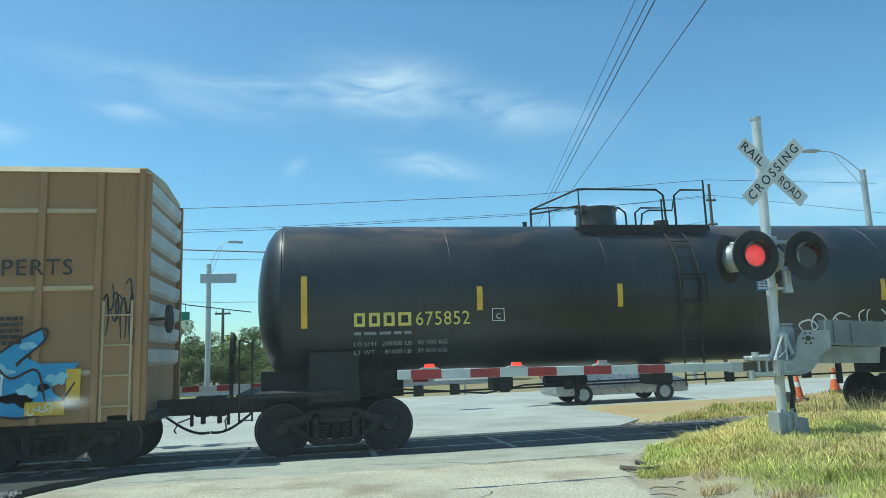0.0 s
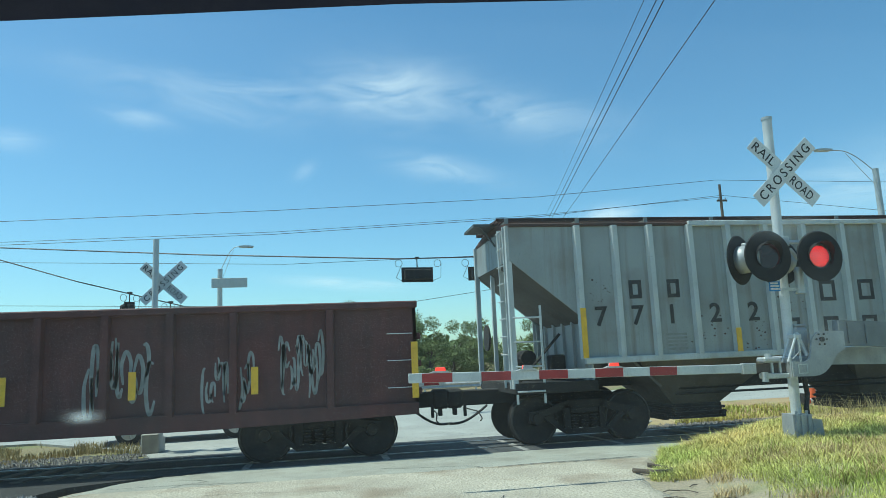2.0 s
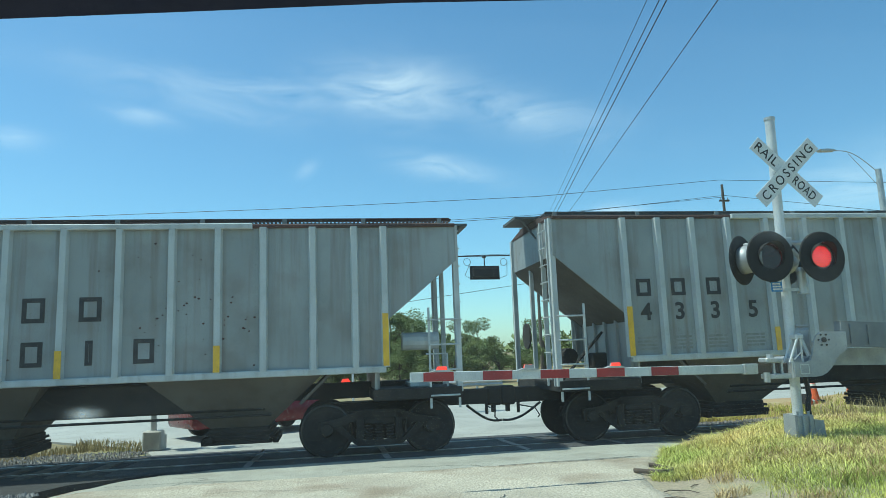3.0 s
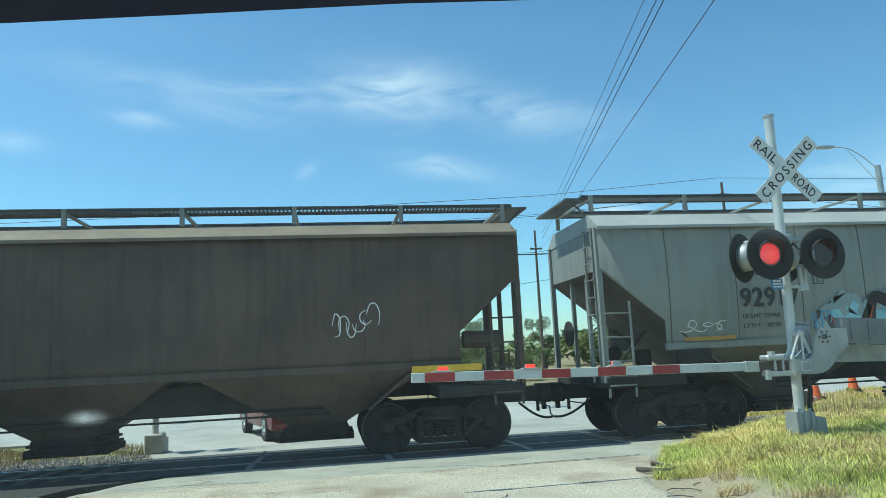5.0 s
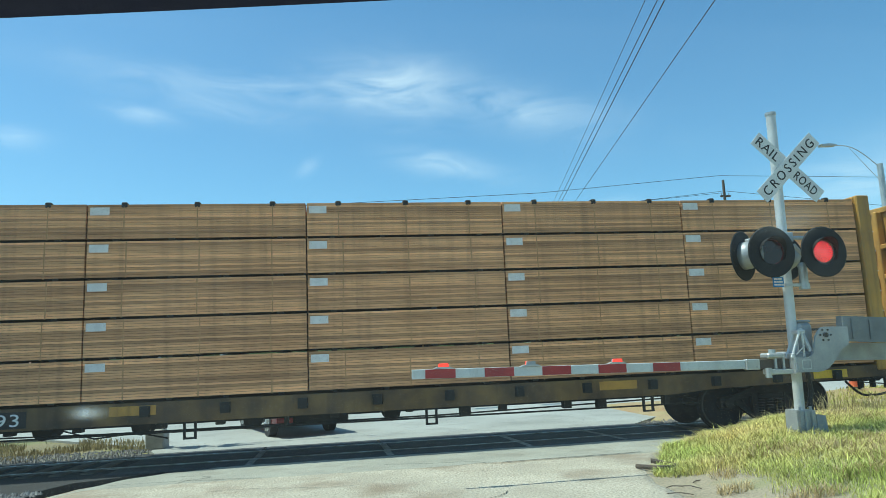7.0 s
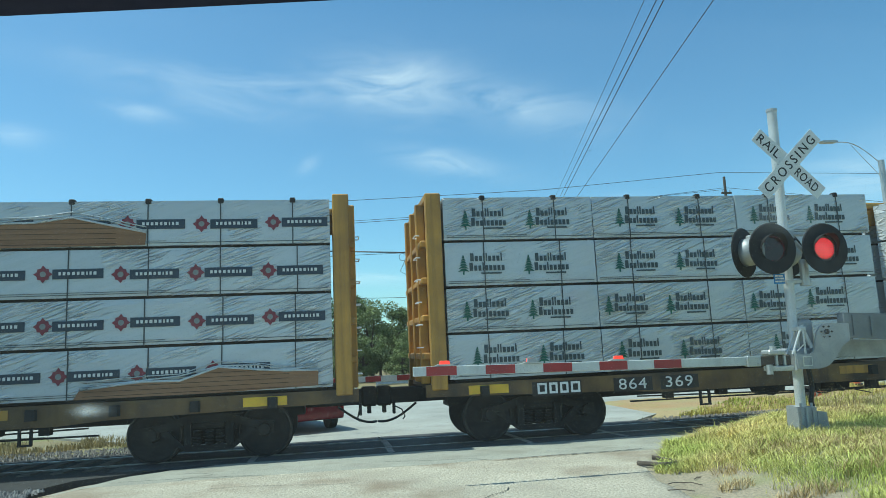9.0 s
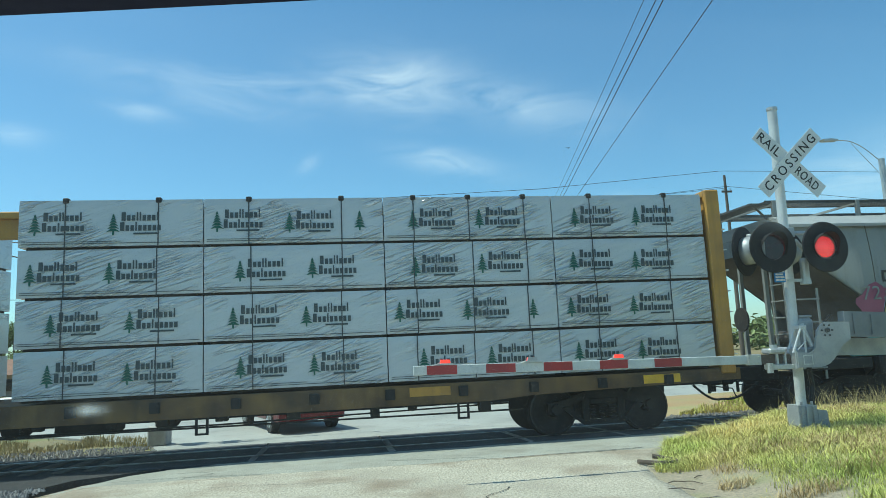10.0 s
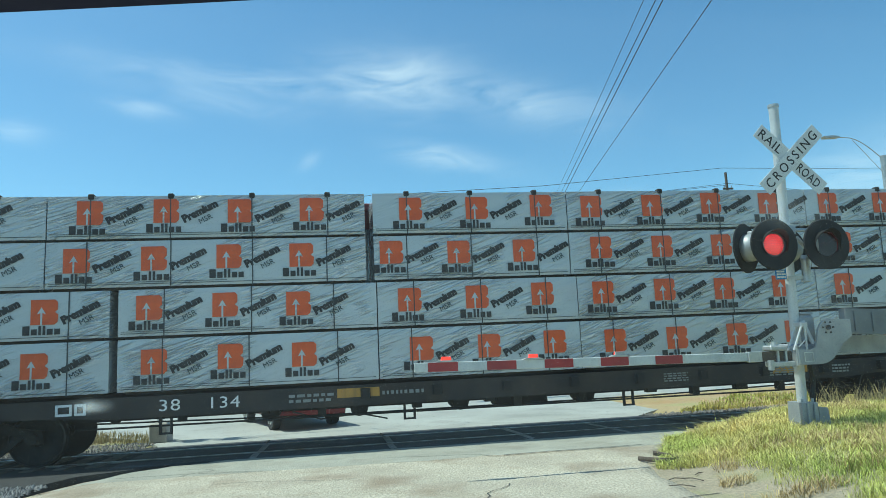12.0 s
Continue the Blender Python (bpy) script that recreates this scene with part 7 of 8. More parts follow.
RIBS = (2.27, 3.0, 3.73, 4.51, 5.36, 6.23, 7.09, 7.99, 8.93, 9.86, 10.78, 11.66, 12.5, 13.3, 14.05, 14.75, 15.4, 16.03)
mk = ribbed_hopper(56.86, 18.3, 0.84, 4.24, RIBS, 3.50, "weathered pale grey ribbed covered hopper car, grimy below the sill", M["hopper_grey"], M["hopper_rib_sunlit"])
roof_walk(mk, 0.9, 17.4, 4.42, 10, M["grating"], 0.5, 0.95)
mid = [(p + q) / 2 for p, q in zip(RIBS, RIBS[1:])]
for k, d in enumerate("4335"):
    piece("lettering", words(d, 0.32, 0.006, M["letter_black"], bold=0.010), mk, pose(mid[k] - 0.10, -1.508, 2.20))
for k in range(3):
    bm = B()
    frame_marks(bm, mid[k] - 0.15, -1.502, 2.66, 0.34, (0.3,), 0, 0.07)
    part("company_mark", bm, M["letter_black"], mk, "black stencilled block")
bm = B()
for k in range(4):
    bars(bm, mid[k] - 0.2, -1.502, 1.62, 0.4, 0.28, 4, broken=2, seed=10 + k)
part("data_print", bm, M["faint_letter"], mk)

br = smooth_hopper(75.16, 18.34, 0.95, 3.95, 4.20, 4.55, "dirty dark brown covered hopper car streaked with rust", M["hopper_brown"], M["roof_brown"], [2.1 + 1.77 * k for k in range(9)], ((0.95, 3.1), (2.1, 2.1)), grime=M["hopper_brown"])
scrawl(br, "graffiti", 13.9, 2.1, 0.8, 0.5, 6, 0.02, -1.502, M["white_letter"], 51, "small white scrawled tag")
bm = B()
box(bm, 15.3, 16.6, -1.53, -1.525, 1.38, 1.5)
part("reflector", bm, M["reflector"], br)

u = smooth_hopper(93.5, 18.2, 0.72, 4.03, 4.33, 4.72, "clean mid-grey covered hopper car with spray-painted graffiti", M["hopper_smooth"], M["hopper_light"], [2.12 + 1.45 * k for k in range(10)], ((0.78, 3.18), (2.0, 2.14)), zb=1.68)
piece("lettering", words("92917", 0.36, 0.006, M["letter_black"], 1.05, 1.32, 0.012), u, pose(3.63, -1.508, 2.36))
bm = B()
frame_marks(bm, 3.65, -1.512, 2.98, 0.36, (0.30, 0.28), 0.06, 0.08)
part("reporting_mark", bm, M["letter_black"], u, "two black painted blocks")
for z, s in ((2.12, "LD LMT  225900"), (1.93, "LT WT    60100")):
    piece("lettering", words(s, 0.085, 0.004, M["letter_black"], 1.0, 0.82), u, pose(3.65, -1.49, z))
bm = B()
frame_marks(bm, 5.28, -1.512, 2.76, 0.25, (0.25,), 0, 0.014)
cp = part("class_plate", bm, M["letter_black"], u)
piece("lettering", words("C", 0.11, 0.004, M["letter_black"]), u, pose(5.36, -1.512, 2.79))
y = -1.514
paint(u, "graffiti", [blob(5.55 + 0.30 * k, 2.02 + 0.12 * math.sin(k * 1.9), 0.34, 0.34 + 0.09 * (k % 3), 60 + k, rough=0.5) for k in range(21)], y, M["paint_haze"], "thin pale blue overspray", 0.0009)
paint(u, "graffiti", [blob(5.7 + 0.40 * k, 2.0 + 0.14 * math.sin(k * 2.7), 0.22, 0.20 + 0.07 * (k % 3), 160 + k, rough=0.6) for k in range(15)], y - 0.0029, M["paint_sky"], "pale blue spray paint", 0.0009)
letters = [[(5.5, 2.1), (5.75, 1.8), (6.2, 1.75), (6.5, 2.3)], [(6.5, 1.72), (6.6, 2.42), (7.0, 2.3), (7.1, 1.95), (6.7, 1.74)], [(7.2, 1.72), (7.45, 2.42), (7.8, 2.35), (7.85, 1.75)], [(7.25, 2.0), (7.85, 2.05)],
           [(8.0, 1.72), (8.15, 2.5), (8.45, 1.8), (8.6, 2.5)], [(8.75, 2.42), (8.6, 2.1), (9.0, 2.0), (8.95, 1.72), (8.6, 1.74)], [(9.2, 1.75), (9.15, 2.45), (9.6, 2.4), (9.3, 2.1), (9.7, 1.75)],
           [(9.9, 1.75), (9.95, 2.45), (10.4, 2.5), (10.35, 2.15), (10.0, 2.1), (10.9, 1.75)], [(10.5, 2.5), (10.8, 2.2), (11.2, 2.1), (11.3, 1.85)]]
paint(u, "graffiti", sum([stroke(s, 0.27) for s in letters], []), y - 0.006, M["paint_black"], "thick black spray-paint strokes")
paint(u, "graffiti", sum([stroke([(a + 0.08, b - 0.03) for a, b in s], 0.05) for s in letters[::2]], []), y - 0.009, M["paint_orange"], "red-orange spray-paint strokes")
scrawl(u, "graffiti", 5.15, 1.78, 0.42, 0.45, 6, 0.025, y - 0.008, M["paint_blue"], 71, "blue marker tag")
scrawl(u, "graffiti", 2.3, 1.9, 1.0, 0.2, 6, 0.02, -1.49, M["white_letter"], 72, "white marker tag")
# flag shield and slogan
bm = B()
prism(bm, [(14.54, 2.70), (14.86, 2.60), (15.18, 2.70), (15.18, 3.14), (14.54, 3.14)], -1.512, -1.508)
part("shield_ground", bm, M["white_letter"], u)
for k in range(5):
    bm = B()
    box(bm, 14.545 + 0.14 * k, 14.615 + 0.14 * k, -1.516, -1.511, 2.70, 3.14)
    part("shield_stripe", bm, M["red_sheeting"], u, "red stripe of a painted shield")
bm = B()
prism(bm, [(14.52, 3.14), (15.20, 3.14), (15.20, 3.30), (15.03, 3.36), (14.86, 3.30), (14.69, 3.36), (14.52, 3.30)], -1.516, -1.511)
part("shield_field", bm, M["logo_navy"], u)
for z, s in ((3.02, "BUILDING"), (2.80, "AMERICA")):
    piece("lettering", words(s, 0.16, 0.005, M["letter_black"], 1.05, 1.0, 0.006), u, pose(15.36, -1.514, z))
bm = B()
box(bm, 2.35, 3.45, -1.49, -1.482, 1.72, 1.80)
part("reflector", bm, M["yellow_frame"], u)

mp = smooth_hopper(186.26, 18.2, 0.98, 3.86, 4.10, 4.42, "grey round-sided covered hopper car covered in yellow and plum graffiti", M["hopper_smooth"], M["hopper_light"], [2.82 + 1.84 * k for k in range(8)], ((0.98, 3.45), (2.55, 2.30)), zb=1.25, bulge=0.13, sill=M["paint_teal"])
piece("lettering", words("723846", 0.28, 0.006, M["faint_letter"], 1.1, 1.35), mp, pose(2.47, -1.60, 2.26))
bm = B()
frame_marks(bm, 2.98, -1.586, 2.62, 0.24, (0.24, 0.2), 0.05, 0.05)
part("reporting_mark", bm, M["letter_black"], mp, "two black painted blocks")
y = -1.590
paint(mp, "graffiti", [blob(2.9 + 0.72 * k, 2.05 + 0.16 * math.sin(k * 2.3), 0.62, 0.50 + 0.1 * (k % 3), 90 + k) for k in range(18)] + [blob(3.3 + 1.7 * k, 2.78 + 0.1 * math.sin(k), 0.07, 0.07, 120 + k, 10) for k in range(8)], y, M["paint_plum"], "plum spray-paint cloud", 0.0009)
paint(mp, "graffiti", [blob(3.0 + 0.9 * k, 1.48, 0.62, 0.22, 130 + k) for k in range(14)], y - 0.003, M["paint_teal"], "teal spray-paint band", 0.0009)
SHAPES = [[(0, 0), (0.30, 1), (0.62, 0.02), (0.42, 0.12), (0.30, 0.42), (0.20, 0.10)],
          [(0, 0), (0.02, 0.6), (0.35, 0.97), (0.70, 0.97), (0.70, 0.66), (0.42, 0.66), (0.42, 0)],
          [(0, 0), (0, 0.92), (0.66, 0.92), (0.66, 0.62), (0.26, 0.58), (0.26, 0.42), (0.66, 0.42), (0.66, 0)],
          [(0.2, 0), (0.2, 0.55), (0, 0.55), (0.32, 1.02), (0.64, 0.55), (0.44, 0.55), (0.44, 0)],
          [(0, 0.5), (0.38, 1.0), (0.38, 0.74), (0.7, 0.74), (0.7, 0.02), (0.1, 0.02), (0.12, 0.3)]]
order = [0, 1, 4, 2, 3, 1, 0, 2, 4, 1, 2, 0, 3, 1, 2, 4]
coats = {"rim": [], "ink": [], "fill": []}
for k, s in enumerate(order):
    x, zl, zh = 2.72 + 0.84 * k, 1.42, 2.44 + 0.06 * math.sin(k * 1.7)
    shape = [(x + px * 1.15, zl + (zh - zl) * pz) for px, pz in SHAPES[s]]
    mx, mz = x + 0.38, 1.92
    coats["fill"].append(shape)
    coats["ink"].append([(a + (0.022 if a > mx else -0.022), b + (0.022 if b > mz else -0.022)) for a, b in shape])
    coats["rim"].append([(a + (0.07 if a > mx else -0.03), b + (0.03 if b > mz else -0.07)) for a, b in shape])
for key, dy, coat, text in (("rim", 0.006, "paint_sky", "pale blue shadow of the letters"), ("ink", 0.009, "paint_black", "thin dark outline"), ("fill", 0.012, "paint_fade", "yellow letters that fade to teal")):
    paint(mp, "graffiti", coats[key], y - dy, M[coat], text, 0.0009)
paint(mp, "graffiti", sum([stroke([(2.9 + 1.1 * k, 1.5), (3.3 + 1.1 * k, 1.38), (3.7 + 1.1 * k, 1.58), (3.9 + 1.1 * k, 1.32)], 0.04) for k in range(12)], []), y - 0.0155, M["paint_black"], "dark swirls")
bm = B()
prism(bm, [(12.66, 2.55), (12.66 + 0.32, 2.39), (12.66 + 0.64, 2.55), (12.66 + 0.64, 3.06), (12.66, 3.06)], -1.612, -1.60)
sh = part("shield_ground", bm, M["white_letter"], mp)
bm = B()
prism(bm, [(12.66, 2.84), (12.66 + 0.64, 2.84), (12.66 + 0.66, 3.06), (12.66 + 0.32, 3.11), (12.66 - 0.02, 3.06)], -1.618, -1.612)
part("shield_field", bm, M["paint_blue"], mp)


# centre-beam flat cars -------------------------------------------------
def centerbeam(x0, L, frame_mat, deck_mat, label, zt=4.56, tail=0.92):
    c = rolling_car("centerbeam_car", x0, L, 3.05, label)
    e0, e1, zd = 0.92, L - tail, 1.04
    for x, w in ((e0, 1), (e1, -1)):
        bm = B()
        a, b = sorted((x, x + w * 0.30))
        for y in (-1.5, 1.5):
            box(bm, a, b, y - 0.06, y + 0.06, zd - 0.1, zt, 0.02)
        box(bm, a + 0.06, b - 0.06, -1.5, 1.5, zd, zt - 0.06)
        box(bm, a, b, -1.5, 1.5, zt - 0.14, zt, 0.02)
        bh = part("bulkhead", bm, frame_mat, c, "tall steel end bulkhead")
        for z in (1.5, 2.2, 2.9, 3.6):
            bm = B()
            aa, bb = sorted((x - w * 0.10, x + w * 0.06))
            box(bm, aa, bb, -1.4, 1.4, z, z + 0.12, 0.02)
            part("bulkhead_rib", bm, frame_mat, bh)
        for y in (-0.95, 0.0, 0.95):
            bm = B()
            aa, bb = sorted((x - w * 0.12, x + w * 0.06))
            box(bm, aa, bb, y - 0.07, y + 0.07, zd, zt - 0.1, 0.02)
            part("bulkhead_post", bm, frame_mat, bh)
        bm = B()
        for k in range(7):
            z = 1.3 + 0.42 * k
            pipe(bm, [(x - w * 0.1, -1.35, z), (x - w * 0.18, -1.35, z), (x - w * 0.18, -1.0, z), (x - w * 0.1, -1.0, z)], 0.012, 5)
        part("end_ladder", bm, M["white_letter"], bh)
    # centre beam truss
    bm = B()
    box(bm, e0 + 0.3, e1 - 0.3, -0.15, 0.15, zt - 0.12, zt + 0.02, 0.02)
    box(bm, e0 + 0.3, e1 - 0.3, -0.05, 0.05, zt - 0.5, zt - 0.1)
    part("top_chord", bm, frame_mat, c)
    n = 10
    for k in range(1, n):
        x = e0 + (e1 - e0) * k / n
        bm = B()
        box(bm, x - 0.09, x + 0.09, -0.1, 0.1, zd, zt - 0.1)
        part("truss_post", bm, frame_mat, c)
    bm = B()
    prism(bm, [(e0 - 0.1, 0.82), (e0 - 0.1, zd), (e1 + 0.1, zd), (e1 + 0.1, 0.82), (L - 4.6, 0.74), (L - 5.4, 0.68), (5.4, 0.68), (4.6, 0.74)], -1.52, -1.40)
    prism(bm, [(e0 - 0.1, 0.82), (e0 - 0.1, zd), (e1 + 0.1, zd), (e1 + 0.1, 0.82), (L - 4.6, 0.74), (L - 5.4, 0.68), (5.4, 0.68), (4.6, 0.74)], 1.40, 1.52)
    box(bm, e0, e1, -1.4, 1.4, 0.94, zd - 0.01)
    part("deck", bm, deck_mat, c, "rusty flat deck with side sills")
    bm = B()
    box(bm, 1.4, L - 1.4, -0.3, 0.3, 0.55, 0.95)
    for x in (8.0, 9.6, 11.5, 14.0):
        rod(bm, (x, -1.05, 0.62), (x, -0.5, 0.62), 0.17, 12)
    box(bm, 12.2, 13.2, -1.1, -0.5, 0.48, 0.75, 0.03)
    pipe(bm, [(5.0, -1.2, 0.60), (9, -1.2, 0.52), (15, -1.2, 0.52), (L - 5.0, -1.2, 0.60)], 0.016, 6)
    pipe(bm, [(4.8, -1.3, 0.52), (L - 4.8, -1.3, 0.48)], 0.018, 6)
    for x in (6.2, 10.4, 14.6, L - 6.0):
        box(bm, x - 0.02, x + 0.02, -1.45, -1.40, 0.38, 0.75), box(bm, x + 0.16, x + 0.20, -1.45, -1.40, 0.38, 0.75)
        box(bm, x - 0.02, x + 0.20, -1.46, -1.40, 0.38, 0.41)
    rr = random.Random(int(x0))
    for k in range(14):
        x = 5.0 + (L - 10.0) * (k + rr.uniform(0.2, 0.8)) / 14
        h = rr.uniform(0.06, 0.2)
        box(bm, x - rr.uniform(0.03, 0.12), x + rr.uniform(0.03, 0.14), -1.36, -1.2, 0.68 - h, 0.72, 0.01)
    pipe(bm, [(8.4, -1.25, 0.62), (8.9, -1.25, 0.46), (9.6, -1.25, 0.52), (10.1, -1.25, 0.40)], 0.014, 5)
    part("underframe", bm, M["undercarriage"], c)
    winch = B()
    prism(winch, [(-0.09, 0), (0.09, 0), (0.07, -0.09), (-0.07, -0.09)], 0.80, 0.98, "z")
    winch = mesh_of("winch", winch, M["undercarriage"])
    for k in range(17):
        x = 1.9 + (L - 3.8) * k / 16
        if not 2.7 < x < 8.6:
            piece("winch", winch, c, pose(x, -1.52, 0))
    for k in range(4):
        bm = B()
        x = (1.6, 9.2, L - 6.9, L - 2.4)[k]
        box(bm, x, x + 0.75, -1.528, -1.522, 0.83, 0.99)
        part("yellow_patch", bm, M["reflector"] if k in (0, 3) else M["yellow_frame"], c)
    return c


def bundle(car_x, x0, x1, z0, z1, near, style, seed, top):
    """One strapped bundle of boards; bare, or wrapped and printed."""
    r = random.Random(seed)
    y0, y1 = (-1.49, -0.17) if near else (0.17, 1.49)
    tilt = r.uniform(-0.012, 0.012)
    y0 += tilt
    label = {"bare": "strapped bundle of bare tan sawn boards on the flat car", "fir": "lumber bundle in pale wrap printed with green fir trees",
             "disc": "lumber bundle in pale crumpled wrap printed with dark bars", "mill": "lumber bundle in pale wrap printed with orange blocks"}[style]
    b = thing("lumber_bundle", label, "lumber bundle", "lumber load", m=pose(car_x, 0, 0))
    ROLLING.append((b, car_x))
    if style == "bare":
        bm = B()
        n = 15
        h = (z1 - z0 - 0.04) / n
        box(bm, x0 + 0.008, x1 - 0.008, y0 + 0.02, y1, z0 + 0.035, z1 - 0.01)
        part("core", bm, M["lumber_gap"], b)
        bm = B()
        for k in range(n):
            z = z0 + 0.035 + h * k
            box(bm, x0 + r.uniform(0, 0.006), x1 - r.uniform(0, 0.006), y0 - r.uniform(0, 0.010), y1, z + 0.003, z + h - 0.002)
        tagged(part("boards", bm, M["lumber"], b, "stack of tan board edges"), kind="stuff")
        bm = B()
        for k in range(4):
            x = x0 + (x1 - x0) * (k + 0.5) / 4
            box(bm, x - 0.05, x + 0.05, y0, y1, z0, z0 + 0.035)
        part("battens", bm, M["batten_shade"], b)
        if near:
            bm = B()
            box(bm, x0 + 0.04, x0 + 0.36, y0 - 0.018, y0 - 0.013, z1 - 0.20, z1 - 0.06)
            t = part("tag", bm, M["tag_paper"], b, "white paper tag")
    else:
        bm = B()
        seg = 14
        rows = []
        for i in range(seg + 1):
            x = x0 + (x1 - x0) * i / seg
            ring = []
            for j in range(9):
                z = z0 + 0.042 + (z1 - z0 - 0.047) * j / 8
                edge = 1 if j in (0, 8) else 0
                yy = y0 + 0.007 * edge + r.uniform(-0.002, 0.002)
                ring.append(bm.verts.new((x, yy, z)))
            rows.append(ring)
        for a, c2 in zip(rows, rows[1:]):
            for j in range(8):
                bm.faces.new((a[j], c2[j], c2[j + 1], a[j + 1]))
        back = [[bm.verts.new((x, y1, z)) for z in (z0 + 0.042, z1)] for x in (x0, x1)]
        bm.faces.new([v for v in rows[0]] + back[0][::-1])
        bm.faces.new([v for v in rows[-1]] + back[1][::-1])
        bm.faces.new([rw[-1] for rw in rows] + [back[1][1], back[0][1]])
        bm.faces.new([rw[0] for rw in rows] + [back[1][0], back[0][0]])
        bm.faces.new((back[0][0], back[0][1], back[1][1], back[1][0]))
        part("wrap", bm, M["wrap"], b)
        # one dark strip along the bundle stands in for the shaded gap below
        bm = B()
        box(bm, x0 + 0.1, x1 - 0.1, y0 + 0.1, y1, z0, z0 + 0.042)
        part("battens", bm, M["batten_shade"], b)
        if near:
            prints(b, x0, x1, y0 - 0.012, z0, z1, style, r)
    # steel straps round the bundle
    if near:
        n = max(2, round((x1 - x0) / 1.28))
        for k in range(n):
            x = x0 + (x1 - x0) * (k + 0.5) / n + r.uniform(-0.04, 0.04)
            bm = B()
            box(bm, x - 0.010, x + 0.010, y0 - 0.016, y0 - 0.012, z0 + 0.02, z1 - 0.005)
            part("strap", bm, M["strap_grey"] if style != "bare" else M["strap_tan"], b)
            if top:
                bm = B()
                box(bm, x - 0.05, x + 0.05, y0 - 0.022, y0 + 0.10, z1 - 0.06, z1 + 0.035, 0.015)
                part("edge_protector", bm, M["rubber"], b, "black strap corner guard")
    return b


def once(fn):
    """Keep one mesh for each kind of print."""
    memo = {}

    def get(key):
        if key not in memo:
            memo[key] = fn(key)
        return memo[key]
    return get


@once
def fir_mesh(_):
    bm = B()
    for k, (w, z0, z1) in enumerate(((0.115, 0.055, 0.115), (0.098, 0.11, 0.165), (0.082, 0.16, 0.215), (0.064, 0.21, 0.265), (0.046, 0.26, 0.31), (0.026, 0.305, 0.37))):
        prism(bm, [(0.105 - w, z0), (0.105 - w * 0.3, z0 + 0.012), (0.105 + w * 0.3, z0 + 0.012), (0.105 + w, z0), (0.105 + w * 0.30, z1), (0.105 - w * 0.30, z1)], -0.003, 0.003)
    box(bm, 0.09, 0.12, -0.003, 0.003, 0, 0.067)
    return mesh_of("fir_print", bm, M["logo_green"])


def blocks(bm, x, z, h, count, tall, w=0.075, gap=0.022):
    """A line of small plain blocks of a name's size, some tall."""
    for k in range(count):
        ww = w * (1.2 if k == 0 else 0.45 if k in tall else 1.0)
        box(bm, x, x + ww, -0.003, 0.003, z, z + (h if k in tall else h * 0.64))
        x += ww + gap


@once
def name_mesh(_):
    bm = B()
    blocks(bm, 0.02, 0.21, 0.155, 9, (0, 3, 4, 8), 0.056, 0.024)
    blocks(bm, 0.0, 0.03, 0.155, 9, (0, 3), 0.056, 0.024)
    box(bm, 0.22, 0.62, -0.003, 0.003, -0.035, -0.005)
    return mesh_of("name_print", bm, M["logo_grey"])


@once
def mill_mesh(_):
    bm = B()
    prism(bm, [(x * 1.12, z * 1.12) for x, z in ((0, 0), (0.34, 0), (0.38, 0.04), (0.39, 0.15), (0.34, 0.19), (0.38, 0.23), (0.38, 0.34), (0.34, 0.38), (0, 0.38))], -0.003, 0.003)
    return mesh_of("block_print", bm, M["logo_orange"])


@once
def mill_arrow(_):
    bm = B()
    prism(bm, [(0.155, 0.0), (0.185, 0.0), (0.185, 0.20), (0.24, 0.18), (0.17, 0.30), (0.10, 0.18), (0.155, 0.20)], -0.006, -0.002)
    return mesh_of("arrow_print", bm, M["wrap"])


@once
def mill_bar(_):
    bm = B()
    blocks(bm, 0, 0, 0.155, 6, (0, 2, 3), 0.090, 0.026)
    return mesh_of("name_print", bm, M["letter_black"])


@once
def premium_mesh(_):
    return words("Premium", 0.125, 0.006, M["letter_black"], 1.0, 0.66, 0.013)


@once
def grade_mesh(_):
    return words("MSR", 0.095, 0.006, M["logo_grey"], 1.0, 0.24, 0.0)


@once
def seam_mesh(length):
    """Thin printed lines that run along the foot of the wrap."""
    bm = B()
    box(bm, 0, length, -0.002, 0.002, 0.0, 0.010)
    box(bm, 0, length * 0.55, -0.002, 0.002, 0.035, 0.043)
    return mesh_of("seam_print", bm, M["logo_grey"])


@once
def disc_mesh(_):
    bm = B()
    prism(bm, [(0.12 + r * math.sin(a), 0.12 + r * math.cos(a)) for r, a in [((0.155, 0.105, 0.125, 0.105)[k % 4], math.pi * k / 8) for k in range(16)]], -0.003, 0.003)
    return mesh_of("disc_print", bm, M["logo_red"])


@once
def disc_hole(_):
    bm = B()
    rod(bm, (0.12, -0.005, 0.12), (0.12, 0.0, 0.12), 0.05, 14)
    return mesh_of("disc_centre", bm, M["faint_letter"])


@once
def bar_mesh(_):
    bm = B()
    box(bm, 0, 0.82, -0.003, 0.003, 0, 0.17)
    return mesh_of("name_bar", bm, M["logo_navy"])


@once
def bar_print(_):
    bm = B()
    bars(bm, 0.10, -0.003, 0.065, 0.62, 0.055, 1, fill=1.0, broken=12, seed=5)
    return mesh_of("bar_print", bm, M["white_sign"])


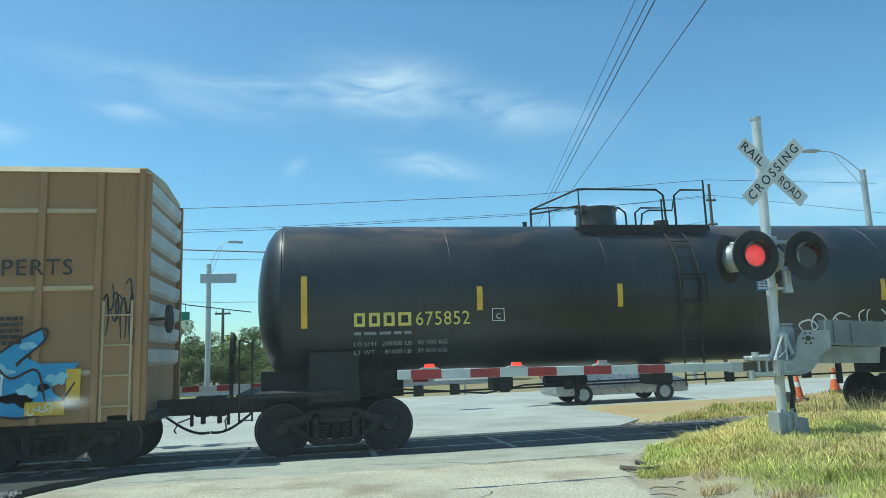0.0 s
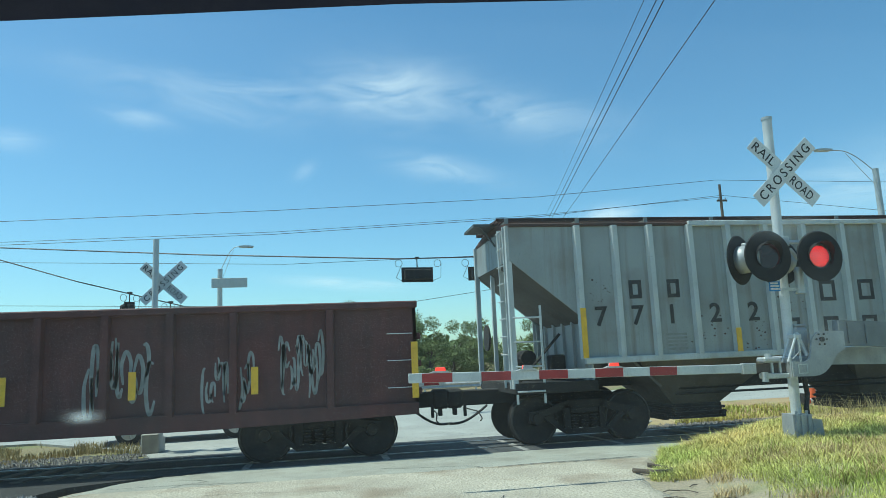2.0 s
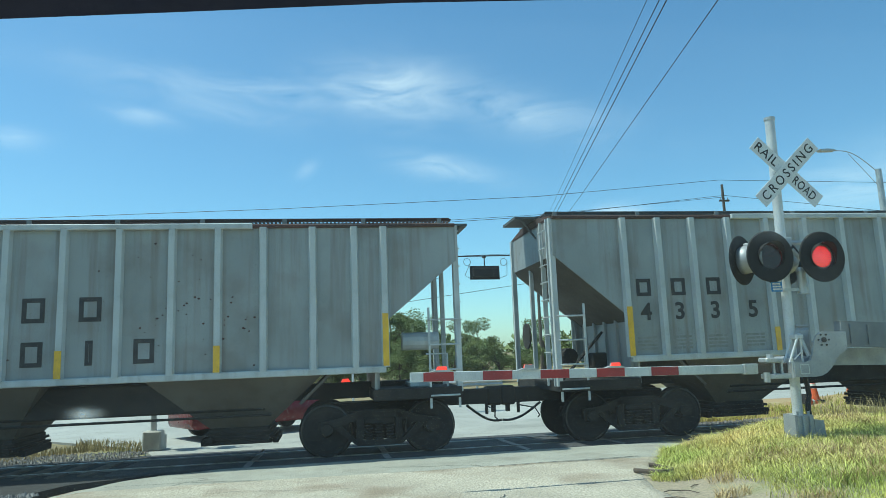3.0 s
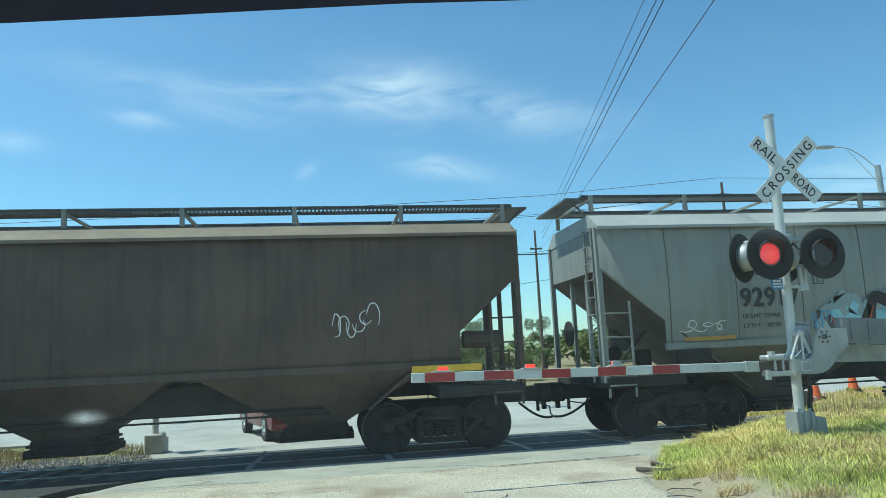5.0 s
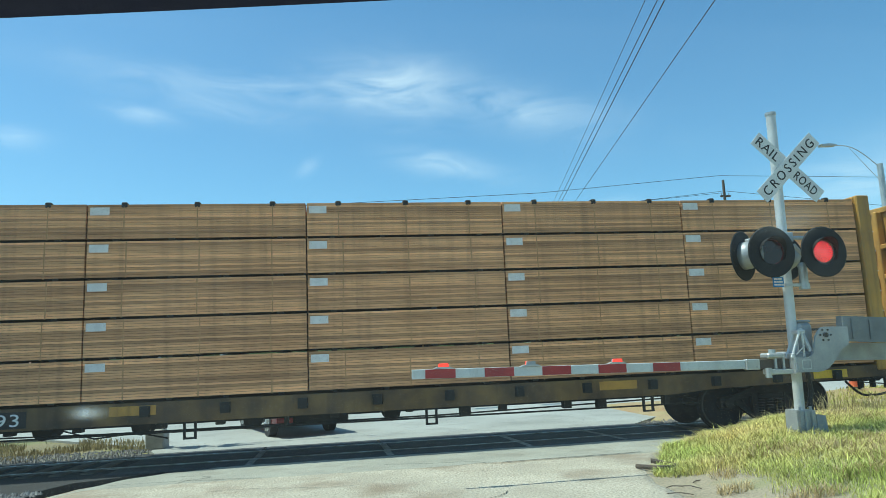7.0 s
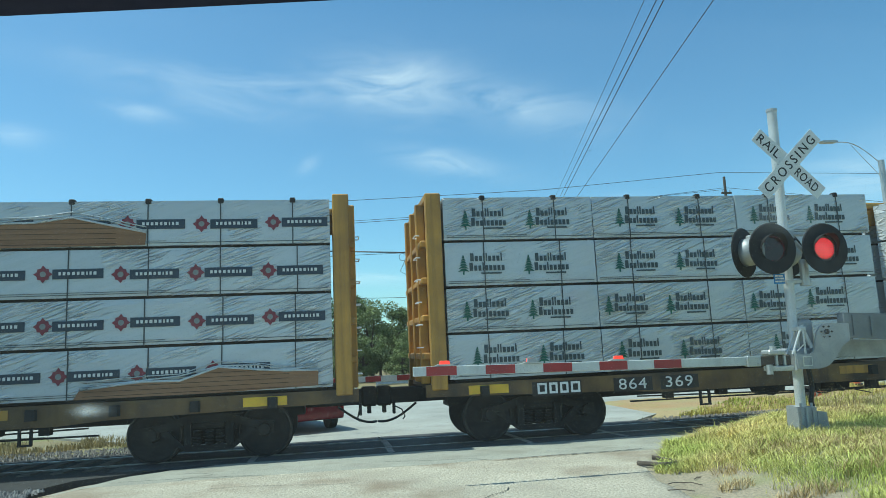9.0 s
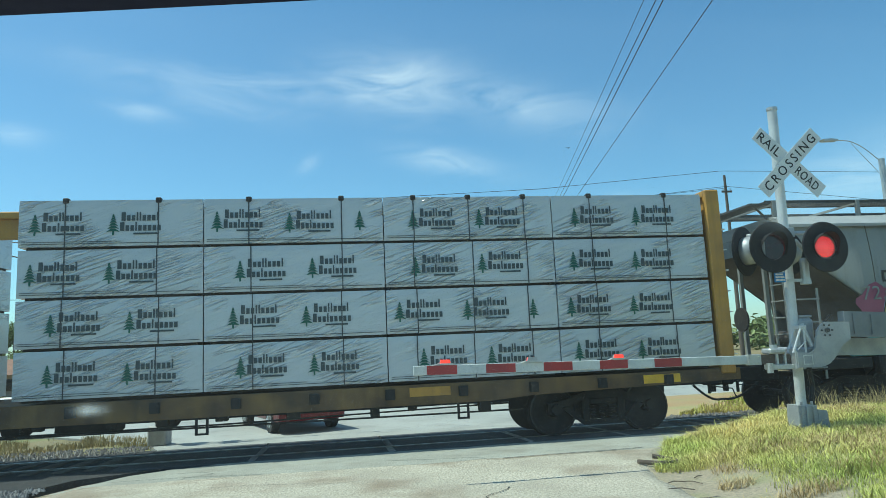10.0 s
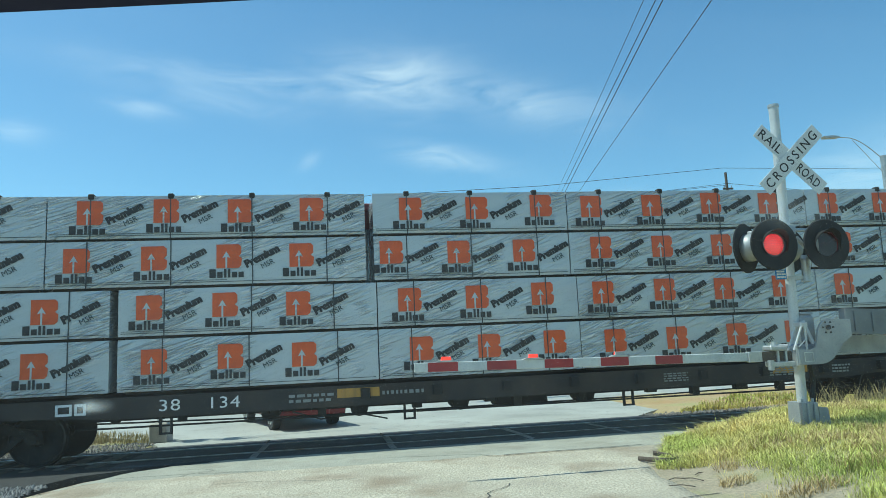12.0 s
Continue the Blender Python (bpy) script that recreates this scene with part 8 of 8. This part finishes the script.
def prints(b, x0, x1, y, z0, z1, style, r):
    h = z1 - z0
    piece("seam_print", seam_mesh(round(x1 - x0 - 0.1, 2)), b, pose(x0 + 0.05, y, z0 + 0.085))
    step = {"fir": 1.27, "disc": 1.25, "mill": 1.27}[style]
    x = x0 + 0.08 + r.uniform(0, 0.5)
    while x < x1 - 0.45:
        z = z0 + h * 0.30 + r.uniform(-0.02, 0.02)
        if style == "fir":
            piece("fir_print", fir_mesh(0), b, pose(x, y, z - 0.02))
            if x + 0.95 < x1:
                piece("name_print", name_mesh(0), b, pose(x + 0.22, y, z + 0.02))
        elif style == "mill":
            bp = piece("block_print", mill_mesh(0), b, pose(x, y, z + 0.06))
            bp2 = piece("arrow_print", mill_arrow(0), bp)
            if x + 0.5 < x1:
                piece("name_print", mill_bar(0), b, pose(x - 0.12, y, z - 0.11))
            if x + 1.02 < x1:
                piece("lettering", premium_mesh(0), b, pose(x + 0.52, y, z + 0.06, 0, -27, 0))
                piece("lettering", grade_mesh(0), b, pose(x + 0.80, y, z + 0.03, 0, -27, 0))
        else:
            if x + 1.1 < x1:
                piece("disc_print", disc_mesh(0), b, pose(x, y, z + 0.06))
                piece("disc_centre", disc_hole(0), b, pose(x, y - 0.002, z + 0.06))
                nb = piece("name_bar", bar_mesh(0), b, pose(x + 0.27, y, z + 0.09))
                piece("bar_print", bar_print(0), nb, pose(0, -0.004, 0))
        x += step


def load(x0, rows, columns, style, seed):
    k = 0
    for i, (za, zb) in enumerate(zip(rows, rows[1:])):
        for near in (True, False):
            cols = columns[i % len(columns)]
            if not near:     # the far side is stowed tight
                cols = [(a, q[0] if 0 < q[0] - b < 0.3 else b) for (a, b), q in zip(cols, cols[1:] + [(99, 99)])]
            for a, b in cols:
                k += 1
                bundle(x0, a + 0.010, b - 0.010, zb, za - 0.005, near, style, seed * 100 + k, i == 0)


a = centerbeam(111.7, 24.8, M["yellow_frame"], M["deck_rust"], "yellow centre-beam flat car loaded with bare lumber", 4.56, 0.65)
load(111.7, (4.50, 3.84, 3.16, 2.475, 1.79, 1.06), [[(1.26, 5.03), (5.03, 8.74), (8.74, 12.5), (12.5, 16.2), (16.2, 19.9), (19.9, 23.82)]], "bare", 1)
bm = B()
frame_marks(bm, 4.62, -1.526, 0.755, 0.2, (0.18, 0.16, 0.16, 0.18), 0.05, 0.04)
part("reporting_mark", bm, M["white_letter"], a, "white painted blocks")
piece("lettering", words("856", 0.2, 0.006, M["white_letter"], 1.1, 0.56), a, pose(6.25, -1.53, 0.755))
piece("lettering", words("393", 0.2, 0.006, M["white_letter"], 1.1, 0.56), a, pose(7.25, -1.53, 0.755))

for x, w in ((4.5, 0.96), (6.14, 0.78), (7.14, 0.78)):
    bm = B()
    box(bm, x, x + w, -1.5255, -1.515, 0.72, 0.99)
    part("stencil_panel", bm, M["deck_black"], a)
b2 = centerbeam(136.5, 24.56, M["yellow_frame"], M["deck_rust"], "yellow centre-beam flat car loaded with wrapped lumber", 4.60, 0.50)
load(136.5, (4.52, 3.66, 2.78, 1.93, 1.06), [[(1.26, 6.2), (6.2, 11.8), (11.8, 17.36), (17.36, 23.72)]], "disc", 2)

c3 = centerbeam(161.06, 25.2, M["yellow_frame"], M["deck_rust"], "yellow centre-beam flat car loaded with wrapped lumber, a gap amidships", 4.60, 0.48)
load(161.06, (4.53, 3.66, 2.79, 1.93, 1.07), [[(1.26, 4.24), (4.24, 7.31), (7.31, 10.33), (11.66, 14.72), (14.72, 17.93), (17.93, 21.2), (21.2, 24.36)]], "fir", 3)
bm = B()
frame_marks(bm, 2.9, -1.526, 0.77, 0.2, (0.18, 0.16, 0.16, 0.18), 0.05, 0.04)
part("reporting_mark", bm, M["white_letter"], c3, "white painted blocks")
piece("lettering", words("864", 0.2, 0.006, M["white_letter"], 1.1, 0.56), c3, pose(4.5, -1.53, 0.77))
piece("lettering", words("369", 0.2, 0.006, M["white_letter"], 1.1, 0.56), c3, pose(5.45, -1.53, 0.77))

for x, w in ((2.8, 0.96), (4.40, 0.78), (5.35, 0.78)):
    bm = B()
    box(bm, x, x + w, -1.5255, -1.515, 0.73, 0.99)
    part("stencil_panel", bm, M["deck_black"], c3)
e5 = centerbeam(204.45, 24.6, M["red_frame"], M["deck_black"], "dark red centre-beam flat car loaded with wrapped lumber", 4.62)
load(204.45, (4.55, 3.74, 2.88, 2.02, 1.08), [[(1.24, 4.3), (4.3, 9.79), (9.92, 13.7), (13.7, 18.85), (18.85, 23.36)]] * 2 + [[(1.24, 5.37), (5.49, 9.96), (9.96, 13.8), (13.8, 18.9), (18.9, 23.36)]] * 2, "mill", 4)
bm = B()
frame_marks(bm, 4.55, -1.526, 0.78, 0.19, (0.26, 0.18), 0.04, 0.04)
part("reporting_mark", bm, M["white_letter"], e5, "white painted blocks")
piece("lettering", words("38", 0.19, 0.006, M["white_letter"], 1.1, 0.34), e5, pose(6.2, -1.53, 0.78))
piece("lettering", words("134", 0.19, 0.006, M["white_letter"], 1.1, 0.48), e5, pose(7.05, -1.53, 0.78))

for x, w, rows_ in ((8.36, 0.78, 2), (15.4, 0.5, 4), (17.6, 0.8, 4), (19.0, 0.4, 3)):
    bm = B()
    bars(bm, x, -1.526, 0.79, w, 0.18, rows_, fill=0.55, broken=5, seed=int(x * 10))
    part("data_print", bm, M["faint_letter"], e5, "worn pale stencil print")
bm = B()
bars(bm, 10.0, -1.526, 0.85, 0.75, 0.07, 1, fill=0.9, broken=9, seed=4)
part("address_print", bm, M["faint_letter"], e5)

# ---- motor traffic on the far street ----
def motor_car(name, paint_mat, label, length=4.5, height=1.45, suv=False):
    c = thing(name, label, "car", "cars on the far street")
    L, H = length, height
    k = 0.92 if suv else 0.80
    low = [(-L / 2, 0.42), (-L / 2 + 0.05, 0.30), (L / 2 - 0.05, 0.30), (L / 2, 0.45), (L / 2 - 0.05, 0.72), (L * 0.26, H * 0.62), (L * 0.16, H * 0.64), (-L * 0.42, H * 0.66), (-L / 2, H * 0.6)]
    bm = B()
    prism(bm, low, -0.86, 0.86)
    bmesh.ops.bevel(bm, geom=list(bm.edges), offset=0.05, segments=2, affect="EDGES", profile=0.6)
    part("body", bm, paint_mat, c, smooth=True)
    top = [(L * 0.24, H * 0.60), (L * 0.07, H * 0.97), (-L * 0.12, H), (-L * 0.34, H * 0.96), (-L * (0.46 if suv else 0.40), H * 0.62)]
    bm = B()
    loft(bm, [[(x, -0.78 if z < H * 0.7 else -0.62, z) for x, z in top], [(x, 0.78 if z < H * 0.7 else 0.62, z) for x, z in top]])
    part("glasshouse", bm, M["car_glass"], c, "dark tinted windows")
    bm = B()
    prism(bm, [(L * 0.08, H * 0.955), (L * 0.05, H * 0.99), (-L * 0.12, H * 1.012), (-L * 0.34, H * 0.975), (-L * 0.36, H * 0.945)], -0.63, 0.63)
    for s in (-1, 1):
        pipe(bm, [(L * 0.24, s * 0.79, H * 0.62), (L * 0.07, s * 0.635, H * 0.97)], 0.035, 6)
        pipe(bm, [(-L * 0.08, s * 0.80, H * 0.62), (-L * 0.08, s * 0.635, H * 0.99)], 0.03, 6)
        pipe(bm, [(-L * (0.45 if suv else 0.39), s * 0.79, H * 0.64), (-L * 0.34, s * 0.635, H * 0.96)], 0.05, 6)
    part("roof", bm, paint_mat, c)
    for x in (L * 0.31, -L * 0.30):
        for s in (-1, 1):
            bm = B()
            rod(bm, (x, s * 0.68, 0.33), (x, s * 0.88, 0.33), 0.33, 20)
            w = part("wheel", bm, M["rubber"], c)
            bm = B()
            for q in range(5):
                an = 2 * math.pi * q / 5
                rod(bm, (x, s * 0.885, 0.33), (x + 0.19 * math.cos(an), s * 0.885, 0.33 + 0.19 * math.sin(an)), 0.03, 6)
            rod(bm, (x, s * 0.87, 0.33), (x, s * 0.882, 0.33), 0.20, 16)
            part("rim", bm, M["galvanised"], w)
    for s in (-1, 1):
        bm = B()
        box(bm, -L / 2 - 0.012, -L / 2 + 0.2, s * 0.70 - 0.13, s * 0.70 + 0.13, H * 0.52, H * 0.60, 0.02)
        part("tail_light", bm, M["red_sheeting"], c)
        bm = B()
        box(bm, L / 2 - 0.25, L / 2 - 0.02, s * 0.66 - 0.15, s * 0.66 + 0.15, 0.56, 0.68, 0.02)
        part("headlight", bm, M["white_sign"], c)
    return c


red_car = motor_car("car", M["car_red"], "dark red hatchback on the far street", 4.3, 1.40)
silver_van = motor_car("car", M["car_silver"], "silver people carrier on the far street", 4.9, 1.65, True)
white_suv = motor_car("car", M["car_white"], "white estate car on the far street", 4.7, 1.62, True)
dark_car = motor_car("car", M["car_dark"], "dark saloon on the far street", 4.5, 1.42)


# torn wrap on the second lumber car shows the boards
for seed, y0, outline in ((1, -1.507, [(18.0, 3.70), (20.5, 3.72), (20.52, 3.92), (19.9, 4.08), (19.3, 4.2), (18.7, 4.13), (18.04, 4.1)]), (2, -1.507, [(19.4, 1.10), (21.75, 1.10), (23.45, 1.14), (23.46, 1.42), (22.9, 1.40), (22.4, 1.47), (21.76, 1.52), (21.1, 1.34), (20.5, 1.33), (19.5, 1.26)])):
    bm = B()
    zs = [p[1] for p in outline]
    prism(bm, outline, y0 - 0.012, y0 + 0.002)
    torn = thing("exposed_boards", "raw orange boards bared by torn wrap", "lumber", "lumber load", m=pose(136.5, 0, 0))
    ROLLING.append((torn, 136.5))
    part("board_face", bm, M["bared_board"], torn)
    for k in range(5):
        z = min(zs) + (max(zs) - min(zs)) * (k + 0.5) / 5.5
        bm = B()
        box(bm, outline[0][0] + 0.15, outline[2][0] - 0.5, y0 - 0.0135, y0 - 0.011, z, z + 0.008)
        part("board_joint", bm, M["lumber_gap"], torn)

# film that hangs loose over the tears
for pts in ([(18.0, 4.10), (18.7, 4.13), (19.3, 4.2), (19.9, 4.08), (20.52, 3.92)], [(19.5, 1.26), (20.5, 1.33), (21.1, 1.34), (21.76, 1.52), (22.4, 1.47), (22.9, 1.40), (23.46, 1.42)]):
    flap = thing("loose_film", "torn edge of pale plastic film rolled above bare boards", "plastic film", "lumber load", m=pose(136.5, 0, 0))
    ROLLING.append((flap, 136.5))
    for dz, rr_ in ((0.01, 0.022), (0.06, 0.014), (0.11, 0.010)):
        bm = B()
        pipe(bm, [(px, -1.522 + 0.004 * math.sin(px * 9), pz + dz + 0.02 * math.sin(px * 5 + dz * 40)) for px, pz in pts], rr_, 6)
        part("rolled_edge", bm, M["wrap"], flap, smooth=True)

# a small bird that crosses overhead
bird = thing("bird", "small dark bird in flight across the sky", "bird")
bm = B()
loft(bm, [[(x, r * math.cos(k * 1.047), r * math.sin(k * 1.047)) for k in range(6)] for x, r in ((-0.08, 0.003), (-0.05, 0.012), (0.0, 0.02), (0.06, 0.011), (0.10, 0.006), (0.14, 0.009))])
part("body", bm, M["black_paint"], bird)
for s in (-1, 1):
    bm = B()
    prism(bm, [(-0.035, 0.0), (0.035, 0.0), (0.05, s * 0.08), (0.03, s * 0.15), (-0.005, s * 0.085)], -0.003, 0.004, "z")
    w = part("wing", bm, M["black_paint"], bird)
    w.matrix_basis = pose(0, 0, 0.01, 12 * s, 0, 0)
BIRD_WAY = [
    (0, pose(81.57, 90.01, 28.06, 8, 0, 50)),
    (8, pose(29.46, 50.09, 19.05, 8, 0, 50)),
    (10.2, pose(13.08, 21.12, 11.92, 8, 0, 50)),
    (10.5, pose(11.63, 17.52, 10.22, 8, 0, 50)),
    (10.8, pose(8.64, 13.08, 8.92, 8, 0, 50)),
    (11, pose(6.81, 10.39, 8.39, 8, 0, 50)),
    (11.2, pose(4.55, 6.71, 8.07, 8, 0, 50)),
    (11.3, pose(3.41, 4.82, 8.30, 8, 0, 50)),
    (11.4, pose(2.32, 2.99, 8.08, 8, 0, 50)),
    (11.5, pose(1.23, 1.68, 7.69, 8, 0, 50)),
    (11.6, pose(0.03, 0.41, 7.26, 8, 0, 50)),
    (11.75, pose(-2.4, -2.0, 7.6, 8, 0, 50)),
    (12, pose(-8.0, -8.5, 9.5, 8, 0, 50)),
]


# ---- inside the vehicle ----
trim = thing("windshield_header", "dark cloth roof lining and pillars round the windshield", "vehicle trim", m=pose(EYE[0], EYE[1], 0))
bm = B()
loft(bm, [[(x, 0.50, EYE[2] + za), (x, 0.30, EYE[2] + za + 0.10), (x, 0.30, EYE[2] + za + 0.13), (x, 0.52, EYE[2] + za + 0.03)]
          for x, za in ((-0.80, 0.215), (-0.40, 0.232), (-0.22, 0.2465), (-0.11, 0.2565), (0.06, 0.2725), (0.24, 0.285), (0.42, 0.296), (0.8, 0.30))])
part("roof_lining", bm, M["trim_black"], trim)
for s in (-1, 1):
    bm = B()
    pipe(bm, [(s * 0.78, 0.42, EYE[2] + 0.27), (s * 0.92, 1.0, 1.05), (s * 0.92, 1.0, 0.0)], 0.05, 8)
    part("pillar", bm, M["trim_black"], trim)


def windshield_material():
    """Clear glass with a thin film of dust and a few smears that catch the light."""
    m = bpy.data.materials.new("windshield_glass")
    m.use_nodes = True
    t = m.node_tree
    t.nodes.clear()
    co = t.nodes.new("ShaderNodeTexCoord")
    sp = t.nodes.new("ShaderNodeSeparateXYZ")
    t.links.new(co.outputs["Object"], sp.inputs[0])

    def op(kind, a, b=None):
        n = t.nodes.new("ShaderNodeMath")
        n.operation = kind
        for i, v in enumerate((a, b)):
            if isinstance(v, (int, float)):
                n.inputs[i].default_value = v
            elif v is not None:
                t.links.new(v, n.inputs[i])
        return n.outputs[0]

    def patch(x0, s0, rx, rs, weight):
        u = op("MULTIPLY", op("SUBTRACT", sp.outputs[0], x0), 1 / rx)
        v = op("MULTIPLY", op("SUBTRACT", sp.outputs[1], s0), 1 / rs)
        d = op("ADD", op("MULTIPLY", u, u), op("MULTIPLY", v, v))
        return op("MULTIPLY", op("POWER", 2.718, op("MULTIPLY", d, -1.2)), weight)

    n = t.nodes.new("ShaderNodeTexNoise")
    n.inputs["Scale"].default_value, n.inputs["Detail"].default_value = 9.0, 6.0
    t.links.new(co.outputs["Object"], n.inputs["Vector"])
    n2 = t.nodes.new("ShaderNodeTexNoise")
    n2.inputs["Scale"].default_value, n2.inputs["Detail"].default_value = 55.0, 5.0
    t.links.new(co.outputs["Object"], n2.inputs["Vector"])
    film = op("MULTIPLY", n.outputs["Fac"], 0.019)
    spots = op("MULTIPLY", op("ADD", patch(*SMEAR_A), op("ADD", patch(*SMEAR_B), patch(*SMEAR_C))), op("MULTIPLY", n2.outputs["Fac"], 1.6))
    clear, dust, gloss = t.nodes.new("ShaderNodeBsdfTransparent"), t.nodes.new("ShaderNodeBsdfTranslucent"), t.nodes.new("ShaderNodeBsdfDiffuse")
    clear.inputs[0].default_value = (0.985, 1.0, 0.99, 1)
    dust.inputs[0].default_value = gloss.inputs[0].default_value = (0.75, 0.80, 0.78, 1)
    both, mixer = t.nodes.new("ShaderNodeMixShader"), t.nodes.new("ShaderNodeMixShader")
    both.inputs[0].default_value = 0.3
    t.links.new(dust.outputs[0], both.inputs[1]), t.links.new(gloss.outputs[0], both.inputs[2])
    t.links.new(op("ADD", film, spots), mixer.inputs[0])
    t.links.new(clear.outputs[0], mixer.inputs[1]), t.links.new(both.outputs[0], mixer.inputs[2])
    out = t.nodes.new("ShaderNodeOutputMaterial")
    t.links.new(mixer.outputs[0], out.inputs[0])
    return m


# smears: (across, down the glass, half width, half height, strength)
SMEAR_A = (-0.240, 0.418, 0.014, 0.006, 0.34)
SMEAR_B = (0.464, 0.216, 0.035, 0.016, 0.05)
SMEAR_C = (0.555, 0.355, 0.06, 0.03, 0.025)
bm = B()
box(bm, -0.85, 0.85, -0.02, 1.05, -0.0025, 0.0025)
glass = part("windshield_pane", bm, windshield_material(), trim, "clear windshield glass with dust and smears")
glass.matrix_basis = pose(0, 0.50, EYE[2] + 0.29, -math.degrees(math.atan2(0.74, 0.55)), 0, 0)
glass.visible_shadow = False


# ---- motions ----
SWITCH = [0.41, 1.07, 1.65, 2.26, 2.85, 3.41, 4.05, 4.65, 5.27, 5.85, 6.41, 7.05, 7.62, 8.2, 8.77, 9.37, 9.91, 10.62, 11.24, 11.85]


def motions():
    for ob, x in ROLLING:
        walk(ob, [(t, pose(x - SPEED * t, 0, 0)) for t in range(13)])
    # each wheel rolls without slip
    for ob, dx, k in WHEELSETS:
        walk(ob, [(f / 30, pose(dx, 0, AXLE_Z, 0, -math.degrees(SPEED / WHEEL_R * f / 30) + 31 * k, 0)) for f in range(361)])
    # the lamps blink in turn: each diode board swings its lit face forward, then away
    for ob, key, at_ in BOARDS:
        first_lit = key in ("L", "br")
        rows = [(0.0, pose(*at_, 0, 0, 0 if first_lit else 178))]
        lit = first_lit
        for t in SWITCH:
            a, b = (0, 178) if lit else (178, 0)
            rows += [(t, pose(*at_, 0, 0, a)), (t + 0.034, pose(*at_, 0, 0, (a + b) / 2)), (t + 0.067, pose(*at_, 0, 0, b))]
            lit = not lit
        rows.append((12.0, rows[-1][1]))
        walk(ob, rows)
    walk(red_car, [(0, pose(-8.6, 7.0, FAR_Z)), (0.9, pose(-6.0, 6.7, FAR_Z, 0, 0, -4)), (2.0, pose(-3.9, 6.2, FAR_Z, 0, 0, 8)), (3.3, pose(-1.7, 6.2, FAR_Z, 0, 0, 42)), (5.3, pose(-1.25, 5.9, FAR_Z, 0, 0, 110)), (8, pose(-1.25, 5.9, FAR_Z, 0, 0, 110)), (12, pose(-1.25, 5.9, FAR_Z, 0, 0, 110))])
    walk(bird, BIRD_WAY)
    walk(silver_van, [(0, pose(10.4, 9.4, FAR_Z, 0, 0, 0)), (1, pose(18, 9.8, FAR_Z)), (3, pose(38, 10, FAR_Z)), (6, pose(70, 10.5, FAR_Z)), (12, pose(75, 10.5, FAR_Z))])
    walk(white_suv, [(0, pose(-62, 14.0, FAR_Z)), (4, pose(-33, 14.0, FAR_Z)), (6.5, pose(-7.6, 13.6, FAR_Z)), (8, pose(8, 13.4, FAR_Z)), (10, pose(30, 13, FAR_Z)), (12, pose(55, 13, FAR_Z))])
    walk(dark_car, [(0, pose(-50, 10.5, FAR_Z)), (5, pose(-30, 10.5, FAR_Z)), (8.8, pose(-6, 10.5, FAR_Z)), (10.5, pose(12.6, 9.8, FAR_Z)), (12, pose(30, 10, FAR_Z))])


motions()
